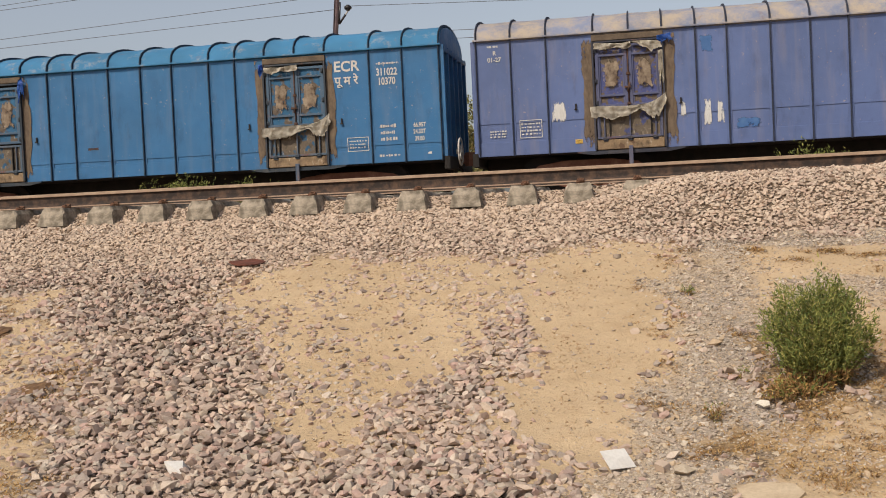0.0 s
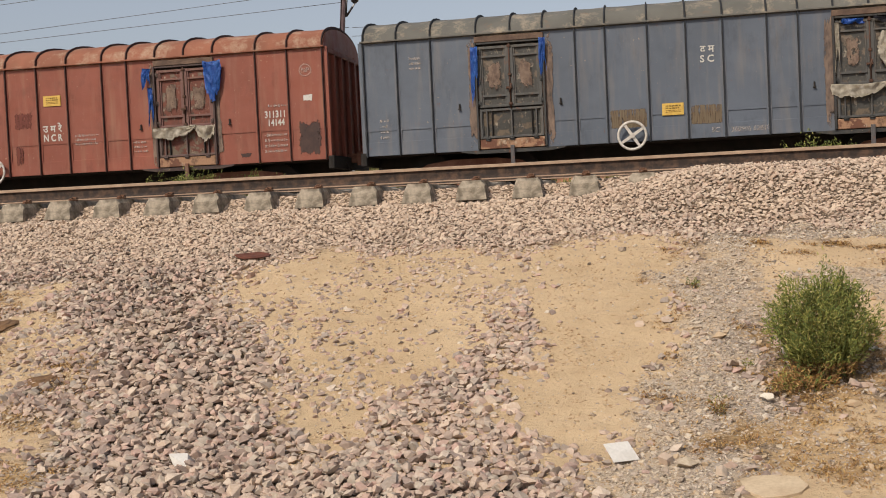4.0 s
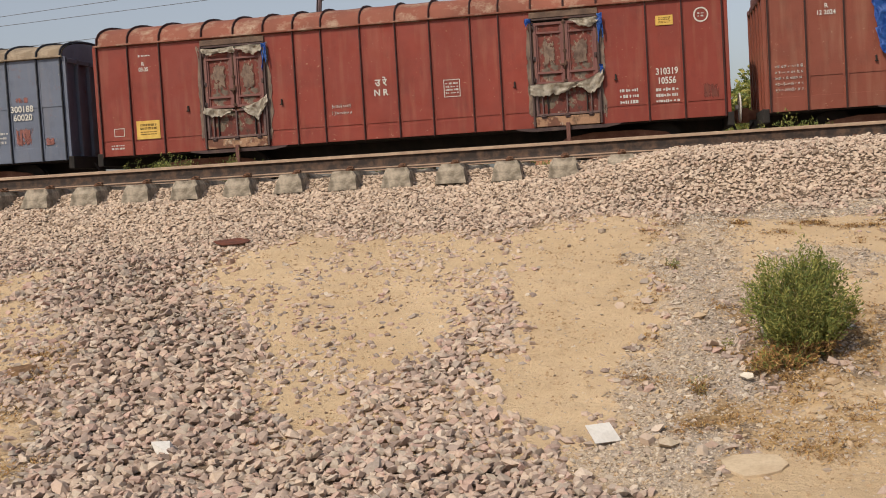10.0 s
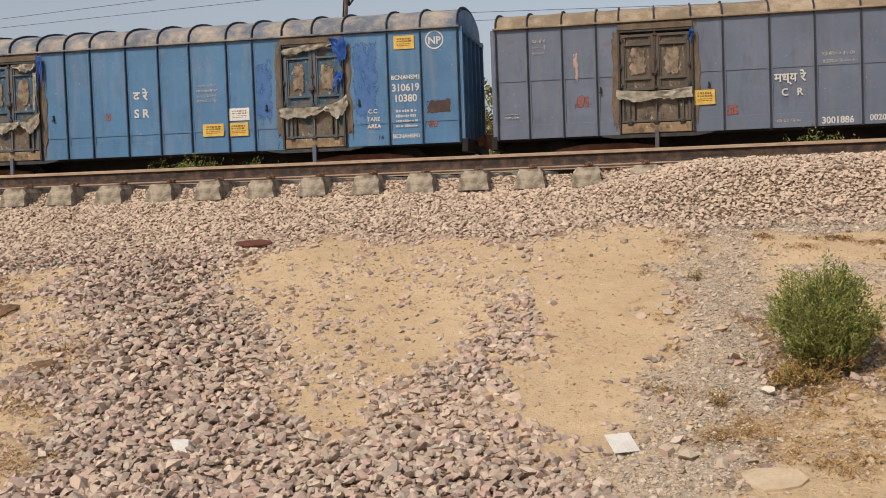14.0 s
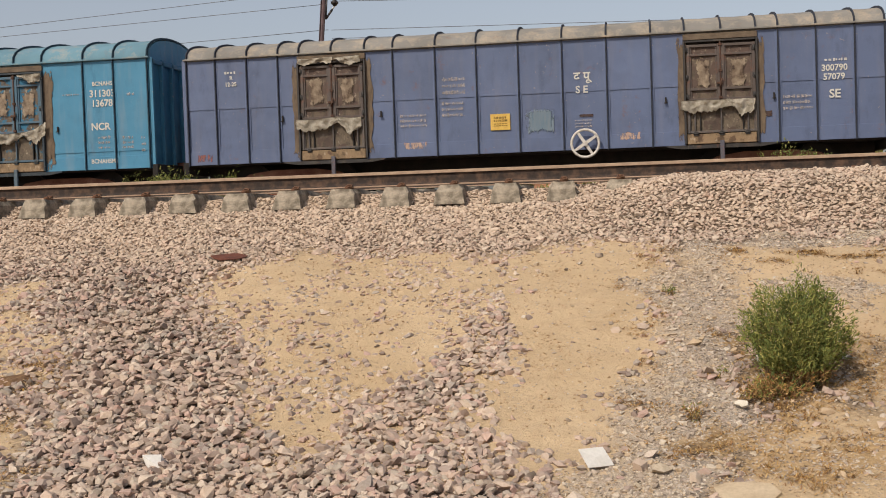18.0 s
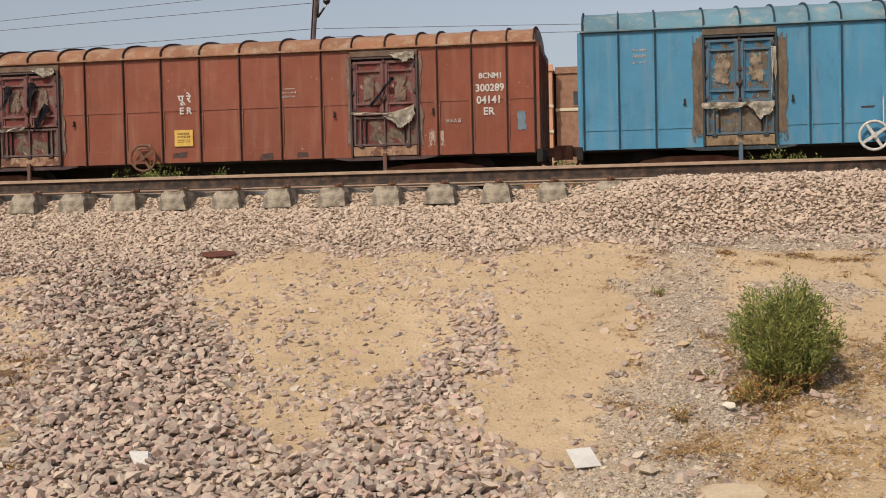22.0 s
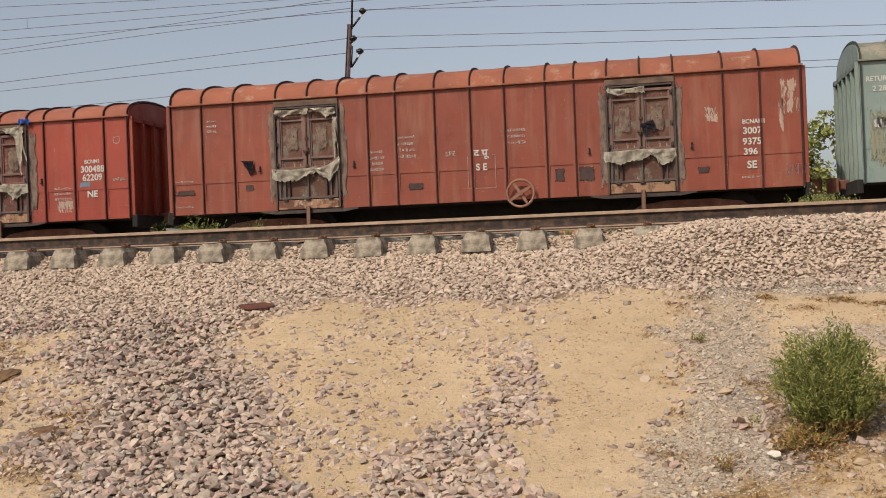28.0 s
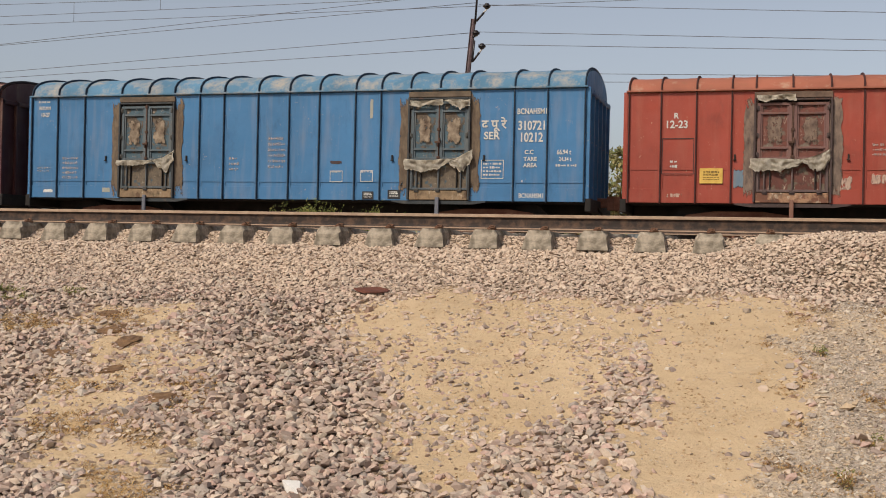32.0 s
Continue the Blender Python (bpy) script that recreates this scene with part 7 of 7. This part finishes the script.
for i, (x, y, s) in enumerate(((-2.06, -4.87, 0.162), (-3.41, -3.40, 0.182), (-3.08, -3.72, 0.164), (-3.58, -4.05, 0.200), (-3.76, -2.97, 0.136), (-2.84, -4.35, 0.135))):
    bm = bmesh.new()
    bmesh.ops.create_icosphere(bm, subdivisions=3, radius=s)
    for v in bm.verts:
        v.co = v.co * (1 + 0.4 * noise.noise(v.co * 14 + Vector((i * 3, 0, 0))) + 0.2 * noise.noise(v.co * 45))
        v.co = Vector((v.co.x, v.co.y * 0.7, v.co.z * 0.15))
    ob = new("clod", to_mesh(bm, "clod"))
    ob.data.materials.append(M_CLOD)
    ob.matrix_basis = at_land(x, y, 0.0, 0, 15) @ pose(0, 0, 0, 0, 0, 20 + i * 35)
    tagged(ob, "dry brown clod of burnt earth on the ground", "clod", "brown clods")


def rag_heap(name, x, y, w, seed, material, label):
    bm = bmesh.new()
    r = random.Random(seed)
    n = 9
    rows = []
    for j in range(n):
        rows.append([bm.verts.new(((i / (n - 1) - 0.5) * w * (1 - 0.3 * j / n) + r.uniform(-1, 1) * w * 0.05, (j / (n - 1) - 0.5) * w * 0.6 + r.uniform(-1, 1) * w * 0.05, 0.012 + abs(math.sin(i * 1.1 + j * 0.7 + seed)) * w * 0.28 * math.sin(math.pi * i / (n - 1)))) for i in range(n)])
    for a, b in zip(rows, rows[1:]):
        for i in range(n - 1):
            f = bm.faces.new((a[i], a[i + 1], b[i + 1], b[i]))
            f.smooth = True
    bmesh.ops.solidify(bm, geom=bm.faces[:], thickness=0.003)
    ob = new(name, to_mesh(bm, name))
    ob.data.materials.append(material)
    ob.matrix_basis = at_land(x, y, 0.0, seed * 40)
    return tagged(ob, label, "litter")


slab("plastic_scrap", 3.42, -5.43, blob(9, 0.052, 0.024, 4, 0.35), 0.015, M_RAG, "crumpled white plastic scrap on gravel", "litter", -28, 48, 0.035, 0.008)
rag_heap("plastic_scrap", 4.21, -4.66, 0.10, 5, M_PAPER, "white plastic scrap beside the bush")
rag_heap("plastic_scrap", -1.33, -5.96, 0.07, 7, M_RAG, "grey-green plastic scrap among stones")
rag_heap("plastic_scrap", -2.48, -5.80, 0.10, 9, M_RAG, "pale cloth scrap on earth")
for i, (x, y, s) in enumerate(((3.17, -4.35, 0.056), (3.05, -4.28, 0.045), (3.23, -4.24, 0.039), (2.58, -4.05, 0.050), (3.93, -5.51, 0.047), (4.24, -5.70, 0.060), (2.87, -6.36, 0.067), (3.06, -6.51, 0.055), (2.41, -2.26, 0.056), (-0.73, -2.66, 0.041), (3.78, -6.00, 0.036), (2.75, -6.30, 0.073), (-0.29, -6.30, 0.071))):
    shape, tri = BIG[i % len(BIG)]
    ob = new("loose_stone", rough_mesh("loose_stone", (shape * s * (1.6 if i == 12 else 1.0)).tolist(), tri.tolist(), None))
    ob.data.materials.clear()
    ob.data.materials.append(M_PAPER if i == 12 else M_STONE if i % 2 else M_PEBBLE)
    ob.matrix_basis = at_land(x, y, s * 0.25, i * 40)
    tagged(ob, "single weathered stone resting on the sand", "stone", "loose stones on the sand")

# ---- the line pole and its wires ----
POLE_Y = 22.0
pole = thing("line_pole", "dark old-rail line pole leaning slightly, with insulators", "utility pole", "", "", pose(-7.38, POLE_Y, -1.0))
LEAN = 0.0885


def up_pole(z):
    return Vector((LEAN * (z + 1.0), 0, z + 1.0))


bm = bmesh.new()
for dx in (-0.07, 0.055):
    a, b = up_pole(-1.05) + Vector((dx, -0.06, 0)), up_pole(7.12) + Vector((dx, -0.06, 0))
    v = [bm.verts.new(p + Vector(o)) for p in (a, b) for o in ((0, 0, 0), (0.016, 0, 0), (0.016, 0.12, 0), (0, 0.12, 0))]
    for q in ((0, 1, 5, 4), (1, 2, 6, 5), (2, 3, 7, 6), (3, 0, 4, 7), (0, 3, 2, 1), (4, 5, 6, 7)):
        bm.faces.new([v[i] for i in q])
add_tube(bm, up_pole(-1.05), up_pole(7.12), 0.05, seg=6)
part("post", bm, M_POLE, pole, "riveted steel post")
bm = bmesh.new()
add_tube(bm, up_pole(6.95) + Vector((0.09, -0.08, 0)), up_pole(8.9) + Vector((0.02, -0.08, 0)), 0.035, seg=8)
part("top_mast", bm, M_INSUL, pole, "thin black steel rod")
bm = bmesh.new()
add_tube(bm, up_pole(5.74) + Vector((0.13, -0.08, 0)), up_pole(6.42) + Vector((0.13, -0.08, 0)), 0.030, seg=8)
part("clamp_rod", bm, M_INSUL, pole, "thin black steel rod")
ARMS = [(5.76, 6.14, 0.40, 0.14), (6.53, 6.56, 0.16, 0.05), (7.02, 7.40, 0.42, 0.12), (7.95, 8.12, 0.14, 0.05)]
for z0, z1, out, root in ARMS:
    foot, tip = up_pole(z0) + Vector((root, -0.08, 0)), up_pole(z1) + Vector((out, -0.08, 0))
    arm = bmesh.new()
    add_tube(arm, foot, foot + (tip - foot) * 0.72, 0.036, seg=8)
    a = part("bracket", arm, M_INSUL, pole)
    pin = bmesh.new()
    add_tube(pin, foot + (tip - foot) * 0.72, tip, 0.024, seg=8)
    part("pin", pin, M_PAPER, a, "white porcelain pin")
    ins = bmesh.new()
    for k, (r0, r1) in enumerate(((0.05, 0.10), (0.12, 0.12), (0.10, 0.05))):
        add_tube(ins, tip + Vector((0, 0, 0.06 * k)), tip + Vector((0, 0, 0.06 + 0.06 * k)), r0, r1, seg=12)
    part("insulator", ins, M_INSUL, a, "dark glazed insulator")


def wire(z_at, slope, sag, x0, x1, y=POLE_Y, r=0.0095, label="thin grey overhead wire", pieces=18):
    """A wire past the pole: its height at the pole, its slope and its sag."""
    bm = bmesh.new()
    pts = []
    for i in range(pieces + 1):
        u = i / pieces
        x = x0 + (x1 - x0) * u
        pts.append((x, y, z_at + slope * (x + 6.8) - sag * 4 * u * (1 - u)))
    add_pipe(bm, pts, r, 5)
    ob = new("overhead_wire", to_mesh(bm, "overhead_wire", False))
    ob.data.materials.append(M_WIRE)
    return tagged(ob, label, "wire", "overhead wires")


for z, s in ((6.22, 0.0345), (6.68, 0.049), (7.62, 0.048), (7.97, 0.0659), (5.42, 0.03)):
    wire(z, s, 0.0, -60, -6.6)
for z, s in ((6.32, -0.0443), (6.72, -0.0515), (7.58, -0.0569), (5.42, -0.03), (5.15, -0.025)):
    wire(z, s, 0.0, -6.5, 45)
for z, s in ((8.19, -0.037), (8.06, -0.0118), (7.85, 0.0009), (7.53, -0.0005)):
    wire(z, s, 0.0, -60, 45, POLE_Y + 0.05)
for x, z0, z1 in ((-21.2, 7.53, 8.24), (-17.8, 7.84, 8.19), (-2.2, 7.53, 7.85)):
    bm = bmesh.new()
    add_tube(bm, (x, POLE_Y + 0.05, z0), (x, POLE_Y + 0.05, z1), 0.008, seg=5)
    ob = new("wire_dropper", to_mesh(bm, "wire_dropper", False))
    ob.data.materials.append(M_WIRE)
    tagged(ob, "short vertical dropper between two wires", "wire", "wire droppers")

# ---- beyond the train ----
M_BRICK = mottled("old_brickwork", srgb(128, 94, 76), srgb(152, 120, 98), 2.0, 0.9, 0, 0.3, 0.02, 9)
M_CREAM = mottled("cream_wall_plaster", srgb(206, 196, 174), srgb(186, 172, 148), 1.5, 0.9)
M_PINK = mottled("pinkish_plaster", srgb(196, 150, 122), srgb(178, 126, 98), 1.2, 0.9)
M_TANK = mottled("black_tank_plastic", srgb(40, 40, 42), srgb(56, 54, 54), 2, 0.5)
M_DARKGLASS = mottled("dark_window_glass", srgb(46, 50, 54), srgb(66, 68, 70), 2, 0.2)


def house(x0, x1, y, deep, tall, wall, label, bands=(), windows=(), parapet=0.35):
    h = thing("house", label, "house", "", "", pose((x0 + x1) / 2, y, -0.65))
    w = (x1 - x0) / 2
    bm = bmesh.new()
    add_box(bm, -w, w, 0, deep, 0, tall, 0.03)
    part("wall", bm, wall, h)
    bm = bmesh.new()
    add_box(bm, -w - 0.12, w + 0.12, -0.12, deep + 0.12, tall, tall + 0.14, 0.02)
    for q in ((-w - 0.05, w + 0.05, -0.05, 0.10), (-w - 0.05, w + 0.05, deep - 0.1, deep + 0.05)):
        add_box(bm, *q, tall + 0.14, tall + 0.14 + parapet, 0.01)
    part("roof", bm, wall, h, "flat roof with parapet")
    for z, m in bands:
        bm = bmesh.new()
        add_box(bm, -w - 0.06, w + 0.06, -0.08, 0.0, z, z + 0.22, 0.01)
        part("ledge", bm, m, h)
    for wx, wz, ww, wh in windows:
        bm = bmesh.new()
        add_box(bm, wx - ww / 2 - 0.08, wx + ww / 2 + 0.08, -0.06, 0.02, wz - 0.08, wz + wh + 0.08, 0.01)
        f = part("window", bm, wall, h)
        bm = bmesh.new()
        add_box(bm, wx - ww / 2, wx + ww / 2, -0.075, -0.055, wz, wz + wh)
        part("pane", bm, M_DARKGLASS, f)
    return h


house(-6.2, -2.4, 70, 6, 10.0, M_PINK, "pinkish plastered house with ledges", ((5.6, M_CREAM), (7.4, M_CREAM)), ((-1.0, 7.9, 0.8, 1.1), (1.0, 7.9, 0.8, 1.1)))
house(-2.2, 0.6, 71, 6, 9.9, M_BRICK, "red brick house with a pale upper wall", ((7.2, M_CREAM),), ((0.2, 7.6, 0.7, 1.0),))
house(1.0, 3.0, 70, 5, 8.4, M_BRICK, "brown brick house with flat roof", ((6.0, M_CREAM),), ((0.3, 6.4, 0.6, 0.9),))
house(3.2, 6.4, 74, 6, 9.1, M_CREAM, "cream plastered shed with low parapet", ((7.6, M_CREAM),), ())
house(3.1, 6.0, 69, 3, 7.3, M_BRICK, "low brick wall building before the cream shed", (), ())
house(6.2, 7.4, 72, 4, 7.6, M_BRICK, "narrow brown brick house between trees", (), ((0.0, 5.6, 0.5, 0.8),))
tank = thing("water_tank", "black plastic water tank on a brick roof", "water tank", "", "", pose(4.2, 68.4, 4.2))
bm = bmesh.new()
add_tube(bm, (0, 0, 0), (0, 0, 1.2), 0.62, seg=20)
for k in range(3):
    add_tube(bm, (0, 0, 0.25 + 0.35 * k), (0, 0, 0.33 + 0.35 * k), 0.65, seg=20)
add_tube(bm, (0, 0, 1.2), (0, 0, 1.38), 0.6, 0.28, seg=20)
part("tank_body", bm, M_TANK, tank)
bm = bmesh.new()
add_box(bm, -0.9, 0.9, -0.8, 0.8, -4.87, 0.0, 0.02)
part("tank_stand", bm, M_BRICK, tank)
for x, y, z in ((5.7, 80, 12.0), (7.6, 78, 13.5), (-9.5, 90, 15.0)):
    bm = bmesh.new()
    add_tube(bm, (0, 0, 0), (0, 0, z), 0.05, 0.02, seg=6)
    for k in range(4):
        add_tube(bm, (-0.25 + 0.03 * k, 0, z - 0.4 - 0.5 * k), (0.25 - 0.03 * k, 0, z - 0.4 - 0.5 * k), 0.015, seg=5)
    ob = new("antenna_pole", to_mesh(bm, "antenna_pole", False))
    ob.data.materials.append(M_WIRE)
    ob.matrix_basis = pose(x, y, -0.65)
    tagged(ob, "thin grey antenna pole behind houses", "antenna", "antenna poles")


def tree(x, y, tall, wide, seed, label, material, count=2600, leaf=0.34):
    r = np.random.default_rng(seed)
    t = thing("tree", label, "tree", "scrub trees beyond the train", "", pose(x, y, -0.65))
    bm = bmesh.new()
    add_tube(bm, (0, 0, 0), (0.1, 0, tall * 0.45), 0.16, 0.10, seg=8)
    tips = []
    for _ in range(15):
        a, k = r.uniform(0, 6.28), r.uniform(0.15, 0.5)
        c = np.array((math.cos(a) * wide * k, math.sin(a) * wide * k, tall * r.uniform(0.30, 0.92)))
        add_tube(bm, (0.05, 0, tall * r.uniform(0.15, 0.4)), c, 0.06, 0.02, seg=5, caps=False)
        rad = wide * r.uniform(0.13, 0.27)
        for _ in range(count // 15):
            d = r.normal(size=3)
            d /= np.linalg.norm(d)
            p = c + d * rad * r.uniform(0.5, 1.05) * np.array((1.1, 1.1, 0.85))
            tips.append((*p, *(d + np.array((0, 0, -0.2)))))
    part("trunk", to_mesh(bm, "trunk", False), M_STEM, t)
    leaf_cloud("crown", tips, leaf, material, t, seed + 1, 0.4, 0.6, "uneven crown of small leaves")
    return t


tree(-13.5, 66, 8.6, 5.5, 71, "olive-green thorny scrub tree", M_SHRUB)
tree(-10.3, 64, 8.6, 5.0, 72, "yellow-green scrub tree with open crown", M_SHRUB)
tree(-8.0, 66, 8.3, 4.2, 73, "yellow-green scrub tree with dry twigs", M_SHRUB)
tree(9.3, 72, 7.6, 4.0, 74, "green leafy tree behind houses", M_LEAF)
tree(11.8, 70, 8.2, 4.6, 75, "green leafy tree beyond the train", M_LEAF)
tree(15.0, 70, 9.6, 5.0, 76, "tall green leafy tree beyond the train", M_LEAF)
tree(18.2, 70, 9.9, 5.4, 77, "tall green leafy tree beyond the train", M_LEAF)
tree(21.5, 74, 9.0, 5.4, 78, "green leafy tree beyond the train", M_LEAF)
tree(-18.0, 68, 8.0, 5.5, 79, "olive-green thorny scrub tree", M_SHRUB)
for i, x in enumerate(np.arange(-24, 26, 2.3)):
    bush(float(x), 52 + 3 * math.sin(i * 2.1), 3.2, 3.3 + 0.9 * math.sin(i * 1.3), 90 + i, "dusty yellow-green scrub bush behind the line", 18, 30, 0.36, "scrub_bush", M_SHRUB, 0.1)


# ---- movement ----
TRAIN = [(0, 0.00), (0.5, 3.50), (1, 6.99), (1.5, 10.49), (2, 13.97), (2.5, 17.44), (3, 20.90), (3.5, 24.35), (5.5, 38.02), (6, 41.40), (6.5, 44.76), (7, 48.11), (7.5, 51.44), (8, 54.76), (8.5, 58.06), (9, 61.36), (9.5, 64.63), (10, 67.89), (10.5, 71.13), (11, 74.34), (11.5, 77.54), (12, 80.71), (12.5, 83.85), (13, 86.99), (13.5, 90.12), (14, 93.24), (14.5, 96.35), (16.5, 108.85), (17, 111.98), (17.5, 115.11), (18, 118.22), (18.5, 121.32), (19, 124.42), (19.5, 127.50), (20, 130.59), (20.5, 133.67), (21, 136.75), (21.5, 139.84), (22, 142.92), (22.5, 145.99), (23, 149.05), (23.5, 152.12), (24, 155.20), (24.5, 158.28), (25, 161.35), (25.5, 164.43), (26, 167.51), (26.5, 170.61), (28.5, 183.11), (29, 186.27), (29.5, 189.37), (30, 192.44), (30.5, 195.52), (31, 198.57), (31.5, 201.61), (32, 204.64)]


def motions():
    for w, x0 in TRAIN_WAGONS:
        walk(w, [(t, pose(x0 + s, FACE_Y, RAIL_Z)) for t, s in TRAIN])


motions()
